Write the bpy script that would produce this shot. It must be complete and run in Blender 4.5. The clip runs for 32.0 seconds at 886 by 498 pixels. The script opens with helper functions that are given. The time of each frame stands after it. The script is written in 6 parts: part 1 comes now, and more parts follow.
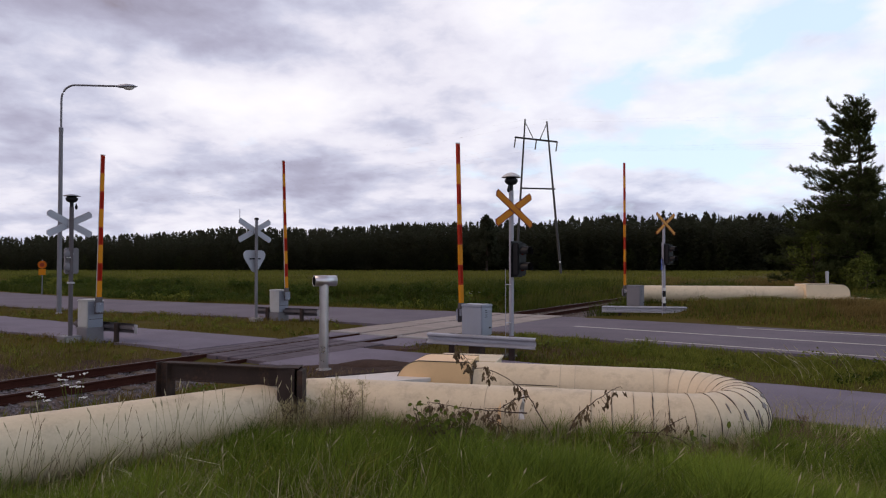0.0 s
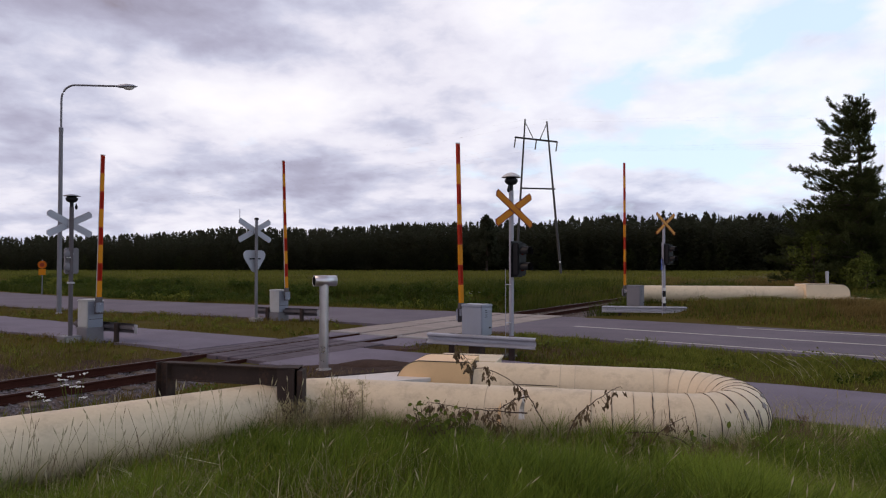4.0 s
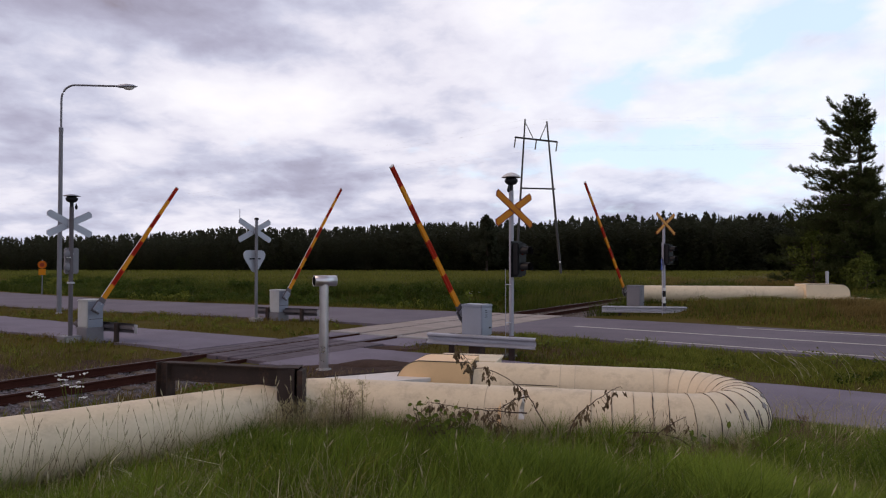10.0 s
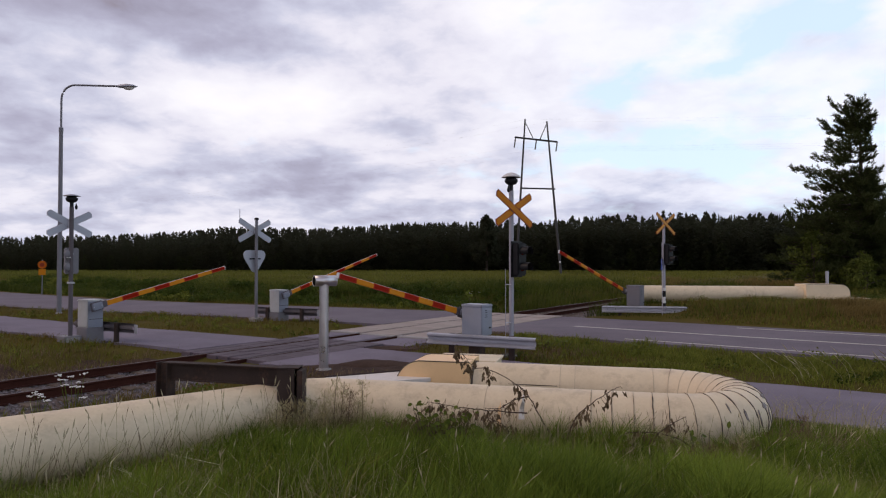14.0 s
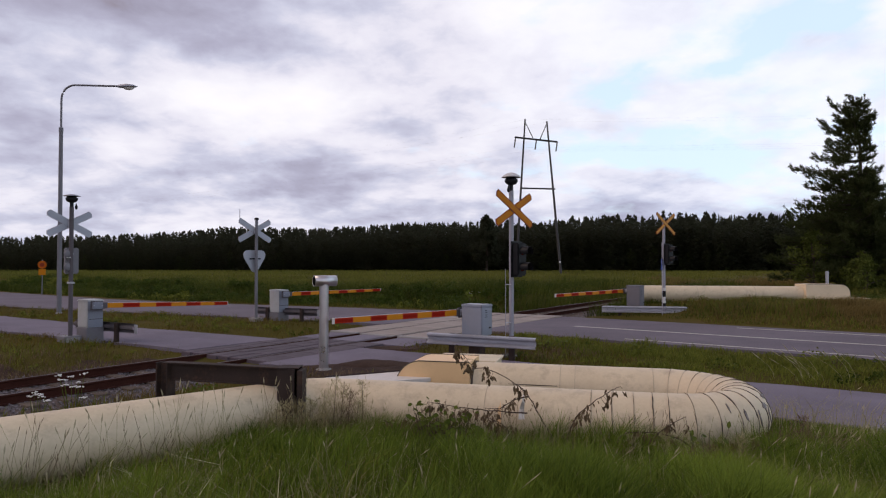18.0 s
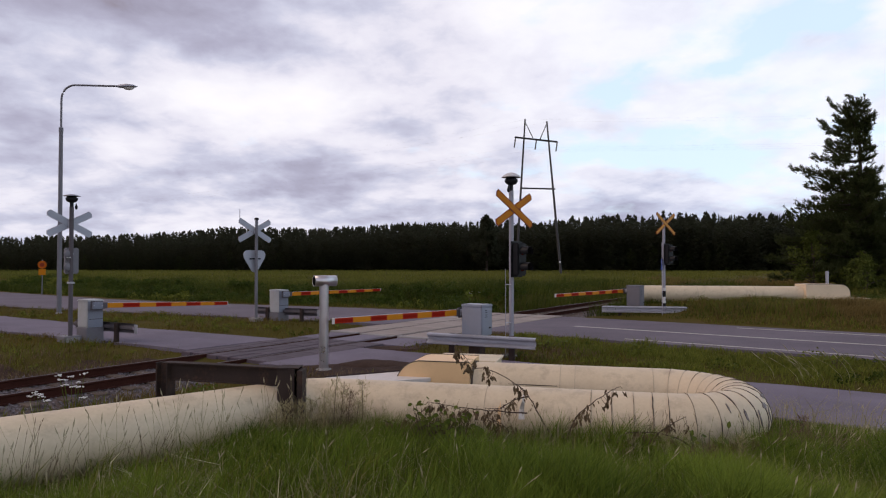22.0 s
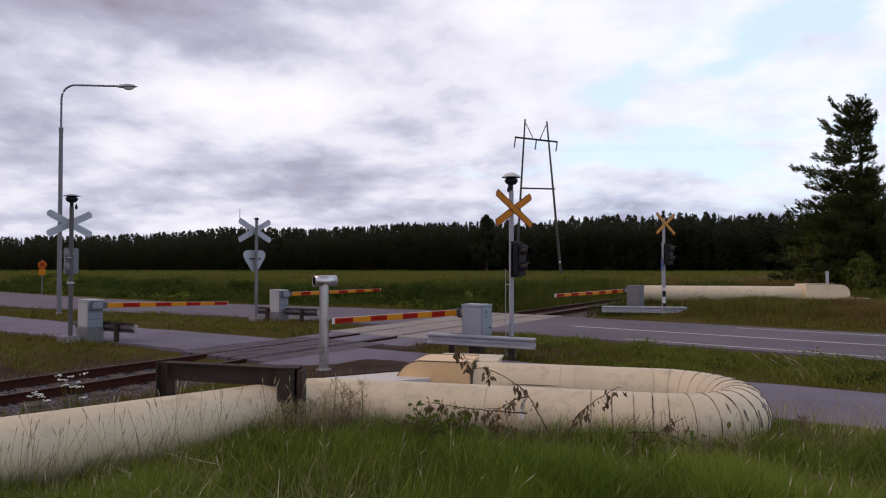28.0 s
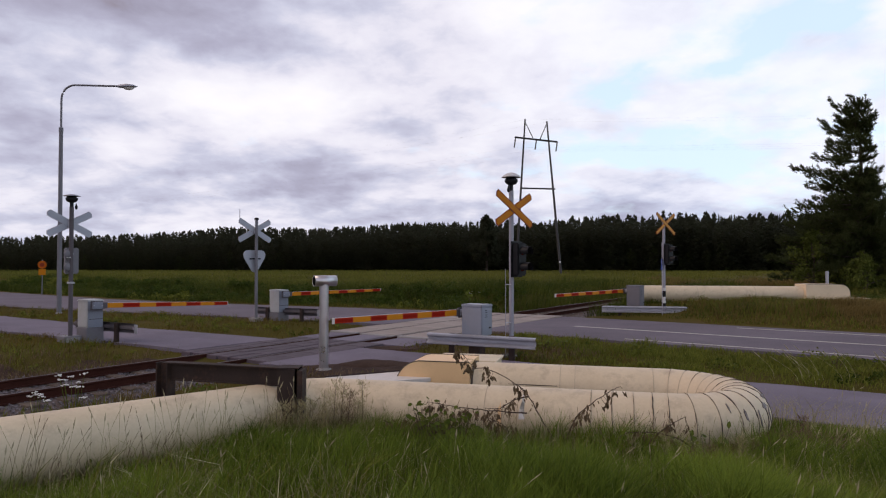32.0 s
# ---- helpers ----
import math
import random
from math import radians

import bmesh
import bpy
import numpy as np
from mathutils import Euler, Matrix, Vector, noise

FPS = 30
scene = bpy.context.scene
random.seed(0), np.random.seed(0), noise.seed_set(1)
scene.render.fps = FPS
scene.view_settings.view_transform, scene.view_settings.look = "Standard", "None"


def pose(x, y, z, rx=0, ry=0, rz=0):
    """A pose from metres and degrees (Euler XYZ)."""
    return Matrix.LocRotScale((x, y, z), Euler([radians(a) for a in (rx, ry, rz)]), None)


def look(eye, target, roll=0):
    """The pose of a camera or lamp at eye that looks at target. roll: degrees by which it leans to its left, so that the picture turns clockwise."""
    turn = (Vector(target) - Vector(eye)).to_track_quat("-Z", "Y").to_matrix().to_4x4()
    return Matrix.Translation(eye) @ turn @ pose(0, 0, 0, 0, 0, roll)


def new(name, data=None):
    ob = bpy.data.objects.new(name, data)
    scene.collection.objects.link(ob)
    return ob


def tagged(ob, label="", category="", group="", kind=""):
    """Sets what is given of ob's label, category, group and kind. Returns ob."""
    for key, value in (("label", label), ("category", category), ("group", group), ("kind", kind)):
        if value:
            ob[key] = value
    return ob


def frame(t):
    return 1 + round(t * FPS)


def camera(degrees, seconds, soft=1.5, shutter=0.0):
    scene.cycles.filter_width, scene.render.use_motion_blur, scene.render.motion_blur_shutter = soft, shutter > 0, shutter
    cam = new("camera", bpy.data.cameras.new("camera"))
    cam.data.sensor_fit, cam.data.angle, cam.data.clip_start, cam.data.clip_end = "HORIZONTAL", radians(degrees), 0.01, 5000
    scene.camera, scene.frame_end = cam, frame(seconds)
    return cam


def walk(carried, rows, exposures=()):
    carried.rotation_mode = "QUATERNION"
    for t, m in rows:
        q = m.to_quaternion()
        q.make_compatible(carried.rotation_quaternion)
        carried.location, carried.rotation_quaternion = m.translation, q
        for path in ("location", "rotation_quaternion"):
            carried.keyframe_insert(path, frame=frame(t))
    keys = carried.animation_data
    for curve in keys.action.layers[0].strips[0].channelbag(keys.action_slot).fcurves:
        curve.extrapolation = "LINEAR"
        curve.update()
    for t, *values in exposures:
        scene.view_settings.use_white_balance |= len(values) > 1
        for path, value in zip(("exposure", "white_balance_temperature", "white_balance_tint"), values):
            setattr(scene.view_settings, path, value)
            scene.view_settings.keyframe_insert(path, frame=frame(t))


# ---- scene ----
cam = camera(67.9, 32.0, soft=1.18)
EYE = pose(0, 0, 2.35, 91.18, 0, 0)
walk(cam, [(0, EYE), (32, EYE)], exposures=[(0, 0.0, 6750, 21.0), (32, 0.0, 6750, 21.0)])

# ---------------------------------------------------------------- light
SUN_EL, SUN_AZ = radians(45), radians(266)


def build_world():
    w = bpy.data.worlds.new("sky")
    w.use_nodes = True
    scene.world = w
    nt = w.node_tree
    nt.nodes.clear()
    N = nt.nodes.new
    L = nt.links.new
    out, bg = N("ShaderNodeOutputWorld"), N("ShaderNodeBackground")
    bg.inputs["Strength"].default_value = 0.1
    sky = N("ShaderNodeTexSky")
    sky.sky_type, sky.sun_disc = "NISHITA", False
    sky.sun_elevation, sky.sun_rotation = SUN_EL, SUN_AZ
    sky.dust_density = 2.0
    tc = N("ShaderNodeTexCoord")
    sep = N("ShaderNodeSeparateXYZ")
    L(tc.outputs["Generated"], sep.inputs[0])

    def math_node(op, a, b=None, clamp=False):
        n = N("ShaderNodeMath")
        n.operation, n.use_clamp = op, clamp
        for i, v in enumerate((a, b)):
            if v is None:
                continue
            if isinstance(v, (int, float)):
                n.inputs[i].default_value = v
            else:
                L(v, n.inputs[i])
        return n.outputs[0]

    # broken cloud on a level sheet high above, drawn together towards the horizon
    up = math_node("ADD", math_node("ABSOLUTE", sep.outputs["Z"]), 0.27)
    comb = N("ShaderNodeCombineXYZ")
    L(math_node("DIVIDE", sep.outputs["X"], up), comb.inputs[0])
    L(math_node("DIVIDE", sep.outputs["Y"], up), comb.inputs[1])

    def cloud(scale, detail, rough, shift, dist=0.1):
        m = N("ShaderNodeMapping")
        m.inputs["Location"].default_value = shift
        L(comb.outputs[0], m.inputs["Vector"])
        n = N("ShaderNodeTexNoise")
        n.inputs["Scale"].default_value, n.inputs["Detail"].default_value = scale, detail
        n.inputs["Roughness"].default_value, n.inputs["Distortion"].default_value = rough, dist
        L(m.outputs[0], n.inputs["Vector"])
        return n.outputs["Fac"]

    def ramp(fac, stops):
        r = N("ShaderNodeValToRGB")
        el = r.color_ramp.elements
        while len(el) < len(stops):
            el.new(0.5)
        for e, (p, c) in zip(el, stops):
            e.position, e.color = p, (*c, 1)
        L(fac, r.inputs[0])
        return r.outputs[0]

    big = cloud(1.3, 4, 0.5, (3.1, 1.7, 0), 0.1)
    fine = cloud(3.8, 8, 0.48, (7.3, 0.4, 2.0), 0.1)
    puffs = cloud(11.0, 8, 0.6, (1.9, 6.1, 5.0), 0.4)
    mixf = math_node("ADD", math_node("ADD", math_node("MULTIPLY", big, 0.26), math_node("MULTIPLY", fine, 0.50)), math_node("MULTIPLY", math_node("ADD", puffs, 0.36), 0.14))

    # directions drawn out of true by noise, so that no bank of cloud has an even rim
    stretch = N("ShaderNodeVectorMath")
    stretch.operation = "MULTIPLY"
    stretch.inputs[1].default_value = (5.0, 5.0, 13.0)
    L(tc.outputs["Generated"], stretch.inputs[0])
    rough_noise = N("ShaderNodeTexNoise")
    rough_noise.inputs["Scale"].default_value, rough_noise.inputs["Detail"].default_value = 1.0, 6
    L(stretch.outputs[0], rough_noise.inputs["Vector"])
    centred = N("ShaderNodeVectorMath")
    centred.operation = "SUBTRACT"
    centred.inputs[1].default_value = (0.5, 0.5, 0.5)
    L(rough_noise.outputs["Color"], centred.inputs[0])
    scaled = N("ShaderNodeVectorMath")
    scaled.operation = "MULTIPLY"
    scaled.inputs[1].default_value = (0.26, 0.0, 0.085)
    L(centred.outputs[0], scaled.inputs[0])
    warped = N("ShaderNodeVectorMath")
    warped.operation = "ADD"
    L(tc.outputs["Generated"], warped.inputs[0])
    L(scaled.outputs[0], warped.inputs[1])

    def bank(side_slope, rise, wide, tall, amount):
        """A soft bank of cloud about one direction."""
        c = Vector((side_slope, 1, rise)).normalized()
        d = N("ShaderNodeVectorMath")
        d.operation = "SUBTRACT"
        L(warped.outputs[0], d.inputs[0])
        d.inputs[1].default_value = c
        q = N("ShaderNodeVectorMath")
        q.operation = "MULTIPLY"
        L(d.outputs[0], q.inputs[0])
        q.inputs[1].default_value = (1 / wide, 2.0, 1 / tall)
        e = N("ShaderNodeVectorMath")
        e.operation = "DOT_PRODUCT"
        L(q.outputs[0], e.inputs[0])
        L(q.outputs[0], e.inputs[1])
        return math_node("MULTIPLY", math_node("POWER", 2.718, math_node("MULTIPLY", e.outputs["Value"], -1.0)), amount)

    def banks(total, rows):
        for row in rows:
            total = math_node("ADD", total, bank(*row))
        return total

    # heavier, greyer cloud overhead and towards the one side, thinner towards the other
    side = math_node("MULTIPLY", sep.outputs["X"], 0.12)
    over = math_node("MULTIPLY", math_node("MAXIMUM", math_node("SUBTRACT", sep.outputs["Z"], 0.40), 0.0), -0.62)
    shade = math_node("ADD", math_node("ADD", mixf, side), over)
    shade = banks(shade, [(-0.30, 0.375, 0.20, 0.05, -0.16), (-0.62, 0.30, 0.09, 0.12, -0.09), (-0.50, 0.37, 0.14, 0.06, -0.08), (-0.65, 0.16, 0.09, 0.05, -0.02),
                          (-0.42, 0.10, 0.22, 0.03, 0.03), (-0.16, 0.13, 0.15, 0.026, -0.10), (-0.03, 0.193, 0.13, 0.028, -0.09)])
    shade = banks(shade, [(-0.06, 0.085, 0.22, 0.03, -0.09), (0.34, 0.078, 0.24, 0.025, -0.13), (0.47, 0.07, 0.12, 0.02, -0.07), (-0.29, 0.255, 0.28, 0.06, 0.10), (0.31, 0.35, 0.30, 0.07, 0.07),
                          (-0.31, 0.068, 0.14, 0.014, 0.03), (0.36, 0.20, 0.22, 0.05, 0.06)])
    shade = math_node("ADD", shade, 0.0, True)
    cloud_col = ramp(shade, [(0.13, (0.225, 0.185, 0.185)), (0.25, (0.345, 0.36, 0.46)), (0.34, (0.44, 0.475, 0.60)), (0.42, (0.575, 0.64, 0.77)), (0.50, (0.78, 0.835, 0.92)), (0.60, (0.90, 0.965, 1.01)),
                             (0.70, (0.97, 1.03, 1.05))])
    gap = cloud(4.4, 8, 0.52, (11.0, 5.2, 4.0), 0.1)
    gapf = math_node("ADD", math_node("MULTIPLY", gap, 0.8), math_node("MULTIPLY", math_node("MAXIMUM", sep.outputs["X"], -0.1), 0.26))
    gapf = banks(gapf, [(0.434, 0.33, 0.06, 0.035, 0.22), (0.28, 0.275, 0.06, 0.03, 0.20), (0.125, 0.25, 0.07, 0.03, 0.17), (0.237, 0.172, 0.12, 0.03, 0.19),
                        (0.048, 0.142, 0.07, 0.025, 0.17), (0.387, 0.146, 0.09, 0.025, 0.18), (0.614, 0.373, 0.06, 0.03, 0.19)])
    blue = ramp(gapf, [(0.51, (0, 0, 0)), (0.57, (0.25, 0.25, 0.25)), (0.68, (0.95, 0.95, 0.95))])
    bright = N("ShaderNodeVectorMath")
    bright.operation = "SCALE"
    bright.inputs["Scale"].default_value = 10.0
    # thinner cloud towards the one side lets more of the blue through
    cool = N("ShaderNodeMix")
    cool.data_type, cool.blend_type = "RGBA", "MULTIPLY"
    L(math_node("MULTIPLY", sep.outputs["X"], 2.2, True), cool.inputs["Factor"])
    L(cloud_col, cool.inputs[6])
    cool.inputs[7].default_value = (0.945, 1.0, 1.04, 1)
    L(cool.outputs[2], bright.inputs[0])
    thin = N("ShaderNodeMix")
    thin.data_type = "RGBA"
    thin.inputs["Factor"].default_value = 0.68
    bs = N("ShaderNodeVectorMath")
    bs.operation = "SCALE"
    bs.inputs["Scale"].default_value = 2.2
    L(sky.outputs[0], bs.inputs[0])
    L(bs.outputs[0], thin.inputs[6])
    thin.inputs[7].default_value = (7.6, 10.4, 11.8, 1)
    mix = N("ShaderNodeMix")
    mix.data_type = "RGBA"
    L(blue, mix.inputs["Factor"])
    L(bright.outputs[0], mix.inputs[6])
    L(thin.outputs[2], mix.inputs[7])
    L(mix.outputs[2], bg.inputs["Color"])
    L(bg.outputs[0], out.inputs[0])


build_world()
sun = new("sun", bpy.data.lights.new("sun", "SUN"))
sun.data.energy, sun.data.angle, sun.data.color = 1.0, radians(25), (1.0, 0.79, 0.60)
sun.matrix_world = look((0, 0, 30), (30 * math.sin(SUN_AZ) * -1, 30 * math.cos(SUN_AZ) * -1, 30 - 30 * math.tan(SUN_EL)))

# ---------------------------------------------------------------- plan: the road's own axes
TURN = radians(36.5)
SU, CU = math.sin(TURN), math.cos(TURN)


def at(v, u, z=0.0):
    """A place by metres along the road (v) and across it (u)."""
    return Vector((v * CU + u * SU, -v * SU + u * CU, z))


def vu(x, y):
    return x * CU - y * SU, x * SU + y * CU


def smooth(a, b, t):
    t = min(1.0, max(0.0, (t - a) / (b - a)))
    return t * t * (3 - 2 * t)


def road_shift(v):
    return -4.9 * (1 - smooth(-44, -13, v))


def path_shift(v):
    return -2.5 * (1 - smooth(-36, -4, v))


def track_v(u):
    return -14.05 - 0.045 * (u - 5)


ROAD_NEAR, ROAD_FAR = 19.1, 26.2
PATH_NEAR, PATH_FAR = 11.1, 14.2

# ---------------------------------------------------------------- mesh helpers


def part(name, bm, material, parent=None, label="", kind="", smooth_faces=False):
    me = bpy.data.meshes.new(name)
    bm.to_mesh(me)
    bm.free()
    me.materials.append(material)
    if smooth_faces:
        for p in me.polygons:
            p.use_smooth = True
    ob = new(name, me)
    if parent:
        ob.parent = parent
    return tagged(ob, label=label, kind=kind)


def raw(name, verts, faces, material, parent=None, label="", kind="", smooth_faces=False):
    me = bpy.data.meshes.new(name)
    me.from_pydata(verts, [], faces)
    me.materials.append(material)
    if smooth_faces:
        me.polygons.foreach_set("use_smooth", [True] * len(me.polygons))
    ob = new(name, me)
    if parent:
        ob.parent = parent
    return tagged(ob, label=label, kind=kind)


def thing(name, m, label, category, group=""):
    ob = new(name)
    ob.empty_display_size = 0.2
    ob.matrix_world = m
    return tagged(ob, label=label, category=category, group=group)


def box(bm, c, s, bevel=0.0, m=None, segs=1):
    mat4 = Matrix.Translation(c) @ Matrix.Diagonal((s[0], s[1], s[2], 1))
    if m:
        mat4 = m @ mat4
    r = bmesh.ops.create_cube(bm, size=1, matrix=mat4)
    if bevel:
        es = {e for v in r["verts"] for e in v.link_edges}
        bmesh.ops.bevel(bm, geom=list(es), offset=bevel, segments=segs, affect="EDGES")
    return bm


def ring(c, axis_x, axis_y, r, n):
    return [c + axis_x * (r * math.cos(2 * math.pi * i / n)) + axis_y * (r * math.sin(2 * math.pi * i / n)) for i in range(n)]


def frame_axes(d):
    d = d.normalized()
    ref = Vector((0, 0, 1)) if abs(d.z) < 0.9 else Vector((1, 0, 0))
    a = d.cross(ref).normalized()
    return a, a.cross(d).normalized() * -1


def sweep(bm, pts, radii, n=12, cap=True, smooth_faces=True):
    """A tube through the points."""
    pts = [Vector(p) for p in pts]
    if isinstance(radii, (int, float)):
        radii = [radii] * len(pts)
    rings = []
    for i, p in enumerate(pts):
        d = pts[min(i + 1, len(pts) - 1)] - pts[max(i - 1, 0)]
        a, b = frame_axes(d)
        rings.append([bm.verts.new(q) for q in ring(p, a, b, radii[i], n)])
    for r0, r1 in zip(rings, rings[1:]):
        for i in range(n):
            f = bm.faces.new((r0[i], r0[(i + 1) % n], r1[(i + 1) % n], r1[i]))
            f.smooth = smooth_faces
    if cap:
        # caps keep their own corners, so that the side's shading stays even
        bm.faces.new([bm.verts.new(v.co) for v in rings[0]][::-1])
        bm.faces.new([bm.verts.new(v.co) for v in rings[-1]])
    bmesh.ops.recalc_face_normals(bm, faces=bm.faces[:])
    return bm


def rod(p0, p1, r, n=12, r1=None):
    return sweep(bmesh.new(), [p0, p1], [r, r if r1 is None else r1], n)


def lathe(bm, profile, n=20, m=None):
    """A turned shape about z from (radius, height) pairs."""
    rows = []
    for r, z in profile:
        rows.append([bm.verts.new((m or Matrix()) @ Vector((r * math.cos(2 * math.pi * i / n), r * math.sin(2 * math.pi * i / n), z))) for i in range(n)])
    for a, b in zip(rows, rows[1:]):
        for i in range(n):
            bm.faces.new((a[i], a[(i + 1) % n], b[(i + 1) % n], b[i])).smooth = True
    bm.faces.new([bm.verts.new(v.co) for v in rows[0]][::-1])
    bm.faces.new([bm.verts.new(v.co) for v in rows[-1]])
    bmesh.ops.recalc_face_normals(bm, faces=bm.faces[:])
    return bm


def extrude_profile(bm, prof, y0, y1, m=None):
    """A closed outline in the x-z plane pulled along y."""
    m = m or Matrix()
    a = [bm.verts.new(m @ Vector((x, y0, z))) for x, z in prof]
    b = [bm.verts.new(m @ Vector((x, y1, z))) for x, z in prof]
    n = len(prof)
    for i in range(n):
        bm.faces.new((a[i], a[(i + 1) % n], b[(i + 1) % n], b[i]))
    bm.faces.new(a[::-1])
    bm.faces.new(b)
    bmesh.ops.recalc_face_normals(bm, faces=bm.faces[:])
    return bm


# ---------------------------------------------------------------- materials


def surface(name, dark, light, scale=2.0, fine=40.0, rough=0.8, metal=0.0, bump=0.15, spread=0.25, fine_mix=0.35,
            stain=None, stain_amount=0.0, object_random=0.0, island_random=0.0, world_space=False, stretch=(1, 1, 1), spec=0.5):
    """Two scales of variation between two colours, relief, and optional stains."""
    m = bpy.data.materials.new(name)
    m.use_nodes = True
    nt = m.node_tree
    N, L = nt.nodes.new, nt.links.new
    b = nt.nodes["Principled BSDF"]
    b.inputs["Metallic"].default_value = metal
    b.inputs["Specular IOR Level"].default_value = spec
    tc = N("ShaderNodeTexCoord")
    src = tc.outputs["Object"]
    if world_space:
        src = N("ShaderNodeNewGeometry").outputs["Position"]
    mp = N("ShaderNodeMapping")
    mp.inputs["Scale"].default_value = stretch
    L(src, mp.inputs["Vector"])
    vec = mp.outputs[0]
    n1, n2 = N("ShaderNodeTexNoise"), N("ShaderNodeTexNoise")
    for n, s, d in ((n1, scale, 5), (n2, fine, 6)):
        n.inputs["Scale"].default_value, n.inputs["Detail"].default_value = s, d
        n.inputs["Roughness"].default_value = 0.6
        L(vec, n.inputs["Vector"])
    mixf = N("ShaderNodeMix")
    mixf.inputs["Factor"].default_value = fine_mix
    L(n1.outputs["Fac"], mixf.inputs[2]), L(n2.outputs["Fac"], mixf.inputs[3])
    r = N("ShaderNodeMapRange")
    r.inputs["From Min"].default_value, r.inputs["From Max"].default_value = 0.5 - spread, 0.5 + spread
    L(mixf.outputs[0], r.inputs["Value"])
    fac = r.outputs[0]
    if object_random or island_random:
        info = N("ShaderNodeObjectInfo").outputs["Random"] if object_random else N("ShaderNodeNewGeometry").outputs["Random Per Island"]
        amt = object_random or island_random
        k = N("ShaderNodeMix")
        k.inputs["Factor"].default_value = amt
        L(fac, k.inputs[2]), L(info, k.inputs[3])
        fac = k.outputs[0]
    c = N("ShaderNodeMix")
    c.data_type = "RGBA"
    c.inputs[6].default_value, c.inputs[7].default_value = (*dark, 1), (*light, 1)
    L(fac, c.inputs["Factor"])
    col = c.outputs[2]
    if stain:
        n3 = N("ShaderNodeTexNoise")
        n3.inputs["Scale"].default_value, n3.inputs["Detail"].default_value = scale * 2.3, 8
        n3.inputs["Roughness"].default_value = 0.7
        L(vec, n3.inputs["Vector"])
        s = N("ShaderNodeMapRange")
        s.inputs["From Min"].default_value, s.inputs["From Max"].default_value = 0.52, 0.75
        s.inputs["To Max"].default_value = stain_amount
        L(n3.outputs["Fac"], s.inputs["Value"])
        c2 = N("ShaderNodeMix")
        c2.data_type = "RGBA"
        L(s.outputs[0], c2.inputs["Factor"])
        L(col, c2.inputs[6])
        c2.inputs[7].default_value = (*stain, 1)
        col = c2.outputs[2]
    L(col, b.inputs["Base Color"])
    rr = N("ShaderNodeMapRange")
    rr.inputs["To Min"].default_value, rr.inputs["To Max"].default_value = max(0.05, rough - 0.12), min(1.0, rough + 0.12)
    L(n2.outputs["Fac"], rr.inputs["Value"])
    L(rr.outputs[0], b.inputs["Roughness"])
    if bump:
        bp = N("ShaderNodeBump")
        bp.inputs["Strength"].default_value, bp.inputs["Distance"].default_value = bump, 0.02
        L(n2.outputs["Fac"], bp.inputs["Height"])
        L(bp.outputs[0], b.inputs["Normal"])
    return m


def leafy(name, dark, light, rough=0.6, through_amount=0.3, world_scale=0.4, spread=0.25):
    """Leaves and blades: each one its own tint, some light through them."""
    m = surface(name, dark, light, scale=world_scale, fine=6, rough=rough, bump=0, island_random=0.5, world_space=True, spec=0.08, spread=spread)
    nt = m.node_tree
    b = nt.nodes["Principled BSDF"]
    tr = nt.nodes.new("ShaderNodeBsdfTranslucent")
    mx = nt.nodes.new("ShaderNodeMixShader")
    mx.inputs[0].default_value = through_amount
    nt.links.new(b.inputs["Base Color"].links[0].from_socket, tr.inputs[0])
    nt.links.new(b.outputs[0], mx.inputs[1])
    nt.links.new(tr.outputs[0], mx.inputs[2])
    nt.links.new(mx.outputs[0], nt.nodes["Material Output"].inputs[0])
    return m


M_GROUND = surface("meadow_soil", (0.046, 0.04, 0.009), (0.094, 0.08, 0.019), scale=0.12, fine=3.0, rough=0.95, bump=0.6, world_space=True,
                   stain=(0.10, 0.066, 0.036), stain_amount=0.75, spec=0.02)
M_ASPHALT = surface("asphalt", (0.098, 0.083, 0.104), (0.156, 0.134, 0.162), scale=0.35, fine=60, rough=0.85, bump=0.25, world_space=True,
                    stain=(0.09, 0.085, 0.095), stain_amount=0.6, spec=0.22, spread=0.16)
M_PATH = surface("path_asphalt", (0.125, 0.109, 0.144), (0.19, 0.169, 0.212), scale=0.5, fine=60, rough=0.85, bump=0.25, world_space=True,
                 stain=(0.10, 0.095, 0.10), stain_amount=0.5, spec=0.22, spread=0.16)
M_LINE = surface("road_paint", (0.36, 0.34, 0.30), (0.54, 0.52, 0.47), scale=3, fine=25, rough=0.7, bump=0.1, world_space=True,
                 stain=(0.16, 0.155, 0.16), stain_amount=0.8, spec=0.2)
M_PANEL = surface("crossing_concrete", (0.22, 0.185, 0.165), (0.35, 0.305, 0.28), scale=0.9, fine=30, rough=0.85, bump=0.3,
                  stain=(0.17, 0.15, 0.14), stain_amount=0.6, object_random=0.35, spec=0.22, spread=0.17)
M_RUBBER = surface("dark_panel", (0.05, 0.039, 0.048), (0.125, 0.098, 0.118), scale=1.5, fine=30, rough=0.75, bump=0.3,
                   stain=(0.05, 0.04, 0.05), stain_amount=0.85, object_random=0.2, spec=0.22)
M_RAIL = surface("rail_rust", (0.030, 0.0095, 0.007), (0.066, 0.022, 0.015), scale=2, fine=40, rough=0.9, bump=0.2, spec=0.1)
M_RAILTOP = surface("rail_head", (0.09, 0.065, 0.06), (0.15, 0.115, 0.11), scale=2, fine=40, rough=0.55, metal=0.7, bump=0.05)
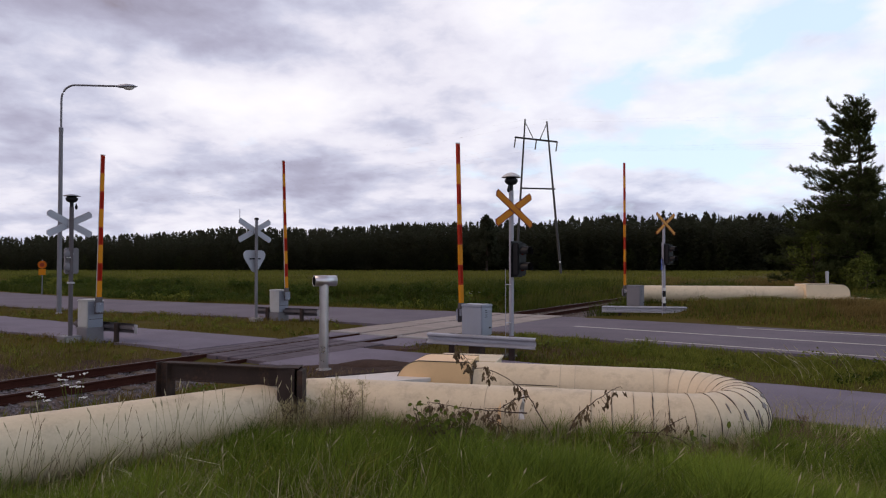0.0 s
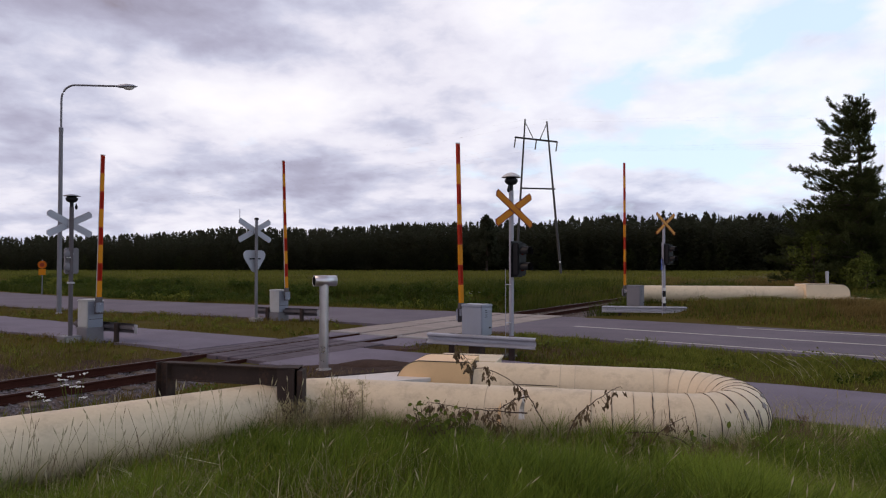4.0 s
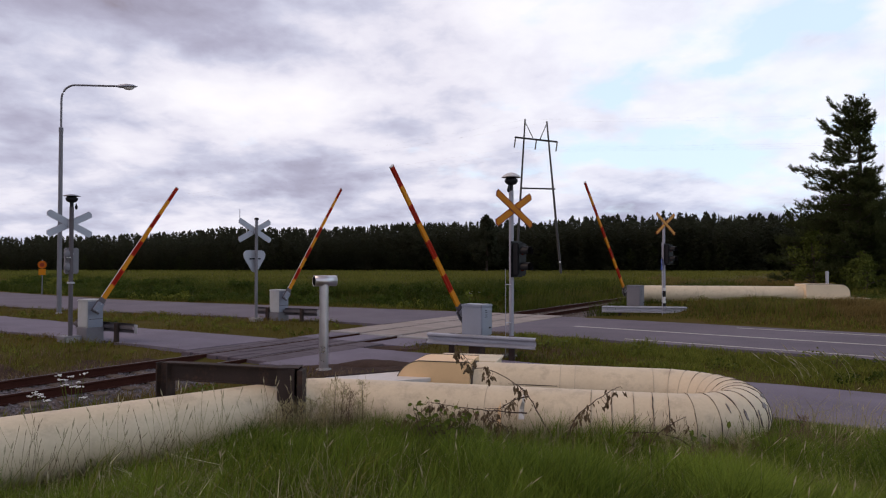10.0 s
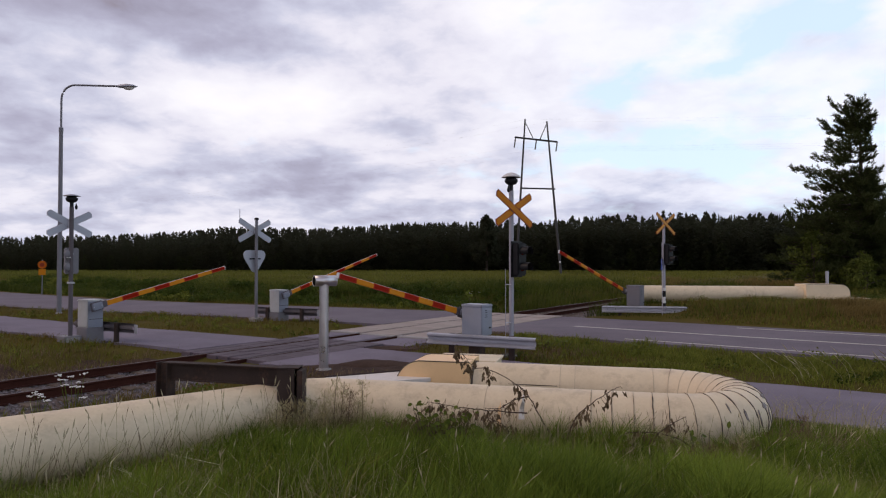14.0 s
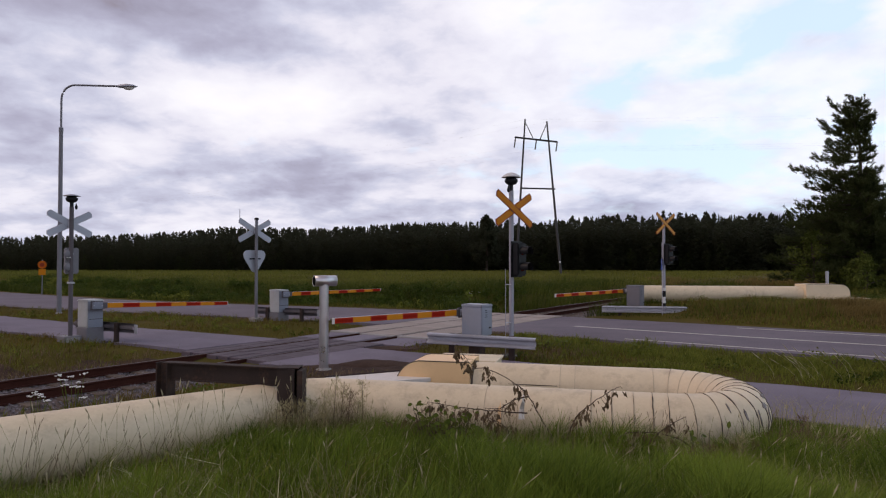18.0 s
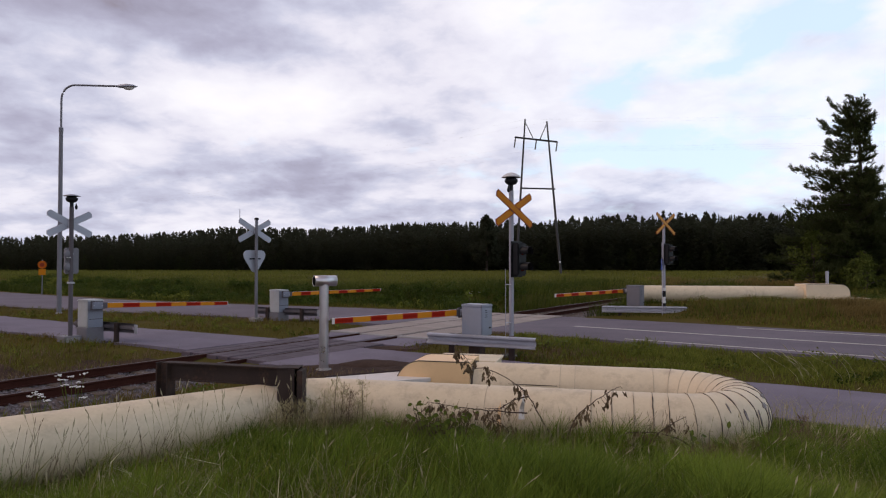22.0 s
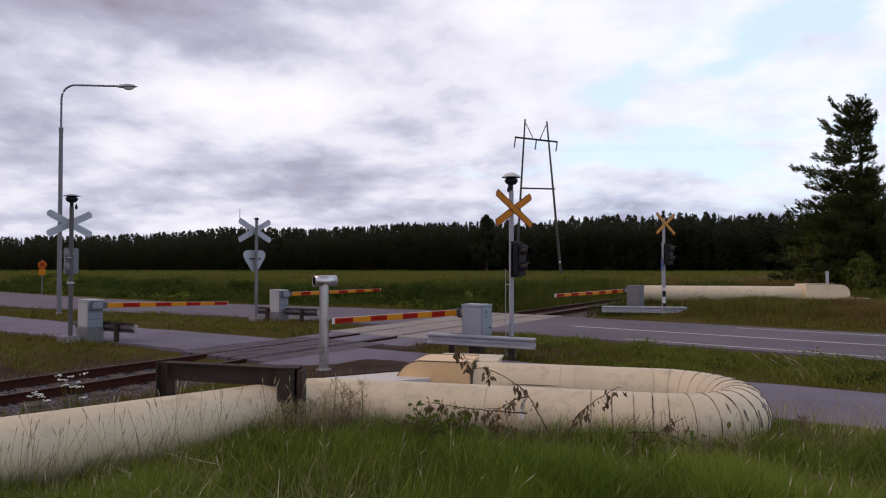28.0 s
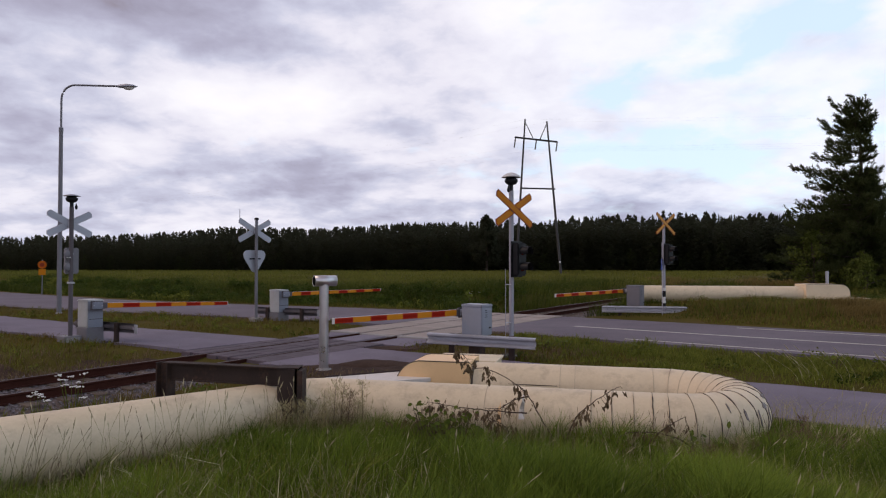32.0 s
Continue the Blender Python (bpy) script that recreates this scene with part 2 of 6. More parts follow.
M_SLEEPER = surface("sleeper_wood", (0.055, 0.04, 0.032), (0.16, 0.125, 0.10), scale=2, fine=14, rough=0.9, bump=0.5, stretch=(1, 6, 1), object_random=0.4, spec=0.22)
M_BALLAST = surface("ballast", (0.055, 0.042, 0.038), (0.15, 0.12, 0.112), scale=1.2, fine=18, rough=0.95, bump=0.9, world_space=True,
                    stain=(0.10, 0.06, 0.045), stain_amount=0.7, spec=0.22)
M_STONE = surface("ballast_stone", (0.07, 0.06, 0.066), (0.23, 0.205, 0.215), scale=2, fine=20, rough=0.9, bump=0.4, island_random=0.7, world_space=True, spec=0.22)
M_PIPE = surface("cream_cladding", (0.545, 0.448, 0.305), (0.675, 0.567, 0.398), scale=1.6, fine=22, rough=0.55, bump=0.08, spread=0.2, fine_mix=0.45,
                 stain=(0.33, 0.265, 0.185), stain_amount=0.75)
M_HOOD = surface("ochre_cladding", (0.72, 0.48, 0.25), (0.80, 0.55, 0.30), scale=1.2, fine=18, rough=0.5, bump=0.05,
                 stain=(0.5, 0.36, 0.2), stain_amount=0.35)
M_PALEHOOD = surface("faded_cream_cladding", (0.72, 0.575, 0.385), (0.80, 0.65, 0.45), scale=1.2, fine=18, rough=0.5, bump=0.05,
                       stain=(0.5, 0.38, 0.24), stain_amount=0.35)
M_SEAM = surface("seam_strip", (0.4, 0.33, 0.24), (0.52, 0.44, 0.32), scale=3, fine=20, rough=0.6, bump=0.1)
M_TORN = surface("bare_sheet", (0.09, 0.075, 0.075), (0.30, 0.26, 0.25), scale=9, fine=60, rough=0.6, bump=0.3, spread=0.12, spec=0.2)
M_STEEL = surface("brown_steel", (0.022, 0.015, 0.013), (0.052, 0.036, 0.031), spec=0.2, scale=2, fine=25, rough=0.8, bump=0.25,
                  stain=(0.15, 0.075, 0.045), stain_amount=0.5)
M_ZINC = surface("galvanised_steel", (0.36, 0.36, 0.40), (0.50, 0.50, 0.54), scale=3, fine=30, rough=0.42, metal=0.6, bump=0.05)
M_ALU = surface("bright_aluminium", (0.46, 0.44, 0.46), (0.62, 0.60, 0.62), scale=1, fine=3, rough=0.30, metal=0.85, bump=0)
M_POLE = surface("grey_paint", (0.13, 0.125, 0.14), (0.20, 0.195, 0.215), scale=1.5, fine=25, rough=0.55, metal=0.0, bump=0.05, spec=0.25)
M_MAST = surface("lavender_grey_mast", (0.26, 0.26, 0.30), (0.34, 0.34, 0.385), scale=1.5, fine=25, rough=0.6, metal=0.1, bump=0.05, spec=0.3)
M_GREYBOX = surface("grey_cabinet_paint", (0.215, 0.235, 0.285), (0.29, 0.315, 0.37), scale=1.2, fine=25, rough=0.5, bump=0.05,
                    stain=(0.30, 0.30, 0.29), stain_amount=0.5)
M_DARKBOX = surface("dull_grey_cabinet_paint", (0.12, 0.118, 0.135), (0.18, 0.175, 0.195), scale=1.2, fine=25, rough=0.6, bump=0.05,
                    stain=(0.22, 0.21, 0.21), stain_amount=0.5)
M_CREAMBOX = surface("pale_cabinet_paint", (0.36, 0.37, 0.38), (0.47, 0.475, 0.475), scale=1.2, fine=25, rough=0.5, bump=0.05,
                     stain=(0.33, 0.31, 0.27), stain_amount=0.5)
M_CONC = surface("foundation_concrete", (0.20, 0.19, 0.19), (0.31, 0.30, 0.295), scale=2, fine=30, rough=0.9, bump=0.3,
                 stain=(0.2, 0.19, 0.17), stain_amount=0.6)
M_DUCT = surface("pale_duct_cover", (0.54, 0.505, 0.475), (0.68, 0.645, 0.61), scale=2, fine=25, rough=0.7, bump=0.15,
                 stain=(0.36, 0.34, 0.31), stain_amount=0.5)
M_BLACK = surface("black_housing", (0.006, 0.006, 0.007), (0.014, 0.014, 0.016), scale=2, fine=25, rough=0.5, bump=0.05, spec=0.2)
M_DARK = surface("void_shade", (0.008, 0.008, 0.009), (0.015, 0.015, 0.016), rough=0.9, bump=0, spec=0.0)
M_RED = surface("red_stripe", (0.32, 0.018, 0.004), (0.40, 0.026, 0.006), scale=3, fine=25, rough=0.5, bump=0.03, spec=0.15)
M_YELLOW = surface("yellow_stripe", (0.52, 0.180, 0.005), (0.62, 0.23, 0.008), scale=3, fine=25, rough=0.5, bump=0.03, spec=0.15)
M_WHITE = surface("white_enamel", (0.5, 0.5, 0.5), (0.62, 0.62, 0.62), scale=3, fine=25, rough=0.45, bump=0.03)
M_SIGN = surface("yellow_sign_face", (0.46, 0.150, 0.003), (0.54, 0.185, 0.006), scale=3, fine=20, rough=0.5, bump=0.02, spec=0.12)
M_FADED = surface("faded_sign_face", (0.52, 0.24, 0.05), (0.62, 0.32, 0.09), scale=3, fine=20, rough=0.6, bump=0.02, spec=0.12)
M_SIGNRED = surface("red_sign_edge", (0.20, 0.032, 0.012), (0.27, 0.045, 0.018), scale=3, fine=20, rough=0.5, bump=0.02, spec=0.12)
M_SIGNBACK = surface("sign_back", (0.31, 0.318, 0.365), (0.39, 0.40, 0.455), scale=3, fine=20, rough=0.5, metal=0.4, bump=0.03)
M_LENS = surface("dark_red_lens", (0.06, 0.006, 0.006), (0.10, 0.01, 0.01), rough=0.15, bump=0)
M_BLUE = surface("blue_plate", (0.02, 0.06, 0.32), (0.03, 0.09, 0.42), rough=0.5, bump=0)
M_ORANGE = surface("orange_sign", (0.40, 0.085, 0.006), (0.46, 0.11, 0.01), rough=0.5, bump=0, spec=0.1)
M_WOODPOLE = surface("weathered_pole", (0.035, 0.033, 0.033), (0.07, 0.066, 0.066), scale=1, fine=8, rough=0.9, bump=0.3, stretch=(1, 1, 0.2))
M_WIRE = surface("wire", (0.30, 0.30, 0.31), (0.38, 0.38, 0.39), rough=0.6, bump=0)
M_INSUL = surface("insulator_glass", (0.10, 0.09, 0.09), (0.16, 0.15, 0.15), rough=0.3, bump=0)
M_BARK = surface("bark", (0.03, 0.021, 0.016), (0.07, 0.05, 0.037), scale=3, fine=14, rough=0.95, bump=0.8, stretch=(1, 1, 0.3))
M_SOIL = surface("dry_soil", (0.03, 0.019, 0.015), (0.08, 0.052, 0.04), scale=2, fine=14, rough=0.95, bump=0.8, spec=0.05)
M_GRASS = leafy("grass_blades", (0.018, 0.045, 0.005), (0.245, 0.322, 0.046), through_amount=0.38, world_scale=0.55, spread=0.11)
M_VERGE = leafy("verge_grass", (0.036, 0.043, 0.006), (0.195, 0.128, 0.030), through_amount=0.4, world_scale=0.5, spread=0.12)
M_FIELD = leafy("field_grass", (0.060, 0.076, 0.012), (0.19, 0.18, 0.036), world_scale=0.06, spread=0.12)
M_BANK = leafy("bank_weeds", (0.010, 0.024, 0.003), (0.115, 0.135, 0.022), world_scale=0.22, spread=0.12)
M_BUSH = leafy("dark_weed_leaf", (0.018, 0.036, 0.005), (0.085, 0.115, 0.018), through_amount=0.35, world_scale=0.5, spread=0.14)
M_STRAW = leafy("straw_stalks", (0.17, 0.15, 0.065), (0.52, 0.46, 0.27), world_scale=1.0)
M_DRY = leafy("dry_brown_leaf", (0.075, 0.05, 0.03), (0.26, 0.185, 0.11), world_scale=2.0)
M_LEAF = leafy("green_leaf", (0.05, 0.075, 0.012), (0.15, 0.18, 0.03), world_scale=2.0)
M_BLEACHED = leafy("bleached_blades", (0.42, 0.40, 0.24), (0.78, 0.74, 0.52), world_scale=1.0)
M_SHRUB = leafy("shrub_leaves", (0.05, 0.068, 0.014), (0.13, 0.155, 0.032), through_amount=0.35, world_scale=0.5)
M_PETAL = surface("white_petal", (0.62, 0.62, 0.6), (0.8, 0.8, 0.78), rough=0.7, bump=0)
M_NEEDLE = leafy("pine_needles", (0.028, 0.038, 0.014), (0.085, 0.10, 0.034), through_amount=0.25, world_scale=0.5)
M_FOREST = leafy("forest_foliage", (0.035, 0.039, 0.024), (0.056, 0.062, 0.035), through_amount=0.6, world_scale=0.03)
M_BROADLEAF = leafy("broad_leaves", (0.032, 0.046, 0.012), (0.062, 0.08, 0.022), through_amount=0.2, world_scale=0.4)
M_STEM = surface("brown_stem", (0.05, 0.028, 0.018), (0.10, 0.06, 0.04), scale=6, fine=30, rough=0.8, bump=0.1)
M_SEEDHEAD = leafy("pale_seed_heads", (0.26, 0.22, 0.13), (0.56, 0.5, 0.34), world_scale=1.0)
M_LUSH = leafy("lush_weeds", (0.034, 0.055, 0.007), (0.24, 0.25, 0.044), through_amount=0.45, world_scale=0.9)
M_RUSSET = leafy("russet_weeds", (0.085, 0.064, 0.02), (0.27, 0.19, 0.068), through_amount=0.45, world_scale=0.9)
# dull brown parts; also stands in for shade on two guard rail beams
M_DULLSHADE = surface("dull_brown_and_rail_shade", (0.075, 0.066, 0.072), (0.13, 0.115, 0.125), scale=2.5, fine=25, rough=0.7, bump=0.1, spec=0.2)
M_SPLIT = surface("split_cladding", (0.045, 0.035, 0.030), (0.17, 0.135, 0.11), scale=6, fine=40, rough=0.8, bump=0.2, spec=0.1)
M_REDPANEL = surface("red_reflector", (0.23, 0.010, 0.003), (0.30, 0.015, 0.005), scale=5, fine=30, rough=0.6, bump=0.03, spec=0.06)
M_SIDE = surface("blue_grey_and_side_shade", (0.16, 0.175, 0.225), (0.22, 0.238, 0.295), scale=1.5, fine=25, rough=0.5, bump=0.05, stain=(0.27, 0.27, 0.27), stain_amount=0.4)

# ---------------------------------------------------------------- ground, road, path


def path_far(v):
    return PATH_FAR - 0.45 * smooth(-17, -12, v) * (1 - smooth(-6, -1, v))


def path_near(v):
    return PATH_NEAR - 0.75 * smooth(-17.5, -13.0, v) * (1 - smooth(-10.5, -6.5, v))


def ground_height(x, y):
    v, u = vu(x, y)
    z = 0.07 * noise.noise(Vector((x * 0.25, y * 0.25, 0))) + 0.03 * noise.noise(Vector((x * 1.1, y * 1.1, 3)))
    rs, ps = road_shift(v), path_shift(v)
    tv = v - track_v(u)
    # the bank on which the camera stands
    r = math.hypot(x, y + 0.5)
    z += 0.62 * math.exp(-(r / 4.6) ** 2)
    # ditch and slightly raised field behind the road
    w = u - rs - ROAD_FAR
    if w > 0:
        z += -0.45 * smooth(0.8, 2.5, w) + 0.85 * smooth(3.0, 9.0, w)
        k = smooth(-12.5, -10.5, v) * (1 - smooth(9, 20, w))
        z = z * (1 - k) + k * (0.5 * smooth(0.5, 3.6, w) + 0.04 * noise.noise(Vector((x * 0.8, y * 0.8, 1))))
        z *= 1 - 0.6 * smooth(60, 200, w)
    # near verge on the road's right
    flat = max(smooth(ROAD_NEAR + rs - 0.9, ROAD_NEAR + rs + 0.1, u) * (1 - smooth(ROAD_FAR + rs - 0.1, ROAD_FAR + rs + 0.9, u)),
               smooth(path_near(v) + ps - 0.8, path_near(v) + ps + 0.1, u) * (1 - smooth(path_far(v) + ps - 0.1, path_far(v) + ps + 0.8, u)))
    z = z * (1 - flat) - 0.08 * flat
    tr = (1 - (smooth(1.9, 3.2, tv) if tv > 0 else smooth(3.0, 4.2, -tv))) * (1 - flat ** 3)
    if u > 40:
        tr *= 1 - 0.5 * smooth(40, 60, u)
    deep = 0.34 - 0.16 * smooth(8.6, 9.6, u) * (1 - smooth(26.5, 27.5, u))
    z = z * (1 - tr) - deep * tr
    return z


def axis_lines(lo, hi, fine_lo, fine_hi, step):
    a = list(np.arange(fine_lo, fine_hi, step))
    s, p = step, a[-1]
    while p < hi:
        s *= 1.22
        p += s
        a.append(p)
    s, p = step, a[0]
    while p > lo:
        s *= 1.22
        p -= s
        a.insert(0, p)
    return a


def build_ground():
    xs, ys = axis_lines(-2200, 2200, -26, 24, 0.4), axis_lines(-900, 2600, -3, 50, 0.4)
    verts = [(x, y, ground_height(x, y)) for y in ys for x in xs]
    n = len(xs)
    faces = [(j * n + i, j * n + i + 1, (j + 1) * n + i + 1, (j + 1) * n + i) for j in range(len(ys) - 1) for i in range(n - 1)]
    ob = raw("ground", verts, faces, M_GROUND, smooth_faces=True)
    tagged(ob, "rough grassy ground and meadow running to the forest", "ground", kind="structure")


def strip(name, lo, hi, v0, v1, material, label, z0=-0.14, z1=0.0, step=1.0, category="road"):
    """A slab with thickness that follows the curve; lo and hi give its edges at v."""
    verts, faces = [], []
    count = int((v1 - v0) / step) + 1
    for i in range(count + 1):
        v = v0 + (v1 - v0) * i / count
        a, b = lo(v), hi(v)
        verts += [at(v, a, z0), at(v, a, z1), at(v, b, z1), at(v, b, z0)]
    for i in range(count):
        k = 4 * i
        for j in range(3):
            faces.append((k + j, k + j + 1, k + j + 5, k + j + 4))
    faces += [(0, 1, 2, 3), (4 * count + 3, 4 * count + 2, 4 * count + 1, 4 * count)]
    ob = raw(name, verts, faces, material)
    me = ob.data
    bm = bmesh.new()
    bm.from_mesh(me)
    bmesh.ops.recalc_face_normals(bm, faces=bm.faces[:])
    bm.to_mesh(me)
    bm.free()
    return tagged(ob, label, category, kind="structure")


def edge_wobble(v, seed, amount):
    return amount * noise.noise(Vector((v * 0.6, seed, 0))) + amount * 0.6 * noise.noise(Vector((v * 2.1, seed, 5)))


def build_roads():
    def near(v):
        return ROAD_NEAR + road_shift(v) + edge_wobble(v, 1, 0.10)

    def far(v):
        return ROAD_FAR + road_shift(v) + edge_wobble(v, 2, 0.10)

    mid = 0.5 * (ROAD_NEAR + ROAD_FAR)
    left_end, right_end = track_v(mid) - 2.02, track_v(mid) + 2.02
    strip("road", near, far, -260, left_end, M_ASPHALT, "worn grey asphalt road leading away from the crossing", step=0.6)
    strip("road", near, far, right_end, 60, M_ASPHALT, "worn grey asphalt road with white edge lines", step=0.6)
    # painted lines
    strip("road_marking", lambda v: 19.62, lambda v: 19.74, -7.6, 60, M_LINE, "worn white edge line on the asphalt", 0.0, 0.004, 0.6, "marking")
    strip("road_marking", lambda v: 22.38, lambda v: 22.54, -10.6, 60, M_LINE, "worn pale centre line on the asphalt", 0.0, 0.004, 0.6, "marking")
    strip("road_marking", lambda v: 25.30, lambda v: 25.42, -5.6, 60, M_LINE, "worn white edge line on the asphalt", 0.0, 0.004, 0.6, "marking")

    def pnear(v):
        return path_near(v) + path_shift(v) + edge_wobble(v, 3, 0.12)

    def pfar(v):
        return path_far(v) + path_shift(v) + edge_wobble(v, 4, 0.12)

    pm = 12.5
    strip("path", pnear, pfar, -230, track_v(pm) - 1.75, M_PATH, "grey asphalt cycle path beside the road", step=0.5, category="path")
    strip("path", pnear, pfar, track_v(pm) + 1.75, 50, M_PATH, "grey asphalt cycle path beside the road", step=0.5, category="path")


TRACK = pose(*at(track_v(5), 5), 0, 0, -36.5 + 2.58)


def build_track():
    tr = thing("railway_track", TRACK, "rusty single railway track on wooden sleepers in ballast", "railway track")
    tr["kind"] = "structure"
    head = [(-0.036, 0), (0.036, 0), (0.036, -0.03), (0.012, -0.045), (0.012, -0.14), (0.07, -0.155), (0.07, -0.172), (-0.07, -0.172),
            (-0.07, -0.155), (-0.012, -0.14), (-0.012, -0.045), (-0.036, -0.03)]
    for s in (-0.79, 0.79):
        part("rail", extrude_profile(bmesh.new(), [(x + s, z - 0.006) for x, z in head], -9, 146), M_RAIL, tr)
        bm = box(bmesh.new(), (s, 68.5, -0.002), (0.05, 155, 0.006))
        part("rail_head", bm, M_RAILTOP, tr, "worn bright running surface of the rail")
    bm = box(bmesh.new(), (0, 0, 0), (2.6, 0.24, 0.16), 0.012)
    me = part("sleeper", bm, M_SLEEPER, tr)
    me.location = (0, -8.6, -0.258)
    y = -8.0
    rnd = random.Random(3)
    while y < 75:
        if not (5.0 < y < 9.4 or 11.0 < y < 21.4):
            o = new("sleeper", me.data)
            o.parent = tr
            o.location = (rnd.uniform(-0.03, 0.03), y, -0.258 + rnd.uniform(-0.008, 0.008))
            o.rotation_euler = (0, 0, rnd.uniform(-0.015, 0.015))
        y += 0.62
    # ballast bed
    verts, faces = [], []
    prof = [(-4.0, -0.44), (-3.3, -0.35), (-2.5, -0.33), (-1.9, -0.30), (-1.35, -0.225), (-0.9, -0.20), (-0.6, -0.215), (0, -0.205), (0.6, -0.215), (0.9, -0.20), (1.35, -0.225), (1.9, -0.30), (2.5, -0.42)]
    ysx = np.concatenate([np.arange(-9, 25, 0.25), np.arange(25, 147, 3)])
    for yy in ysx:
        for x, z in prof:
            verts.append((x + 0.1 * noise.noise(Vector((x, yy * 0.7, 1))), yy, z + 0.035 * noise.noise(Vector((x * 2, yy * 1.5, 9)))))
    n = len(prof)
    for j in range(len(ysx) - 1):
        for i in range(n - 1):
            faces.append((j * n + i, j * n + i + 1, (j + 1) * n + i + 1, (j + 1) * n + i))
    raw("ballast_bed", verts, faces, M_BALLAST, tr, "rust-stained grey ballast", smooth_faces=True)
    # loose stones where the camera comes nearest
    rnd = random.Random(11)
    verts, faces = [], []
    for _ in range(13000):
        x, yy = rnd.uniform(-3.7, 2.35), rnd.uniform(-6.5, 6.5) if rnd.random() < 0.8 else rnd.uniform(22, 36)
        z = np.interp(x, [p[0] for p in prof], [p[1] for p in prof])
        s = rnd.uniform(0.018, 0.042)
        c = Vector((x, yy, z + s * 0.3))
        e = Euler((rnd.uniform(0, 6), rnd.uniform(0, 6), rnd.uniform(0, 6))).to_matrix()
        k = len(verts)
        for d in ((1, 0, 0), (-1, 0, 0), (0, 1, 0), (0, -1, 0), (0, 0, 1), (0, 0, -1)):
            verts.append(c + e @ (Vector(d) * s * rnd.uniform(0.7, 1.3)))
        for a, b, cc in ((0, 2, 4), (2, 1, 4), (1, 3, 4), (3, 0, 4), (2, 0, 5), (1, 2, 5), (3, 1, 5), (0, 3, 5)):
            faces.append((k + a, k + b, k + cc))
    raw("ballast_stones", verts, faces, M_STONE, tr, "loose grey ballast stones", kind="stuff")
    # crossing panels: pale concrete on the road, dark ones on the path
    rnd = random.Random(5)

    def panels(name, y0, y1, count, material, rows, top):
        ln = (y1 - y0) / count
        for a, b in rows:
            data = None
            for i in range(count):
                if data is None:
                    o = part(name, box(bmesh.new(), (0, 0, 0), (b - a - 0.03, ln - 0.025, 0.16), 0.012), material, tr)
                    data = o.data
                else:
                    o = new(name, data)
                    o.parent = tr
                o.location = (0.5 * (a + b), y0 + (i + 0.5) * ln, top - 0.08 + rnd.uniform(-0.006, 0.006))
                o.rotation_euler = (rnd.uniform(-0.004, 0.004), rnd.uniform(-0.006, 0.006), 0)

    panels("concrete_panel", 11.2, 21.35, 8, M_PANEL, [(-2.02, -0.84), (-0.70, 0.70), (0.84, 2.02)], 0.008)
    panels("rubber_panel", 5.0, 9.3, 5, M_RUBBER, [(-1.72, -1.31), (-1.28, -0.88), (-0.66, -0.24), (-0.21, 0.21), (0.24, 0.66), (0.88, 1.72)], 0.0)
    panels("asphalt_infill", 9.32, 10.94, 1, M_PATH, [(-1.9, -1.08), (-0.50, 0.52), (1.06, 2.5)], -0.02)
    part("edge_beam", box(bmesh.new(), (0.0, 11.06, -0.09), (1.36, 0.22, 0.2), 0.02), M_CONC, tr, "worn concrete edge beam")
    for s in (-1.45, 1.48):
        part("edge_beam", box(bmesh.new(), (s, 11.06, -0.085), (1.16, 0.22, 0.21), 0.02), M_CONC, tr, "worn concrete edge beam")


build_ground()
build_roads()
build_track()

# ---------------------------------------------------------------- heating pipe
PIPE_R, PIPE_Z = 0.37, 0.385
E1, E2 = Vector((0.970, -0.242, 0)), Vector((0.242, 0.970, 0))
FRONT0 = Vector((-1.93, 9.2, PIPE_Z))
LEFT_DIR = Vector((2.34, 2.01, 0)).normalized()
CORNER = Vector((-1.785, 9.16, PIPE_Z))


def pipe_piece(name, pts, parent, r=PIPE_R, label="", material=None, n=40):
    return part(name, sweep(bmesh.new(), pts, r, n), material or M_PIPE, parent, label)


def band(parent, c, d, r=PIPE_R, w=0.035, material=None, name="seam_band", bump=0.006):
    d = d.normalized()
    return part(name, sweep(bmesh.new(), [c - d * w / 2, c + d * w / 2], r + bump, 40), material or M_SEAM, parent)


def arc(c, a0, a1, r, n):
    """Points on a level arc; the angles run from E1 towards E2."""
    return [c + (E1 * math.cos(a) + E2 * math.sin(a)) * r for a in np.linspace(a0, a1, n)]


def hood_profile(length, height, radius, n=9):
    """Side outline: upright at one end, rounded over at the other."""
    pts = [(0, 0), (0, height)]
    for i in range(n + 1):
        a = math.pi / 2 * (1 - i / n)
        pts.append((length - radius + radius * math.cos(a), height - radius + radius * math.sin(a)))
    pts.append((length, 0))
    return pts


def hood(parent, m, length, height, radius, width, material, label):
    """A sheet-metal cover with flat sides, one end rounded down, and a thin folded rim."""
    prof = hood_profile(length, height, radius, 14)
    bm = extrude_profile(bmesh.new(), prof, -width / 2, width / 2)
    for f in bm.faces:
        f.smooth = False
    bm.transform(m)
    ob = part("elbow_hood", bm, material, parent, label)
    for y in (-width / 2, width / 2):
        part("hood_rim", sweep(bmesh.new(), [m @ Vector((x, y, z)) for x, z in prof[1:]], 0.009, 6), M_SPLIT, ob, "dark folded rim of the hood")


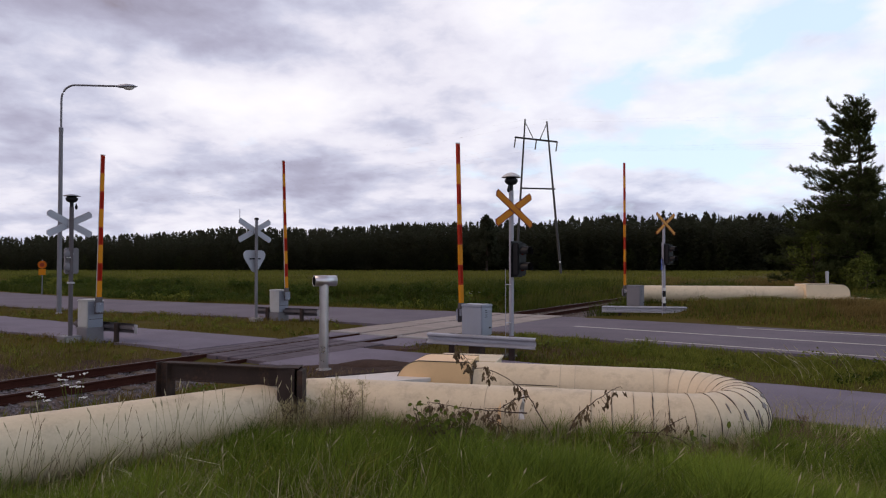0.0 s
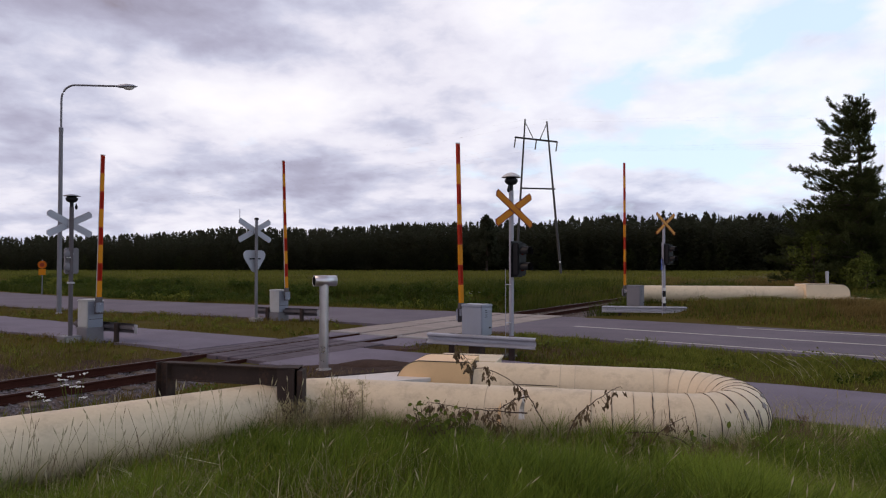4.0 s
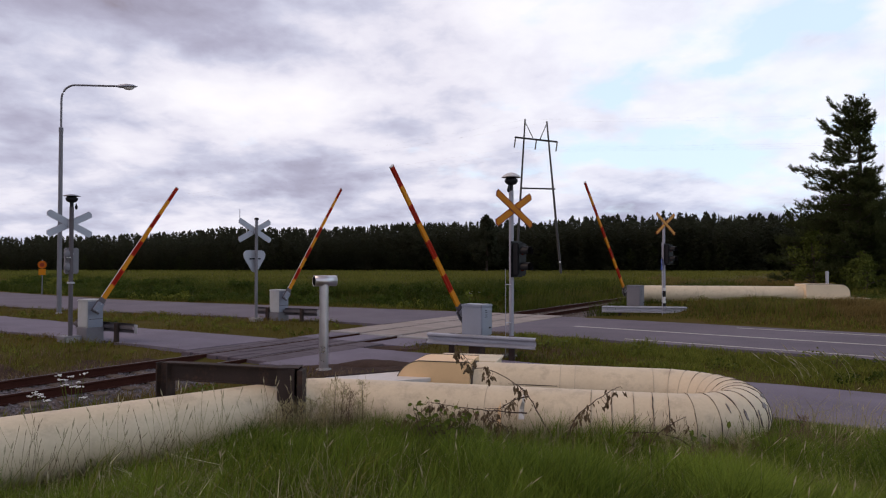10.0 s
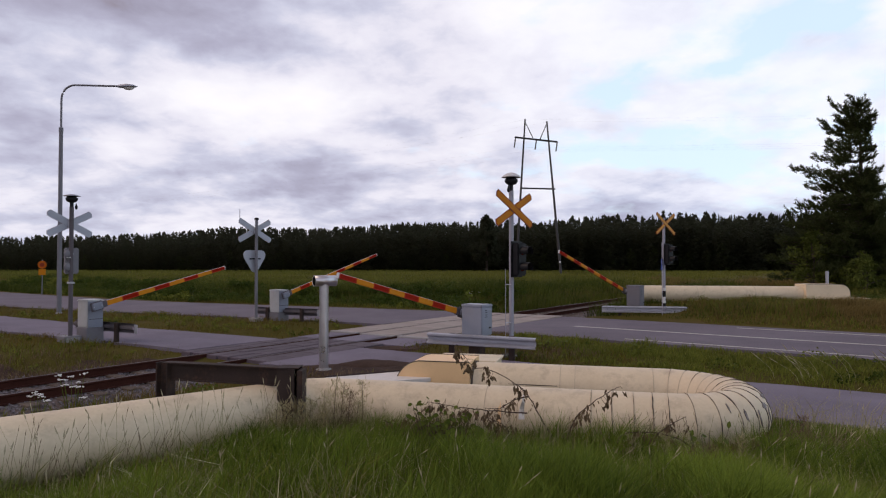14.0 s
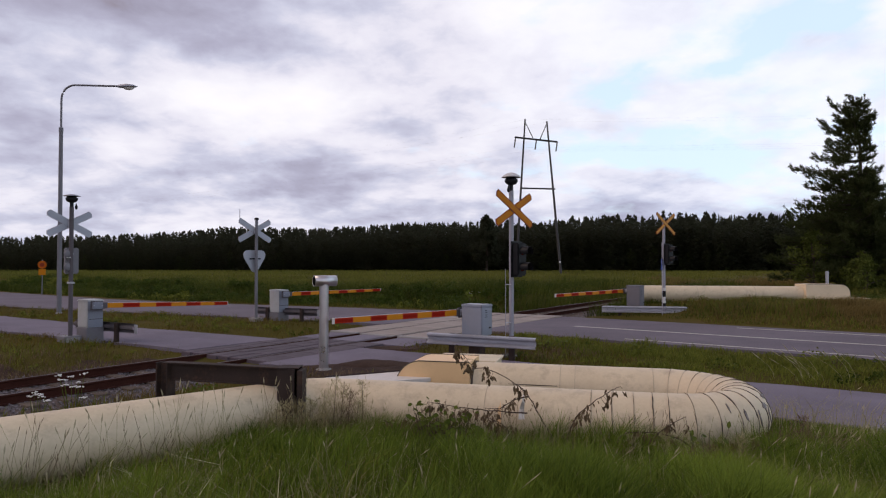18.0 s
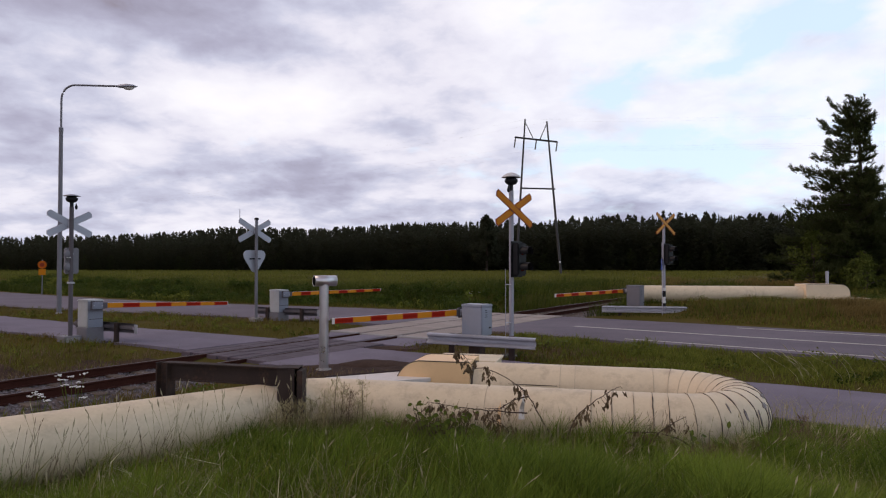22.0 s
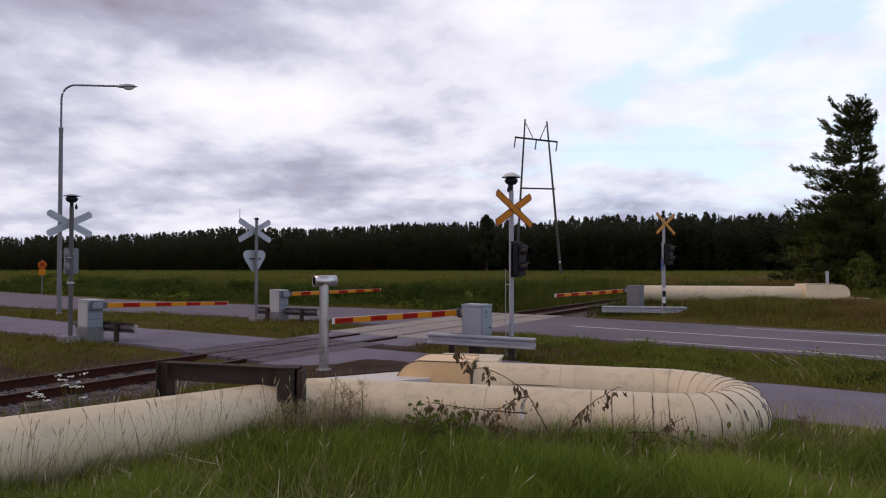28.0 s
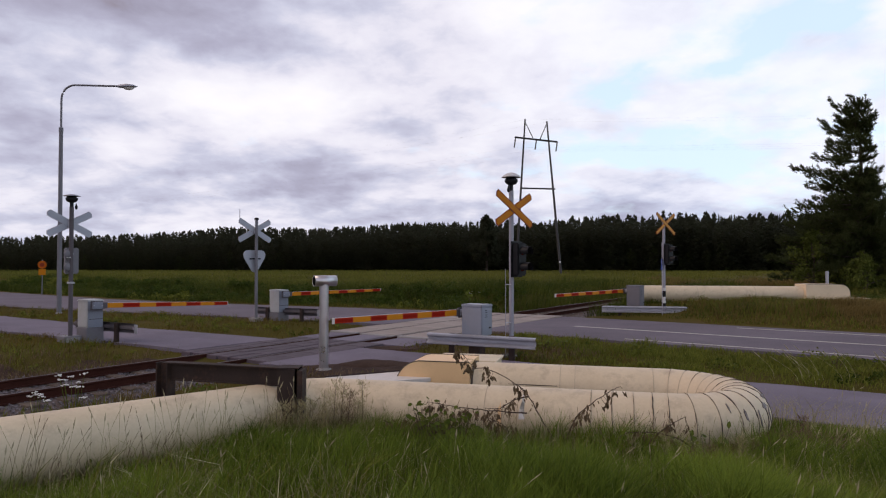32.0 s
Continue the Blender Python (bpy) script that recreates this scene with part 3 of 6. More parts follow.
def split_seam(parent, c, out, d, a0, a1, width, seed):
    """An opened seam: a dark strip of uneven width round part of the pipe; angles rise from the outside over the top."""
    n = 26
    bm = bmesh.new()
    rows = []
    for i in range(n + 1):
        a = a0 + (a1 - a0) * i / n
        q = out * math.cos(a) + Vector((0, 0, math.sin(a)))
        w = width * (0.25 + 3.2 * abs(noise.noise(Vector((a * 2.8, seed * 3.7, 0.5)))) ** 1.4) * math.sin(math.pi * (i + 0.25) / (n + 0.5)) ** 0.6
        off = 0.010 * noise.noise(Vector((a * 3.1, seed * 1.3, 4.0)))
        mid = c + d * off
        rows.append([bm.verts.new(mid + d * s * w / 2 + q * (PIPE_R + k)) for s, k in ((-1, 0.0), (-1, 0.0095), (1, 0.0095), (1, 0.0))])
    for r0, r1 in zip(rows, rows[1:]):
        for j in range(3):
            bm.faces.new((r0[j], r0[j + 1], r1[j + 1], r1[j]))
    bmesh.ops.recalc_face_normals(bm, faces=bm.faces[:])
    part("split_seam", bm, M_SPLIT, parent, "dark split seam in the cladding")


def ragged(w, h, t, m, seed):
    """A thin piece of sheet with a torn outline."""
    bm = bmesh.new()
    n = 18
    rims = []
    for z in (-t / 2, t / 2):
        rim = []
        for i in range(n):
            a = 2 * math.pi * i / n
            q = 0.5 * (1 + 0.75 * noise.noise(Vector((math.cos(a) * 2.2, math.sin(a) * 2.2, seed * 9 + 3))))
            rim.append(bm.verts.new(m @ Vector((w * q * math.cos(a), h * q * math.sin(a), z))))
        rims.append(rim)
    bm.faces.new(rims[0]), bm.faces.new(rims[1])
    for i in range(n):
        bm.faces.new((rims[0][i], rims[0][(i + 1) % n], rims[1][(i + 1) % n], rims[1][i]))
    bmesh.ops.recalc_face_normals(bm, faces=bm.faces[:])
    return bm


def build_pipe():
    pipe = thing("heating_pipe", Matrix(), "cream-clad overground heating pipe with an expansion loop", "pipe")
    r_el = 0.62
    start = CORNER - LEFT_DIR * 7.5
    turn = math.acos(LEFT_DIR.dot(E1))
    tan = r_el * math.tan(turn / 2)
    p0, p1 = CORNER - LEFT_DIR * tan, CORNER + E1 * tan
    for a, b in ((0, 0.45), (0.45, 1.0)):
        s0, s1 = start.lerp(p0, a), start.lerp(p0, b)
        pipe_piece("pipe_section", [s0, s1], pipe)
    side = Vector((0, 0, -1)).cross(LEFT_DIR)
    cen = p0 + side * r_el * (1 if side.dot(E1) > 0 else -1)
    pts = []
    for i in range(7):
        q = Matrix.Rotation(-turn * i / 6, 4, "Z")
        pts.append(cen + q @ (p0 - cen))
    pipe_piece("pipe_elbow", pts, pipe)
    k_end = 4.8
    f_end = FRONT0 + E1 * k_end
    cuts = [p1, FRONT0 + E1 * 2.6, f_end]
    for a, b in zip(cuts, cuts[1:]):
        pipe_piece("pipe_section", [a, b], pipe)
    # the bend, in mitred gores with their seams
    bc = FRONT0 + E2 * 0.98 + E1 * k_end
    count = 14
    angs = np.linspace(-math.pi / 2, math.pi / 2, count + 1)
    rnd = random.Random(4)
    for i in range(count):
        pts = arc(bc, angs[i], angs[i + 1], 0.98, 3)
        bm = bmesh.new()
        rows = []
        for a in np.linspace(angs[i], angs[i + 1], 4):
            o = E1 * math.cos(a) + E2 * math.sin(a)
            rr = PIPE_R * (1 + (0.004 if a in (angs[i], angs[i + 1]) else 0.0))
            rows.append([bm.verts.new(q) for q in ring(bc + o * 0.98, o, Vector((0, 0, 1)), rr, 40)])
        for r0, r1 in zip(rows, rows[1:]):
            for j in range(40):
                bm.faces.new((r0[j], r0[(j + 1) % 40], r1[(j + 1) % 40], r1[j])).smooth = True
        bmesh.ops.recalc_face_normals(bm, faces=bm.faces[:])
        part("bend_gore", bm, M_PIPE, pipe)
        if i:
            d = E1 * -math.sin(angs[i]) + E2 * math.cos(angs[i])
            band(pipe, pts[0], d, w=rnd.uniform(0.006, 0.010), bump=0.006)
            o = E1 * math.cos(angs[i]) + E2 * math.sin(angs[i])
            split_seam(pipe, pts[0], o, d, rnd.uniform(-0.5, 0.0), rnd.uniform(1.5, 2.4), 0.006 + 0.012 * math.sin(math.pi * i / count), i)
    back0 = FRONT0 + E2 * 1.96
    hood_k = 2.02
    for a, b in ((k_end, 3.4), (3.4, hood_k - 0.1)):
        pipe_piece("pipe_section", [back0 + E1 * a, back0 + E1 * b], pipe)
    for k in (3.4, 3.62, 4.75):
        band(pipe, back0 + E1 * k, E1, w=0.01, bump=0.005)
    for k in (2.6, 3.9, 4.15, 4.4, 4.62, 4.8):
        band(pipe, FRONT0 + E1 * k, E1, w=0.009, bump=0.004)
    for i, k in enumerate((3.9, 4.15, 4.4, 4.62, 4.8)):
        split_seam(pipe, FRONT0 + E1 * k, -E2, E1, rnd.uniform(-0.4, 0.1), rnd.uniform(1.2, 1.7), 0.007, 31 + i)
    band(pipe, CORNER + LEFT_DIR * -4.6, LEFT_DIR, w=0.012, bump=0.003)
    # torn patches of cladding on the bend
    for a, el, w, h in ((0.15, 0.80, 0.20, 0.07), (-0.05, 0.55, 0.16, 0.09), (-0.45, 0.45, 0.05, 0.16), (0.3, 0.62, 0.14, 0.05), (-0.25, 0.25, 0.03, 0.22), (0.0, 0.2, 0.03, 0.2),
                        (-0.62, 0.75, 0.02, 0.14), (0.12, 0.45, 0.03, 0.16)):
        a -= 0.38
        c = bc + (E1 * math.cos(a) + E2 * math.sin(a)) * 0.98
        out = (E1 * math.cos(a) + E2 * math.sin(a)) * math.cos(el) + Vector((0, 0, math.sin(el)))
        tang = E2 * math.cos(a) - E1 * math.sin(a)
        m = Matrix((tang, out.cross(tang), out)).transposed().to_4x4()
        m.translation = c + out * (PIPE_R + 0.004)
        part("torn_patch", ragged(w * 0.8, h * 0.85, 0.009, m, a), M_TORN, pipe, "bare grey patch in the torn cladding")
    # a loose ribbon of foil, rust under it, and a lengthwise seam low on the back run
    bm = bmesh.new()
    rows = []
    for i in range(9):
        t = i / 8
        c = Vector((0.985 - 0.03 * t, 8.075 - 0.03 * math.sin(t * 7), 0.74 - 0.30 * t))
        h = Vector((0.010 + 0.030 * t, 0.012 * math.sin(t * 9), 0.0))
        rows.append([bm.verts.new(c + h * k + Vector((0, e, 0))) for k, e in ((-1, 0), (1, 0), (1, 0.002), (-1, 0.002))])
    for r0, r1 in zip(rows, rows[1:]):
        for k in range(4):
            bm.faces.new((r0[k], r0[(k + 1) % 4], r1[(k + 1) % 4], r1[k]))
    bmesh.ops.recalc_face_normals(bm, faces=bm.faces[:])
    part("loose_ribbon", bm, M_DUCT, pipe, "loose silvery foil ribbon")
    for k, el, w, h in ((2.80, 0.15, 0.05, 0.30),):
        out = -E2 * math.cos(el) + Vector((0, 0, math.sin(el)))
        m = Matrix((E1, out.cross(E1), out)).transposed().to_4x4()
        m.translation = FRONT0 + E1 * k + out * (PIPE_R - 0.001)
        part("stain_patch", ragged(w, h, 0.012, m, k), M_HOOD, pipe, "scuffed patch on the cladding")
    out = -E2 * math.cos(0.29) + Vector((0, 0, math.sin(0.29)))
    a, b = back0 + E1 * 2.62 + out * PIPE_R, back0 + E1 * 3.36 + out * PIPE_R
    part("long_seam", sweep(bmesh.new(), [a, (a + b) / 2, b], [0.004, 0.009, 0.005], 6), M_SPLIT, pipe, "dark opened lengthwise seam")
    # hood over the drop
    m = Matrix((-E1, -E2, Vector((0, 0, 1)))).transposed().to_4x4()
    m.translation = (back0 + E1 * hood_k) * 1.0
    m.translation.z = 0.0
    hood(pipe, m, 1.2, 0.80, 0.42, 0.80, M_HOOD, "ochre sheet-metal hood with a rounded end")
    band(pipe, back0 + E1 * (hood_k + 0.03), E1, r=PIPE_R + 0.012, w=0.03, material=M_SPLIT, name="hood_collar")
    for k in (0.9, 3.2):
        c = FRONT0 + E1 * k
        part("saddle", box(bmesh.new(), (c.x, c.y, 0.06), (0.16, 0.5, 0.3), 0.01), M_STEEL, pipe, "low steel saddle under the pipe")
    for k in (2.7, 4.3):
        c = back0 + E1 * k
        part("saddle", box(bmesh.new(), (c.x, c.y, 0.06), (0.16, 0.5, 0.3), 0.01), M_STEEL, pipe, "low steel saddle under the pipe")

    # box and duct behind the loop
    ang = math.degrees(math.atan2(E1.y, E1.x))
    b = thing("valve_box", pose(0.46, 11.7, 0, 0, 0, ang), "pale cream sheet-metal valve box with a flat lid", "box")
    part("body", box(bmesh.new(), (0, 0, 0.30), (1.05, 0.75, 0.66), 0.02), M_PIPE, b)
    part("lid", box(bmesh.new(), (0, 0, 0.655), (1.12, 0.82, 0.05), 0.012), M_PIPE, b)
    d = thing("duct_cover", pose(-1.02, 10.39, 0, 0, 0, 27), "pale grey concrete duct cover beside the pipe", "duct")
    part("body", box(bmesh.new(), (0, 0, 0.22), (1.45, 0.72, 0.5), 0.02), M_DUCT, d)
    part("slab", box(bmesh.new(), (0, 0, 0.51), (1.5, 0.78, 0.07), 0.01), M_DUCT, d)
    part("edge_strip", box(bmesh.new(), (0, 0.375, 0.555), (1.5, 0.03, 0.025), 0.005), M_STEEL, d, "dark edge strip")

    # far pipe across the road
    fp = thing("far_heating_pipe", Matrix(), "cream heating pipe beyond the road ending in a hood", "pipe")
    a, bb = Vector((9.0, 30.3, 0.93)), Vector((16.35, 30.0, 0.90))
    for s0, s1 in ((0, 0.35), (0.35, 0.7), (0.7, 1.0)):
        pipe_piece("pipe_section", [a.lerp(bb, s0), a.lerp(bb, s1)], fp, 0.37, n=28)
    for s0 in (0.35, 0.7):
        band(fp, a.lerp(bb, s0), bb - a, 0.37, 0.02)
    hm = pose(16.28, 30.0, 0, 0, 0, -2)
    hood(fp, hm @ pose(0, 0, 0.755), 1.93, 0.62, 0.42, 1.05, M_PALEHOOD, "faded cream sheet-metal hood with a rounded end")
    part("hood_skirt", box(bmesh.new(), (1.35, 0, 0.735), (2.85, 1.2, 0.045), 0.01, hm), M_PIPE, fp)
    part("hood_base", box(bmesh.new(), (1.25, 0, 0.5), (2.4, 1.0, 0.45), 0.02, hm), M_PIPE, fp)
    for s0 in (0.3, 0.8):
        c = a.lerp(bb, s0)
        part("saddle", box(bmesh.new(), (c.x, c.y, 0.35), (0.16, 0.5, 0.5), 0.01), M_STEEL, fp)


def h_section(bm, length, h, b, t, m, low=1.0):
    for c, s in (((0, 0, h / 2 - t / 2), (length, b, t)), ((0, 0, -h / 2 + t / 2), (length, b * low, t)), ((0, 0, 0), (length, t * 0.7, h - 2 * t))):
        box(bm, c, s, 0.002, m)
    return bm


def build_pipe_frame():
    fr = thing("pipe_guide_frame", Matrix(), "brown rusty steel frame of H-beams over the pipe", "steel frame")
    a, b = Vector((-3.80, 9.05, 0.87)), Vector((-1.98, 8.55, 0.87))
    d = (b - a)
    ang = math.degrees(math.atan2(d.y, d.x))
    mid = (a + b) / 2
    part("cross_beam", h_section(bmesh.new(), d.length, 0.25, 0.15, 0.016, pose(*mid, 0, 0, ang), 0.3), M_STEEL, fr)
    for p, w, dz in ((a, 0.18, 0.0), (b, 0.24, 0.0)):
        m = pose(p.x, p.y, 0.42, 0, 0, ang) @ pose(0, 0, 0, 0, 90, 0) @ pose(0, 0, 0, 90 if p is b else 0, 0, 0)
        part("post", h_section(bmesh.new(), 1.14, w, w, 0.018, m), M_STEEL, fr)
    # added plate: its dark colour stands in for the shaded gap between the pipes
    part("gap_shade_plate", box(bmesh.new(), (b.x + 0.155, b.y - 0.02, 0.44), (0.07, 0.26, 1.06), 0.006), M_STEEL, fr, "added dark brown plate standing in for the shaded gap")
    part("cap_plate", box(bmesh.new(), (b.x, b.y, 1.0), (0.27, 0.27, 0.015), 0.003, None), M_STEEL, fr)


def build_vent():
    x, y = -2.60, 14.4
    ve = thing("vent_post", pose(x, y, 0, 0, 0, 0), "bright aluminium post with a short sideways tube on top", "vent post")
    part("base_plate", lathe(bmesh.new(), [(0.17, -0.06), (0.17, 0.03), (0.12, 0.05)], 20), M_CONC, ve)
    part("post", sweep(bmesh.new(), [(0, 0, 0), (0, 0, 1.9)], 0.1, 24), M_ALU, ve)
    hd = pose(0.02, 0, 1.95, 0, 0, 30)
    bm = bmesh.new()
    n = 28
    rows = []
    for yy, r in ((-0.25, 0.118), (0.25, 0.118), (0.25, 0.108), (-0.20, 0.108)):
        rows.append([bm.verts.new(hd @ Vector((-yy, r * math.cos(2 * math.pi * i / n), r * math.sin(2 * math.pi * i / n)))) for i in range(n)])
    for q, w in zip(rows, rows[1:]):
        for i in range(n):
            bm.faces.new((q[i], q[(i + 1) % n], w[(i + 1) % n], w[i])).smooth = True
    bm.faces.new(rows[0])
    bmesh.ops.recalc_face_normals(bm, faces=bm.faces[:])
    bm.transform(Matrix.Translation((0, 0, 0)))
    head = part("head_tube", bm, M_ALU, ve)
    # solid dark plug: shade inside the tube is put into its colour
    part("mouth_shade", sweep(bmesh.new(), [hd @ Vector((-0.244, 0, 0)), hd @ Vector((0.1, 0, 0))], 0.1105, 24), M_DARK, head)


build_pipe()
build_pipe_frame()
build_vent()

# ---------------------------------------------------------------- crossing equipment
# pivot of the arm, azimuth of the lowered arm, length, stripes, which side of the arm the machine stands on
SETS = [
    dict(pivot=(-10.33, 19.7, 1.07), az=36.0, length=4.5, stripes=8, away=1, box=M_CREAMBOX, base=0.41, top=1.24),
    dict(pivot=(-6.29, 26.3, 1.09), az=39.0, length=5.3, stripes=10, away=1, box=M_CREAMBOX, base=0.37, top=1.26),
    dict(pivot=(0.53, 16.9, 1.07), az=39.0, length=4.33, stripes=8, away=-1, box=M_GREYBOX, base=0.53, top=1.305),
    dict(pivot=(8.16, 29.3, 1.09), az=42.0, length=5.7, stripes=10, away=-1, box=M_DARKBOX, base=0.35, top=1.35),
]
# seconds and degrees from upright for each arm
SWING = [
    [(0, 1), (6.4, 1), (6.6, 1.6), (7, 5), (8, 14.7), (9, 24.2), (10, 34), (11, 44.5), (12, 55.8), (13, 66), (13.5, 71), (14.5, 81), (15.2, 88), (15.8, 91.6), (16.2, 92), (32, 92)],
    [(0, -2), (6.4, -2), (6.6, -1), (7, 3), (8, 13), (9, 23), (10, 33), (11, 42.4), (12, 53), (13, 63), (13.5, 67.7), (14.5, 77), (15.2, 84), (15.9, 89.4), (16.3, 90), (32, 90)],
    [(0, 2), (6.4, 2), (6.6, 2.6), (7, 6), (8, 16), (9, 27), (10, 37), (11, 47), (12, 57.6), (13, 67), (13.5, 72), (14.5, 81), (15.2, 87), (15.7, 88.8), (16.1, 89), (32, 89)],
    [(0, 0), (6.4, 0), (6.6, 0.6), (7, 6), (8, 17), (9, 28), (10, 37.5), (11, 47), (12, 56), (13, 64.2), (13.5, 68.8), (14.5, 77), (15.2, 84), (15.9, 89.4), (16.3, 90), (32, 90)],
]
ARMS = []


def build_barrier(s, swing):
    px, py, pz = s["pivot"]
    # local y points the way in which the arm comes down, local x along the road
    rz = -s["az"] if s["away"] > 0 else 180 - s["az"]
    th = thing("crossing_barrier", pose(px, py, 0, 0, 0, rz), "", "barrier", "barriers at the level crossing")
    shade = "pale" if s["box"] is M_CREAMBOX else "dull grey" if s["box"] is M_DARKBOX else "blue-grey"
    tagged(th, "%s barrier machine with a red and yellow striped arm" % shade)
    cx = -0.42
    w, d = 0.62, 0.46
    if s["box"] is M_CREAMBOX:
        part("foundation", box(bmesh.new(), (cx, 0, s["base"] / 2 - 0.2), (w * 1.02, d * 1.12, s["base"] + 0.4), 0.02), M_POLE, th, "dark grey stained pedestal")
    else:
        part("foundation", box(bmesh.new(), (cx, 0, s["base"] / 2 - 0.2), (w * 0.55, d * 0.6, s["base"] + 0.4), 0.02), M_STEEL, th, "dark steel pedestal")
    hgt = s["top"] - s["base"]
    hs = part("housing", box(bmesh.new(), (cx, 0, s["base"] + hgt / 2 - 0.03), (w, d, hgt - 0.06), 0.018, None, 2), s["box"], th)
    part("lid", box(bmesh.new(), (cx, 0, s["top"] - 0.035), (w + 0.03, d + 0.03, 0.07), 0.02, None, 2), s["box"], th)
    fx = cx - w / 2 - 0.004
    part("door", box(bmesh.new(), (fx, 0, s["base"] + hgt * 0.46), (0.012, d * 0.82, hgt * 0.76), 0.004), s["box"], th)
    part("lock", lathe(bmesh.new(), [(0.022, 0), (0.022, 0.02), (0.016, 0.026)], 12, pose(fx - 0.005, -d * 0.22, s["base"] + hgt * 0.25, 0, -90, 0)), M_BLACK, th)
    for i in range(4):
        part("vent_slot", box(bmesh.new(), (fx - 0.006, d * 0.1, s["base"] + hgt * (0.6 + 0.07 * i)), (0.006, 0.09, 0.012)), M_DARK, th)
    if s["box"] is M_CREAMBOX:
        # added plate: the housing's shaded side is put into its blue-grey colour
        part("side_shade", box(bmesh.new(), (cx + w / 2 + 0.004, 0, s["base"] + hgt * 0.47), (0.012, d * 0.95, hgt * 0.93), 0.004), M_SIDE, th, "added blue-grey plate painting the housing's shaded side")
        part("side_seam", box(bmesh.new(), (cx + w / 2 + 0.012, 0, s["base"] + hgt * 0.30), (0.006, d * 0.9, 0.012)), M_BLACK, th)
    part("shaft", rod((-0.14, 0, pz), (0.07, 0, pz), 0.05), M_ZINC, th)
    arm = part("arm", box(bmesh.new(), (0.07, 0, 0.06), (0.05, 0.15, 0.3), 0.01), M_ZINC, th, "barrier arm striped red and yellow")
    arm.location = (0, 0, pz)
    drive = part("drive_box", box(bmesh.new(), (0.135, 0, -0.06), (0.09, 0.21, 0.30), 0.02, None, 2), M_SIDE if s["box"] is M_CREAMBOX else s["box"], arm, "blue-grey drive box turning with the arm")
    part("drive_rim", box(bmesh.new(), (0.094, 0, -0.07), (0.012, 0.27, 0.36), 0.004), M_DULLSHADE, drive, "dark rim behind the drive box")
    for sg in (-1, 1):
        part("drive_bolt", lathe(bmesh.new(), [(0.016, 0), (0.016, 0.012), (0.01, 0.016)], 10, pose(0.18, 0, -0.07 + sg * 0.12, 0, 90, 0)), M_ZINC, drive)
    part("arm_socket", box(bmesh.new(), (0.075, 0, 0.17), (0.085, 0.185, 0.16), 0.012), M_DULLSHADE, arm, "dull grey socket of the arm")
    n, z0 = s["stripes"], 0.19
    ln = (s["length"] - z0) / n
    for i in range(n):
        k = n - 1 - i
        wid = 0.15 - 0.045 * (i + 0.5) / n
        bm = box(bmesh.new(), (0.07, 0, z0 + (i + 0.5) * ln), (0.062, wid, ln - 0.001), 0.004)
        st = part("stripe", bm, M_RED if k % 2 == 0 else M_YELLOW, arm)
        if k % 2 == 0:
            part("reflector", box(bmesh.new(), (0.07, 0, z0 + (i + 0.5) * ln), (0.066, wid * 0.62, ln * 0.86), 0.001), M_REDPANEL, st, "darker red reflective panel")
    part("tip_cap", box(bmesh.new(), (0.07, 0, s["length"] + 0.012), (0.066, 0.125, 0.03), 0.006), M_WHITE, arm)
    extra = extrude_profile(bmesh.new(), [(-0.0775, z0), (-0.0835, z0), (-0.0615, s["length"]), (-0.0555, s["length"])], -0.013, 0.013, pose(0.07, 0, 0, 0, 0, 90))
    part("edge_strip", extra, M_WHITE, arm, "pale strip along one edge of the arm")
    ARMS.append((arm, pz, swing))
    return th


def cross_arm(width, height, blade, t):
    """Outline of one diagonal board with pointed ends, thickness t along x."""
    ln = math.hypot(width, height)
    h = blade / 2
    return [(-ln / 2 + h * 0.45, -h), (ln / 2 - h * 0.45, -h), (ln / 2, 0), (ln / 2 - h * 0.45, h), (-ln / 2 + h * 0.45, h), (-ln / 2, 0)], math.atan2(height, width)


def crossbuck(th, z, front_mat, back_mat, edge_mat, width=1.42, height=0.84, blade=0.185):
    for sgn in (1, -1):
        prof, ang = cross_arm(width, height, blade, 0.02)
        off = 0.085 if sgn > 0 else 0.105
        q = pose(off, 0, z) @ Matrix.Rotation(sgn * ang, 4, "X") @ pose(0, 0, 0, 0, 0, 90)
        brd = part("board", extrude_profile(bmesh.new(), prof, -0.006, 0.006, q), back_mat, th)
        inner = [(x * 0.965, zz * 0.76) for x, zz in prof]
        part("board_face", extrude_profile(bmesh.new(), inner, -0.0095, -0.0065, q), front_mat, brd)
        part("board_edge", extrude_profile(bmesh.new(), [(x * 1.005, zz * 1.03) for x, zz in prof], -0.0064, -0.0045, q), edge_mat, brd)
    part("bracket", box(bmesh.new(), (0.055, 0, z), (0.06, 0.12, 0.2), 0.008), M_ZINC, th)


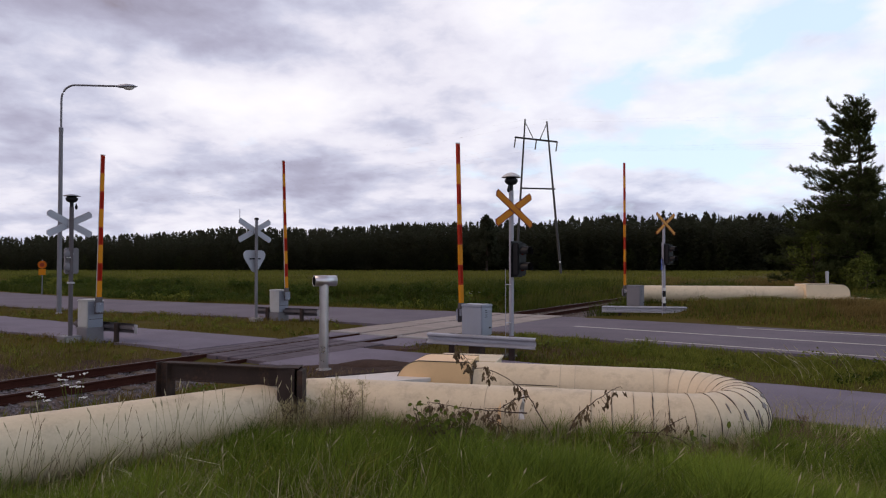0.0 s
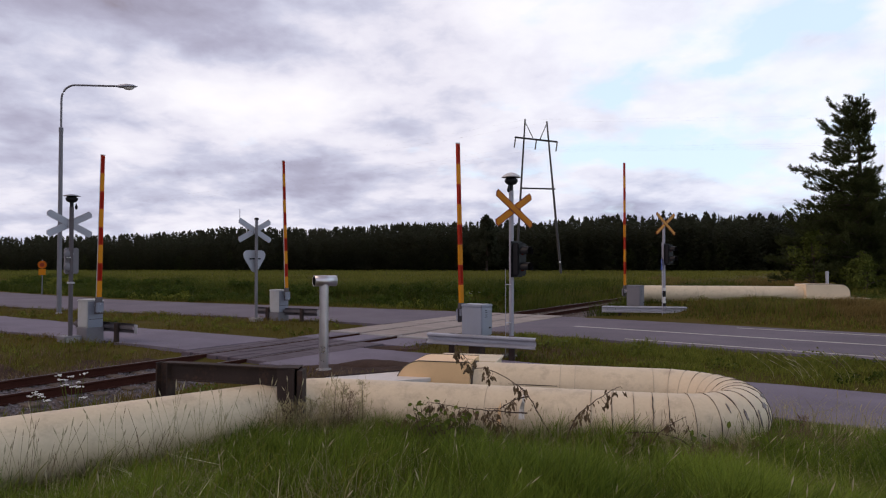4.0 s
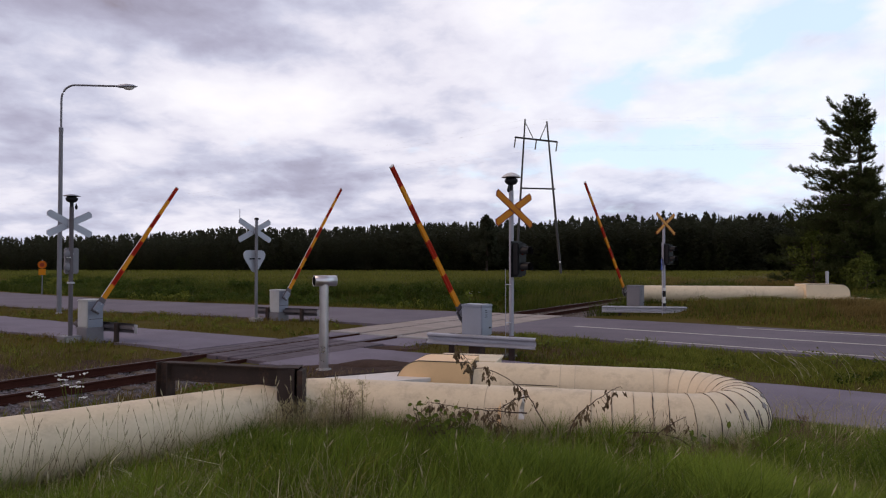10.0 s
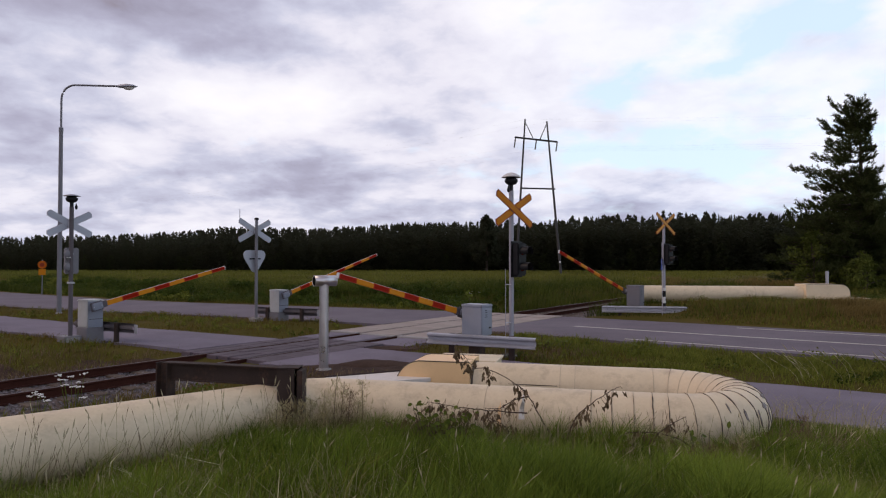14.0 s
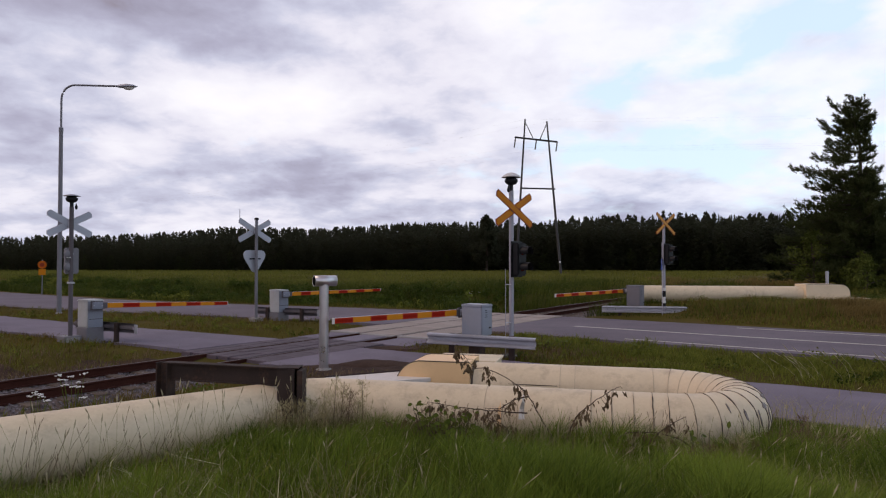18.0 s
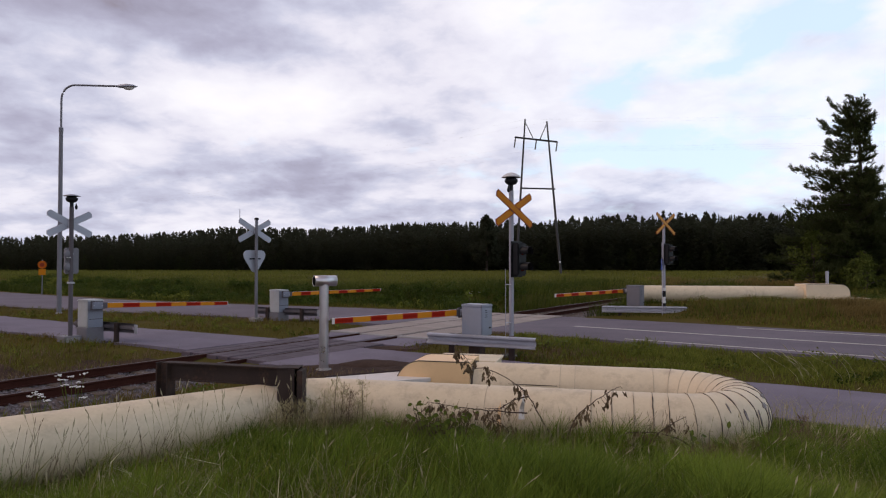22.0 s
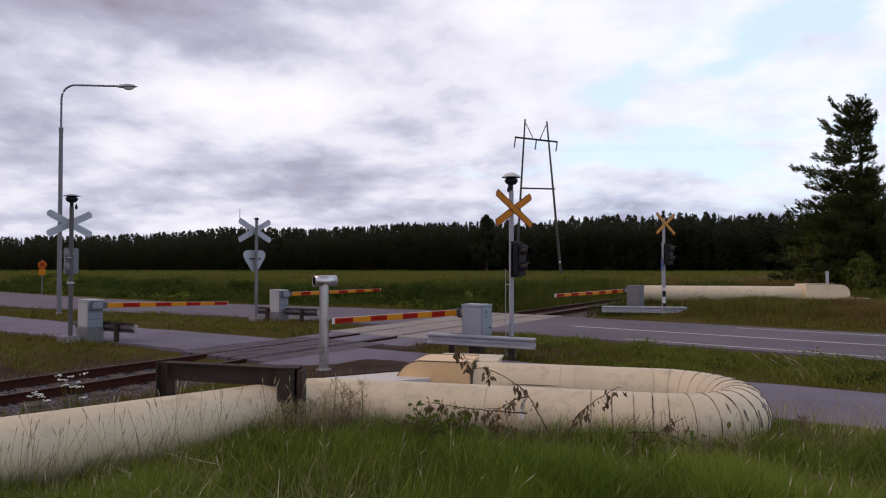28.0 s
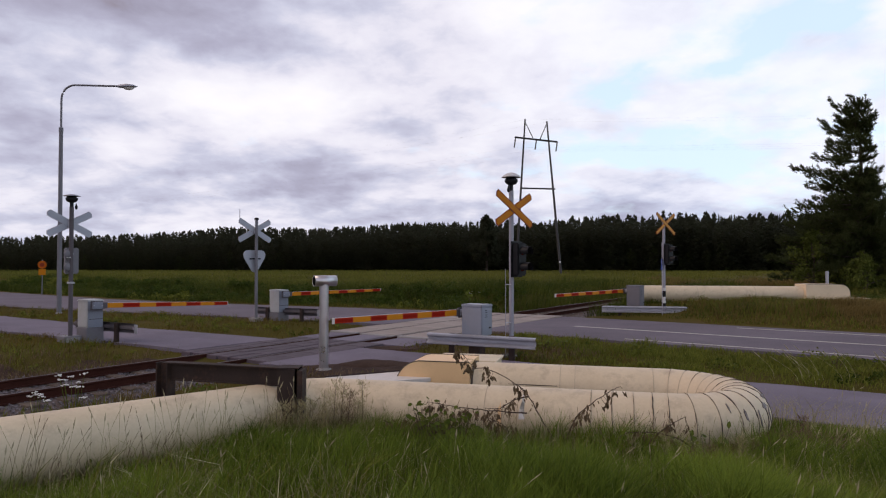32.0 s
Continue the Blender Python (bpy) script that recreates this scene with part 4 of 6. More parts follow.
def bell(th, z, dome):
    if dome:
        part("bell_hood", lathe(bmesh.new(), [(0.245, z), (0.245, z + 0.012), (0.19, z + 0.06), (0.10, z + 0.11), (0.03, z + 0.125)], 24), M_WHITE, th, "white dome over the bell")
    else:
        part("bell_hood", lathe(bmesh.new(), [(0.235, z), (0.235, z + 0.01), (0.12, z + 0.045), (0.02, z + 0.06)], 24), M_SIGNBACK, th, "thin grey disc over the bell")
    part("bell", lathe(bmesh.new(), [(0.06, z - 0.19), (0.13, z - 0.16), (0.165, z - 0.10), (0.165, z - 0.05), (0.13, z - 0.04), (0.12, z)], 20), M_BLACK, th)
    part("bell_neck", rod((0, 0, z - 0.48), (0, 0, z - 0.17), 0.05), M_BLACK, th)
    part("clapper", lathe(bmesh.new(), [(0.01, z - 0.20), (0.02, z - 0.26), (0.042, z - 0.31), (0.03, z - 0.37), (0.008, z - 0.39)], 12, pose(0.02, -0.14, 0)), M_BLACK, th)


def signal_lamp(th, zc, facing):
    """Two-lens signal on the front (+x) with hoods."""
    hs = part("signal_housing", box(bmesh.new(), (0.22, 0.04, zc), (0.2, 0.36, 0.82), 0.03, None, 2), M_BLACK, th)
    part("backplate", box(bmesh.new(), (0.13, 0.04, zc), (0.015, 0.46, 0.90), 0.004), M_BLACK, th)
    for dz in (0.2, -0.2):
        part("lens", lathe(bmesh.new(), [(0.10, 0), (0.095, 0.015), (0.05, 0.03), (0.01, 0.034)], 20, pose(0.32, 0.04, zc + dz, 0, 90, 0)), M_LENS, hs)
        bm = bmesh.new()
        rows = []
        for x, r in ((0.32, 0.13), (0.55, 0.125), (0.55, 0.118), (0.32, 0.122)):
            rows.append([bm.verts.new((x, 0.04 + r * math.cos(a), zc + dz + r * math.sin(a))) for a in np.linspace(-0.5, math.pi + 0.5, 18)])
        rows.append(rows[0])
        for a, b in zip(rows, rows[1:]):
            for i in range(17):
                bm.faces.new((a[i], a[i + 1], b[i + 1], b[i]))
        bmesh.ops.recalc_face_normals(bm, faces=bm.faces[:])
        part("hood", bm, M_BLACK, hs)


def mast(x, y, rz, top, label, r=0.06, group="crossing masts", finish=None, dark_post=False):
    th = thing("crossing_mast", pose(x, y, 0, 0, 0, rz), label, "sign post", group)
    part("post", rod((0, 0, -0.1), (0, 0, top), r, 16), M_DULLSHADE if dark_post else finish or M_POLE, th)
    part("foot", box(bmesh.new(), (0, 0, -0.02 if not finish else -0.14), (0.42, 0.42, 0.36), 0.02), M_CONC, th)
    return th


def build_masts():
    # seen from behind, with a bell
    m1 = mast(-11.02, 19.5, 143.5, 4.0, "dull grey mast with crossbuck back, bell and signal box", dark_post=True)
    crossbuck(m1, 3.50, M_SIGN, M_SIGNBACK, M_SIGNRED, 1.27, 0.66, 0.2)
    bell(m1, 4.32, False)
    part("signal_housing", box(bmesh.new(), (0.1, -0.05, 2.4), (0.16, 0.38, 0.78), 0.03, None, 2), M_POLE, m1, "grey back of a lamp housing")
    for zz in (2.6, 2.22):
        part("lamp_back", lathe(bmesh.new(), [(0.12, 0), (0.12, 0.03), (0.09, 0.05), (0.02, 0.06)], 20, pose(0.02, 0.02 + 0.06, zz, 0, -90, 0)), M_POLE, m1)
    bm = bmesh.new()
    sweep(bm, [(-0.04, 0.08 + 0.11 * math.cos(a), 2.6 + 0.11 * math.sin(a)) for a in np.linspace(2.2, 5.4, 14)], 0.014, 6)
    part("reflector_ring", bm, M_WHITE, m1, "pale curved rim on the lamp back")
    part("clamp", box(bmesh.new(), (0, 0, 1.75), (0.16, 0.16, 0.06), 0.01), M_ZINC, m1)
    part("foot_block", box(bmesh.new(), (0.05, 0, 0.04), (0.5, 0.5, 0.30), 0.02), M_POLE, m1, "dark grey foot block")

    m2 = mast(-7.43, 26.2, 143.5, 4.06, "grey mast with crossbuck back and rounded signal shield")
    crossbuck(m2, 3.62, M_SIGN, M_SIGNBACK, M_SIGNRED, 1.55, 0.80, 0.22)
    part("cap", lathe(bmesh.new(), [(0.085, 4.04), (0.085, 4.12), (0.03, 4.14)], 16), M_BLACK, m2)
    # a triangle with rounded corners, point down
    corners = [(-0.33, 2.64), (0.33, 2.64), (0, 2.16)]
    prof = []
    for i, (cx, cz) in enumerate(corners):
        a0 = {0: 90, 1: -38, 2: 218}[i]
        for k in range(7):
            a = radians({0: 218 - k * (128 / 6), 1: 90 - k * (128 / 6), 2: -38 - k * (104 / 6)}[i])
            prof.append((cx + 0.2 * math.cos(a), cz + 0.2 * math.sin(a)))
    part("shield", extrude_profile(bmesh.new(), prof, -0.01, 0.01, pose(0.12, 0, 0, 0, 0, 90)), M_SIGNBACK, m2, "pale rounded triangular back of the signal plate")
    part("shield_bracket", box(bmesh.new(), (0.07, 0, 2.5), (0.06, 0.5, 0.05), 0.008), M_BLACK, m2)
    part("antenna", rod((0.1, 0.72, 3.9), (0.1, 0.72, 4.45), 0.014, 8), M_ZINC, m2)

    m3 = mast(1.725, 16.6, -43, 4.16, "grey mast with yellow crossbuck, white-domed bell and dark signal", finish=M_MAST)
    crossbuck(m3, 3.69, M_SIGN, M_SIGNBACK, M_SIGNRED, 1.48, 0.78, 0.19)
    bell(m3, 4.50, True)
    signal_lamp(m3, 2.43, 1)
    part("conduit", rod((0.02, -0.27, 0.0), (0.02, -0.27, 2.2), 0.008, 8), M_MAST, m3)
    for zz in (0.85, 1.8):
        part("conduit_clip", box(bmesh.new(), (0.02, -0.15, zz), (0.02, 0.25, 0.02)), M_ZINC, m3)

    m4 = mast(9.40, 28.0, -52, 4.25, "grey mast with yellow crossbuck and dark signal", finish=M_MAST)
    crossbuck(m4, 3.99, M_FADED, M_SIGN, M_SIGNRED, 1.36, 0.86, 0.15)
    signal_lamp(m4, 2.7, 1)
    part("blue_sign", box(bmesh.new(), (0.0, -0.14, 2.28), (0.02, 0.14, 0.46), 0.004), M_BLUE, m4, "small blue plate")
    for i in range(3):
        part("band", rod((0, 0, 0.5 + i * 0.26), (0, 0, 0.5 + i * 0.26 + 0.13), 0.068, 16), M_BLACK if i % 2 == 0 else M_WHITE, m4)
        part("band", rod((0, 0, 0.63 + i * 0.26), (0, 0, 0.63 + i * 0.26 + 0.13), 0.068, 16), M_WHITE if i % 2 == 0 else M_BLACK, m4)
    part("conduit", rod((0.02, -0.17, 0.0), (0.02, -0.17, 3.2), 0.014, 8), M_ZINC, m4)


W_PROF = [(0.00, -0.142), (0.03, -0.138), (0.085, -0.118), (0.085, -0.085), (-0.02, -0.03), (-0.02, 0.03), (0.085, 0.085), (0.085, 0.118), (0.03, 0.138), (0.0, 0.142)]


def guard_rail(p0, p1, z0, z1, label, posts=2, finish=None):
    a, b = Vector((*p0, z0)), Vector((*p1, z1))
    d = b - a
    ln = d.length
    m = Matrix.Translation(a) @ d.to_track_quat("Y", "Z").to_matrix().to_4x4()
    th = thing("guard_rail", m, label, "guard rail", "guard rails by the crossing")
    prof = W_PROF + [(x - 0.004, z) for x, z in W_PROF[::-1]]
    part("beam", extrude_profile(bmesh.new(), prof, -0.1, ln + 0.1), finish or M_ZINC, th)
    for i in range(posts):
        y = ln * (0.2 + 0.6 * i / max(1, posts - 1))
        bm = box(bmesh.new(), (-0.085, y, -0.28), (0.10, 0.14, 0.85), 0.008)
        part("post", bm, M_STEEL, th)
        part("bolt", lathe(bmesh.new(), [(0.018, 0), (0.018, 0.012), (0.01, 0.016)], 10, pose(0.002, y, 0.0, 0, 90, 0)), M_ZINC, th)
    if finish:
        part("rail_end", box(bmesh.new(), (0.04, -0.16, -0.02), (0.03, 0.14, 0.26), 0.012), M_ZINC, th, "bright turned-down end of the beam")
    return th


def build_guard_rails():
    # beam face lies on the local +x side: order of the ends decides which way it faces
    guard_rail((-0.285, 16.58), (2.11, 15.66), 0.45, 0.42, "galvanised guard rail in front of the barrier machine")
    guard_rail((6.97, 28.5), (10.20, 27.85), 0.34, 0.34, "galvanised guard rail beyond the road")
    # beams of the next two are coloured darker for their shaded backs
    guard_rail((-9.15, 19.35), (-11.6, 20.8), 0.42, 0.42, "guard rail with painted back shade and dark posts beside the path", finish=M_DULLSHADE)
    guard_rail((-5.0, 25.7), (-7.55, 26.9), 0.40, 0.40, "guard rail with painted back shade and dark posts beside the road", finish=M_DULLSHADE)


for s, sw in zip(SETS, SWING):
    build_barrier(s, sw)
build_masts()
build_guard_rails()

# ---------------------------------------------------------------- street lamp, signs, pylon


def build_street_lamp():
    x, y = -17.76, 30.48
    th = thing("street_lamp", pose(x, y, 0), "tall grey steel street lamp with a curved arm", "street lamp")
    part("foot", lathe(bmesh.new(), [(0.16, -0.3), (0.16, 0.02), (0.11, 0.06)], 16), M_CONC, th)
    part("lower_pole", rod((0, 0, 0), (0, 0, 8.5), 0.105, 16, 0.085), M_POLE, th)
    pts = [(0, 0, 8.45), (0, 0, 9.9)]
    for i in range(1, 9):
        a = math.pi / 2 * i / 8
        pts.append((0.62 * (1 - math.cos(a)), 0, 9.95 + 0.66 * math.sin(a)))
    pts.append((2.65, 0, 10.56))
    part("arm", sweep(bmesh.new(), pts, 0.045, 12), M_POLE, th)
    part("joint", rod((0, 0, 8.4), (0, 0, 8.62), 0.095, 16), M_POLE, th)
    bm = bmesh.new()
    rows = []
    for t, w, top, bot in ((0, 0.05, 0.05, -0.05), (0.12, 0.10, 0.09, -0.07), (0.45, 0.17, 0.12, -0.08), (0.75, 0.15, 0.08, -0.06), (0.92, 0.04, 0.01, -0.02)):
        rows.append([bm.verts.new((2.6 + t, w * math.cos(a), (top if math.sin(a) > 0 else -bot) * math.sin(a) + 10.55)) for a in np.linspace(0, 2 * math.pi, 17)[:-1]])
    for a, b in zip(rows, rows[1:]):
        for i in range(16):
            bm.faces.new((a[i], a[(i + 1) % 16], b[(i + 1) % 16], b[i])).smooth = True
    bm.faces.new(rows[0]), bm.faces.new(rows[-1])
    bmesh.ops.recalc_face_normals(bm, faces=bm.faces[:])
    head = part("lamp_head", bm, M_SIGNBACK, th)
    bm = bmesh.new()
    bmesh.ops.create_uvsphere(bm, u_segments=16, v_segments=8, radius=1, matrix=pose(3.12, 0, 10.47) @ Matrix.Diagonal((0.24, 0.12, 0.09, 1)))
    part("lens", bm, M_DUCT, head, "pale plastic lamp cover", smooth_faces=True)


def build_signs():
    th = thing("road_sign", pose(-28.55, 46.9, 0, 0, 0, 20), "orange round road sign above a yellow plate", "road sign")
    part("post", rod((0, 0, -0.3), (0, 0, 2.55), 0.03, 10), M_POLE, th)
    part("disc", lathe(bmesh.new(), [(0.28, 0), (0.28, 0.02)], 24, pose(0, -0.05, 2.2, 90, 0, 0)), M_ORANGE, th)
    part("disc_centre", lathe(bmesh.new(), [(0.15, 0), (0.15, 0.006)], 24, pose(0, -0.072, 2.2, 90, 0, 0)), M_SIGNRED, th)
    part("plate", box(bmesh.new(), (0, -0.05, 1.68), (0.44, 0.02, 0.42), 0.006), M_SIGN, th)
    # pale marker posts at the forest's foot and the post behind the far pipe
    for x, y, h in ((21.0, 36.0, 1.4),):
        th = thing("marker_post", pose(x, y, ground_height(x, y)), "slim pale grey marker post in the grass", "post")
        part("post", rod((0, 0, -0.2), (0, 0, h), 0.08, 12), M_ZINC, th)
        part("cap", lathe(bmesh.new(), [(0.085, h), (0.085, h + 0.02), (0.05, h + 0.03)], 12), M_ZINC, th)


def build_pylon():
    y = 112.0

    def P(x, z):
        return Vector((x, y, z))

    th = thing("power_pylon", pose(0, 0, 0), "tall portal power pylon of two leaning poles with a crossarm", "pylon")
    legs = ((14.04, 26.87, 12.31, -1.01), (17.74, 26.48, 20.19, -1.01))
    for x0, y0, x1, y1 in legs:
        part("leg", rod(P(x0, y0), P(x1, y1) + Vector((0, 0, 0)), 0.13, 10, 0.24), M_WOODPOLE, th)
    part("crossarm", sweep(bmesh.new(), [P(12.21, 23.69) + Vector((0, -0.4, 0)), P(19.61, 23.02) + Vector((0, 0.4, 0))], 0.16, 8), M_WOODPOLE, th)
    part("lower_beam", sweep(bmesh.new(), [P(13.17, 15.04), P(19.13, 14.90)], 0.14, 8), M_WOODPOLE, th)
    part("brace", rod(P(14.08, 26.29), P(15.48, 23.40), 0.07, 8), M_WOODPOLE, th)
    part("brace", rod(P(17.69, 26.00), P(16.54, 23.31), 0.07, 8), M_WOODPOLE, th)
    part("stay", rod(P(13.65, 18.21), P(13.17, 15.04), 0.05, 6), M_WOODPOLE, th)
    part("number_plate", box(bmesh.new(), (19.84, y - 0.26, 2.45), (0.3, 0.02, 0.34), 0.004), M_WHITE, th, "small white plate on the leg")
    ends = []
    for x, z in ((12.40, 23.60), (15.96, 23.26), (19.52, 22.97)):
        top, bot = P(x, z), P(x - 0.24, z - 1.63)
        ins = part("insulator", rod(top, bot, 0.10, 8), M_INSUL, th)
        ends.append(bot)
        for i in range(6):
            c = top.lerp(bot, (i + 0.5) / 6)
            part("shed", rod(c, c + Vector((0, 0, 0.06)), 0.15, 10), M_INSUL, ins)
    # wires sag away to both sides
    far_r, far_l = Vector((170, 4, 6.0)), Vector((-190, 150, 4))
    tops = [P(14.04, 26.77), P(17.74, 26.38)]
    for i, e in enumerate(ends + tops):
        w = thing("power_line", pose(0, 0, 0), "thin dark overhead power line", "cable", "power lines")
        for d in (far_r, far_l):
            pts = []
            for j in range(17):
                t = j / 16
                p = e + d * t
                p.z -= (4.0 if d is far_r else 12.0) * t * (1 - t)
                pts.append(p)
            part("wire", sweep(bmesh.new(), pts, 0.004 if i < 3 else 0.003, 5), M_WIRE, w)


build_street_lamp()
build_signs()
build_pylon()

# ---------------------------------------------------------------- trees


def tuft(verts, faces, c, d, size, count, rnd, flat=0.0):
    """A spray of thin needles or leaves about a direction."""
    for _ in range(count):
        q = Vector((rnd.gauss(0, 1), rnd.gauss(0, 1), rnd.gauss(0, 1) * (1 - flat)))
        w = (d * 1.3 + q * 0.75).normalized()
        side = w.cross(Vector((rnd.uniform(-1, 1), rnd.uniform(-1, 1), rnd.uniform(-1, 1)))).normalized()
        ln, wd = size * rnd.uniform(0.6, 1.2), size * rnd.uniform(0.10, 0.2)
        k = len(verts)
        o = c + q * size * 0.25
        verts += [o - side * wd * 0.5, o + side * wd * 0.5, o + w * ln]
        faces.append((k, k + 1, k + 2))


def build_pine(x, y, height, spread, seed, name="pine_tree", low=0.05, lean_left=1.0, label="", needles=1.0):
    rnd = random.Random(seed)
    z0 = ground_height(x, y) - 0.1
    th = thing(name, pose(x, y, z0), label or "large dark pine tree with layered drooping limbs", "tree")
    trunk = [(0.05 * math.sin(i), 0.05 * math.cos(i * 1.7), height * i / 10) for i in range(11)]
    part("trunk", sweep(bmesh.new(), trunk, [0.30 * (1 - i / 10.8) + 0.02 for i in range(11)], 10), M_BARK, th)
    verts, faces = [], []
    z = height * low
    while z < height * 0.985:
        f = z / height
        reach = spread * min(1.0, (1.06 - f) * 1.6) ** 0.9 * rnd.uniform(0.6, 1.12)
        count = rnd.choice((2, 3, 4))
        for b in range(count):
            a = rnd.uniform(0, 2 * math.pi)
            ln = max(0.35, reach * rnd.uniform(0.55, 1.12) * (1 + 0.25 * lean_left * -math.cos(a)))
            rise = rnd.uniform(-0.15, 0.35) + (0.8 if f > 0.84 else 0)
            pts = []
            for i in range(6):
                t = i / 5
                pts.append(Vector((math.cos(a) * ln * t, math.sin(a) * ln * t, z + ln * (rise * t * 0.5 + 0.30 * t * t - 0.16 * t))))
            part("limb", sweep(bmesh.new(), pts, [0.05 * (1 - i / 6) * (1.3 - f) + 0.008 for i in range(6)], 5), M_BARK, th)
            n = int(ln * 11 * needles) + 5
            for i in range(n):
                t = 0.02 + 0.98 * (i + rnd.random()) / n
                k = min(4, int(t * 5))
                c = pts[k].lerp(pts[k + 1], t * 5 - k) + Vector((rnd.gauss(0, 0.17), rnd.gauss(0, 0.17), rnd.gauss(0.05, 0.10))) * (0.45 + ln * 0.2)
                out = (pts[-1] - pts[0]).normalized() * 0.8 + Vector((0, 0, 0.9))
                tuft(verts, faces, c, out.normalized(), 0.32, 11, rnd)
        z += height * rnd.uniform(0.010, 0.034)
    for i in range(10):
        tuft(verts, faces, Vector((rnd.gauss(0, 0.12), rnd.gauss(0, 0.12), height - 0.1 * i)), Vector((0, 0, 1)), 0.34, 14, rnd)
    raw("crown", verts, faces, M_NEEDLE, th, "dark green needle tufts")
    return th


def candle(verts, faces, c, d, length, rnd):
    """An upswept shoot set round with needles."""
    a, b = frame_axes(d)
    for i in range(34):
        t = rnd.random()
        w = rnd.uniform(0, 2 * math.pi)
        out = (a * math.cos(w) + b * math.sin(w)) * rnd.uniform(0.5, 0.9) + d * rnd.uniform(0.5, 1.0)
        o = c + d * length * t
        s = out.cross(Vector((rnd.gauss(0, 1), rnd.gauss(0, 1), rnd.gauss(0, 1)))).normalized() * rnd.uniform(0.012, 0.024)
        k = len(verts)
        verts += [o - s, o + s, o + out * rnd.uniform(0.13, 0.22)]
        faces.append((k, k + 1, k + 2))


def build_layered_pine(x, y, height, seed, label):
    """A pine whose boughs stand in separate level pads, longer on the windward side, each ending in upswept shoots."""
    rnd = random.Random(seed)
    th = thing("pine_tree", pose(x, y, ground_height(x, y) - 0.1), label, "tree")
    trunk = [(0.06 * math.sin(i), 0.05 * math.cos(i * 1.7), height * 0.97 * i / 12) for i in range(13)]
    part("trunk", sweep(bmesh.new(), trunk, [0.28 * (1 - i / 12.8) + 0.015 for i in range(13)], 10), M_BARK, th)
    verts, faces = [], []
    z = 1.2
    while z < height - 0.5:
        f = z / height
        reach = min(6.2, 6.8 * (1.04 - f) ** 0.62 * rnd.uniform(0.85, 1.1))
        count = rnd.choice((5, 6, 7)) if f < 0.86 else 4
        turn0 = rnd.uniform(0, 6.28)
        for b in range(count):
            a = turn0 + 2 * math.pi * (b + rnd.uniform(-0.3, 0.3)) / count
            ln = max(0.45, reach * (0.52 - 0.44 * math.cos(a)) * rnd.uniform(0.5, 1.1))
            tip = rnd.uniform(-0.06, 0.20) + (0.5 if f > 0.8 else 0)
            d = Vector((math.cos(a), math.sin(a), 0))
            side = Vector((-d.y, d.x, 0))
            pts = [d * ln * t + Vector((0, 0, z + ln * (tip * t * t - 0.05 * t))) + side * 0.12 * math.sin(t * 4 + b) for t in (0, 0.2, 0.4, 0.6, 0.8, 1.0)]
            part("limb", sweep(bmesh.new(), pts, [0.055 * (1 - i / 6) * (1.25 - f) + 0.009 for i in range(6)], 5), M_BARK, th)
            n = int(ln * 15) + 5
            for i in range(n):
                t = 0.22 + 0.78 * (i + rnd.random()) / n
                k = min(4, int(t * 5))
                p = pts[k].lerp(pts[k + 1], t * 5 - k)
                sw = rnd.uniform(-1, 1) * 0.36 * ln ** 0.6 * (1.25 - t)
                p = p + side * sw + Vector((0, 0, rnd.gauss(0.03, 0.14)))
                up = Vector((d.x * 0.8 + side.x * sw, d.y * 0.8 + side.y * sw, rnd.uniform(0.45, 1.1))).normalized()
                candle(verts, faces, p, up, rnd.uniform(0.2, 0.45), rnd)
        z += rnd.choice((0.32, 0.45, 0.6, 0.8, 0.95)) * (0.55 if f < 0.45 else 1.0)
    for i in range(9):
        candle(verts, faces, Vector((rnd.gauss(0, 0.2), rnd.gauss(0, 0.2), height - 0.85 + 0.09 * i)), Vector((rnd.gauss(0, 0.25), rnd.gauss(0, 0.25), 1)).normalized(), 0.34, rnd)
    raw("crown", verts, faces, M_NEEDLE, th, "dark green needle shoots in level pads")
    return th


def leaf_cloud(verts, faces, c, r, count, size, rnd):
    for _ in range(count):
        d = Vector((rnd.gauss(0, 1), rnd.gauss(0, 1), rnd.gauss(0, 1))).normalized() * r * rnd.uniform(0.55, 1.05)
        o = c + d
        a = Vector((rnd.gauss(0, 1), rnd.gauss(0, 1), rnd.gauss(0, 1))).normalized()
        b = a.cross(Vector((rnd.gauss(0, 1), rnd.gauss(0, 1), rnd.gauss(0, 1)))).normalized()
        s = size * rnd.uniform(0.6, 1.3)
        k = len(verts)
        verts += [o - a * s, o + b * s * 0.5, o + a * s, o - b * s * 0.5]
        faces.append((k, k + 1, k + 2, k + 3))


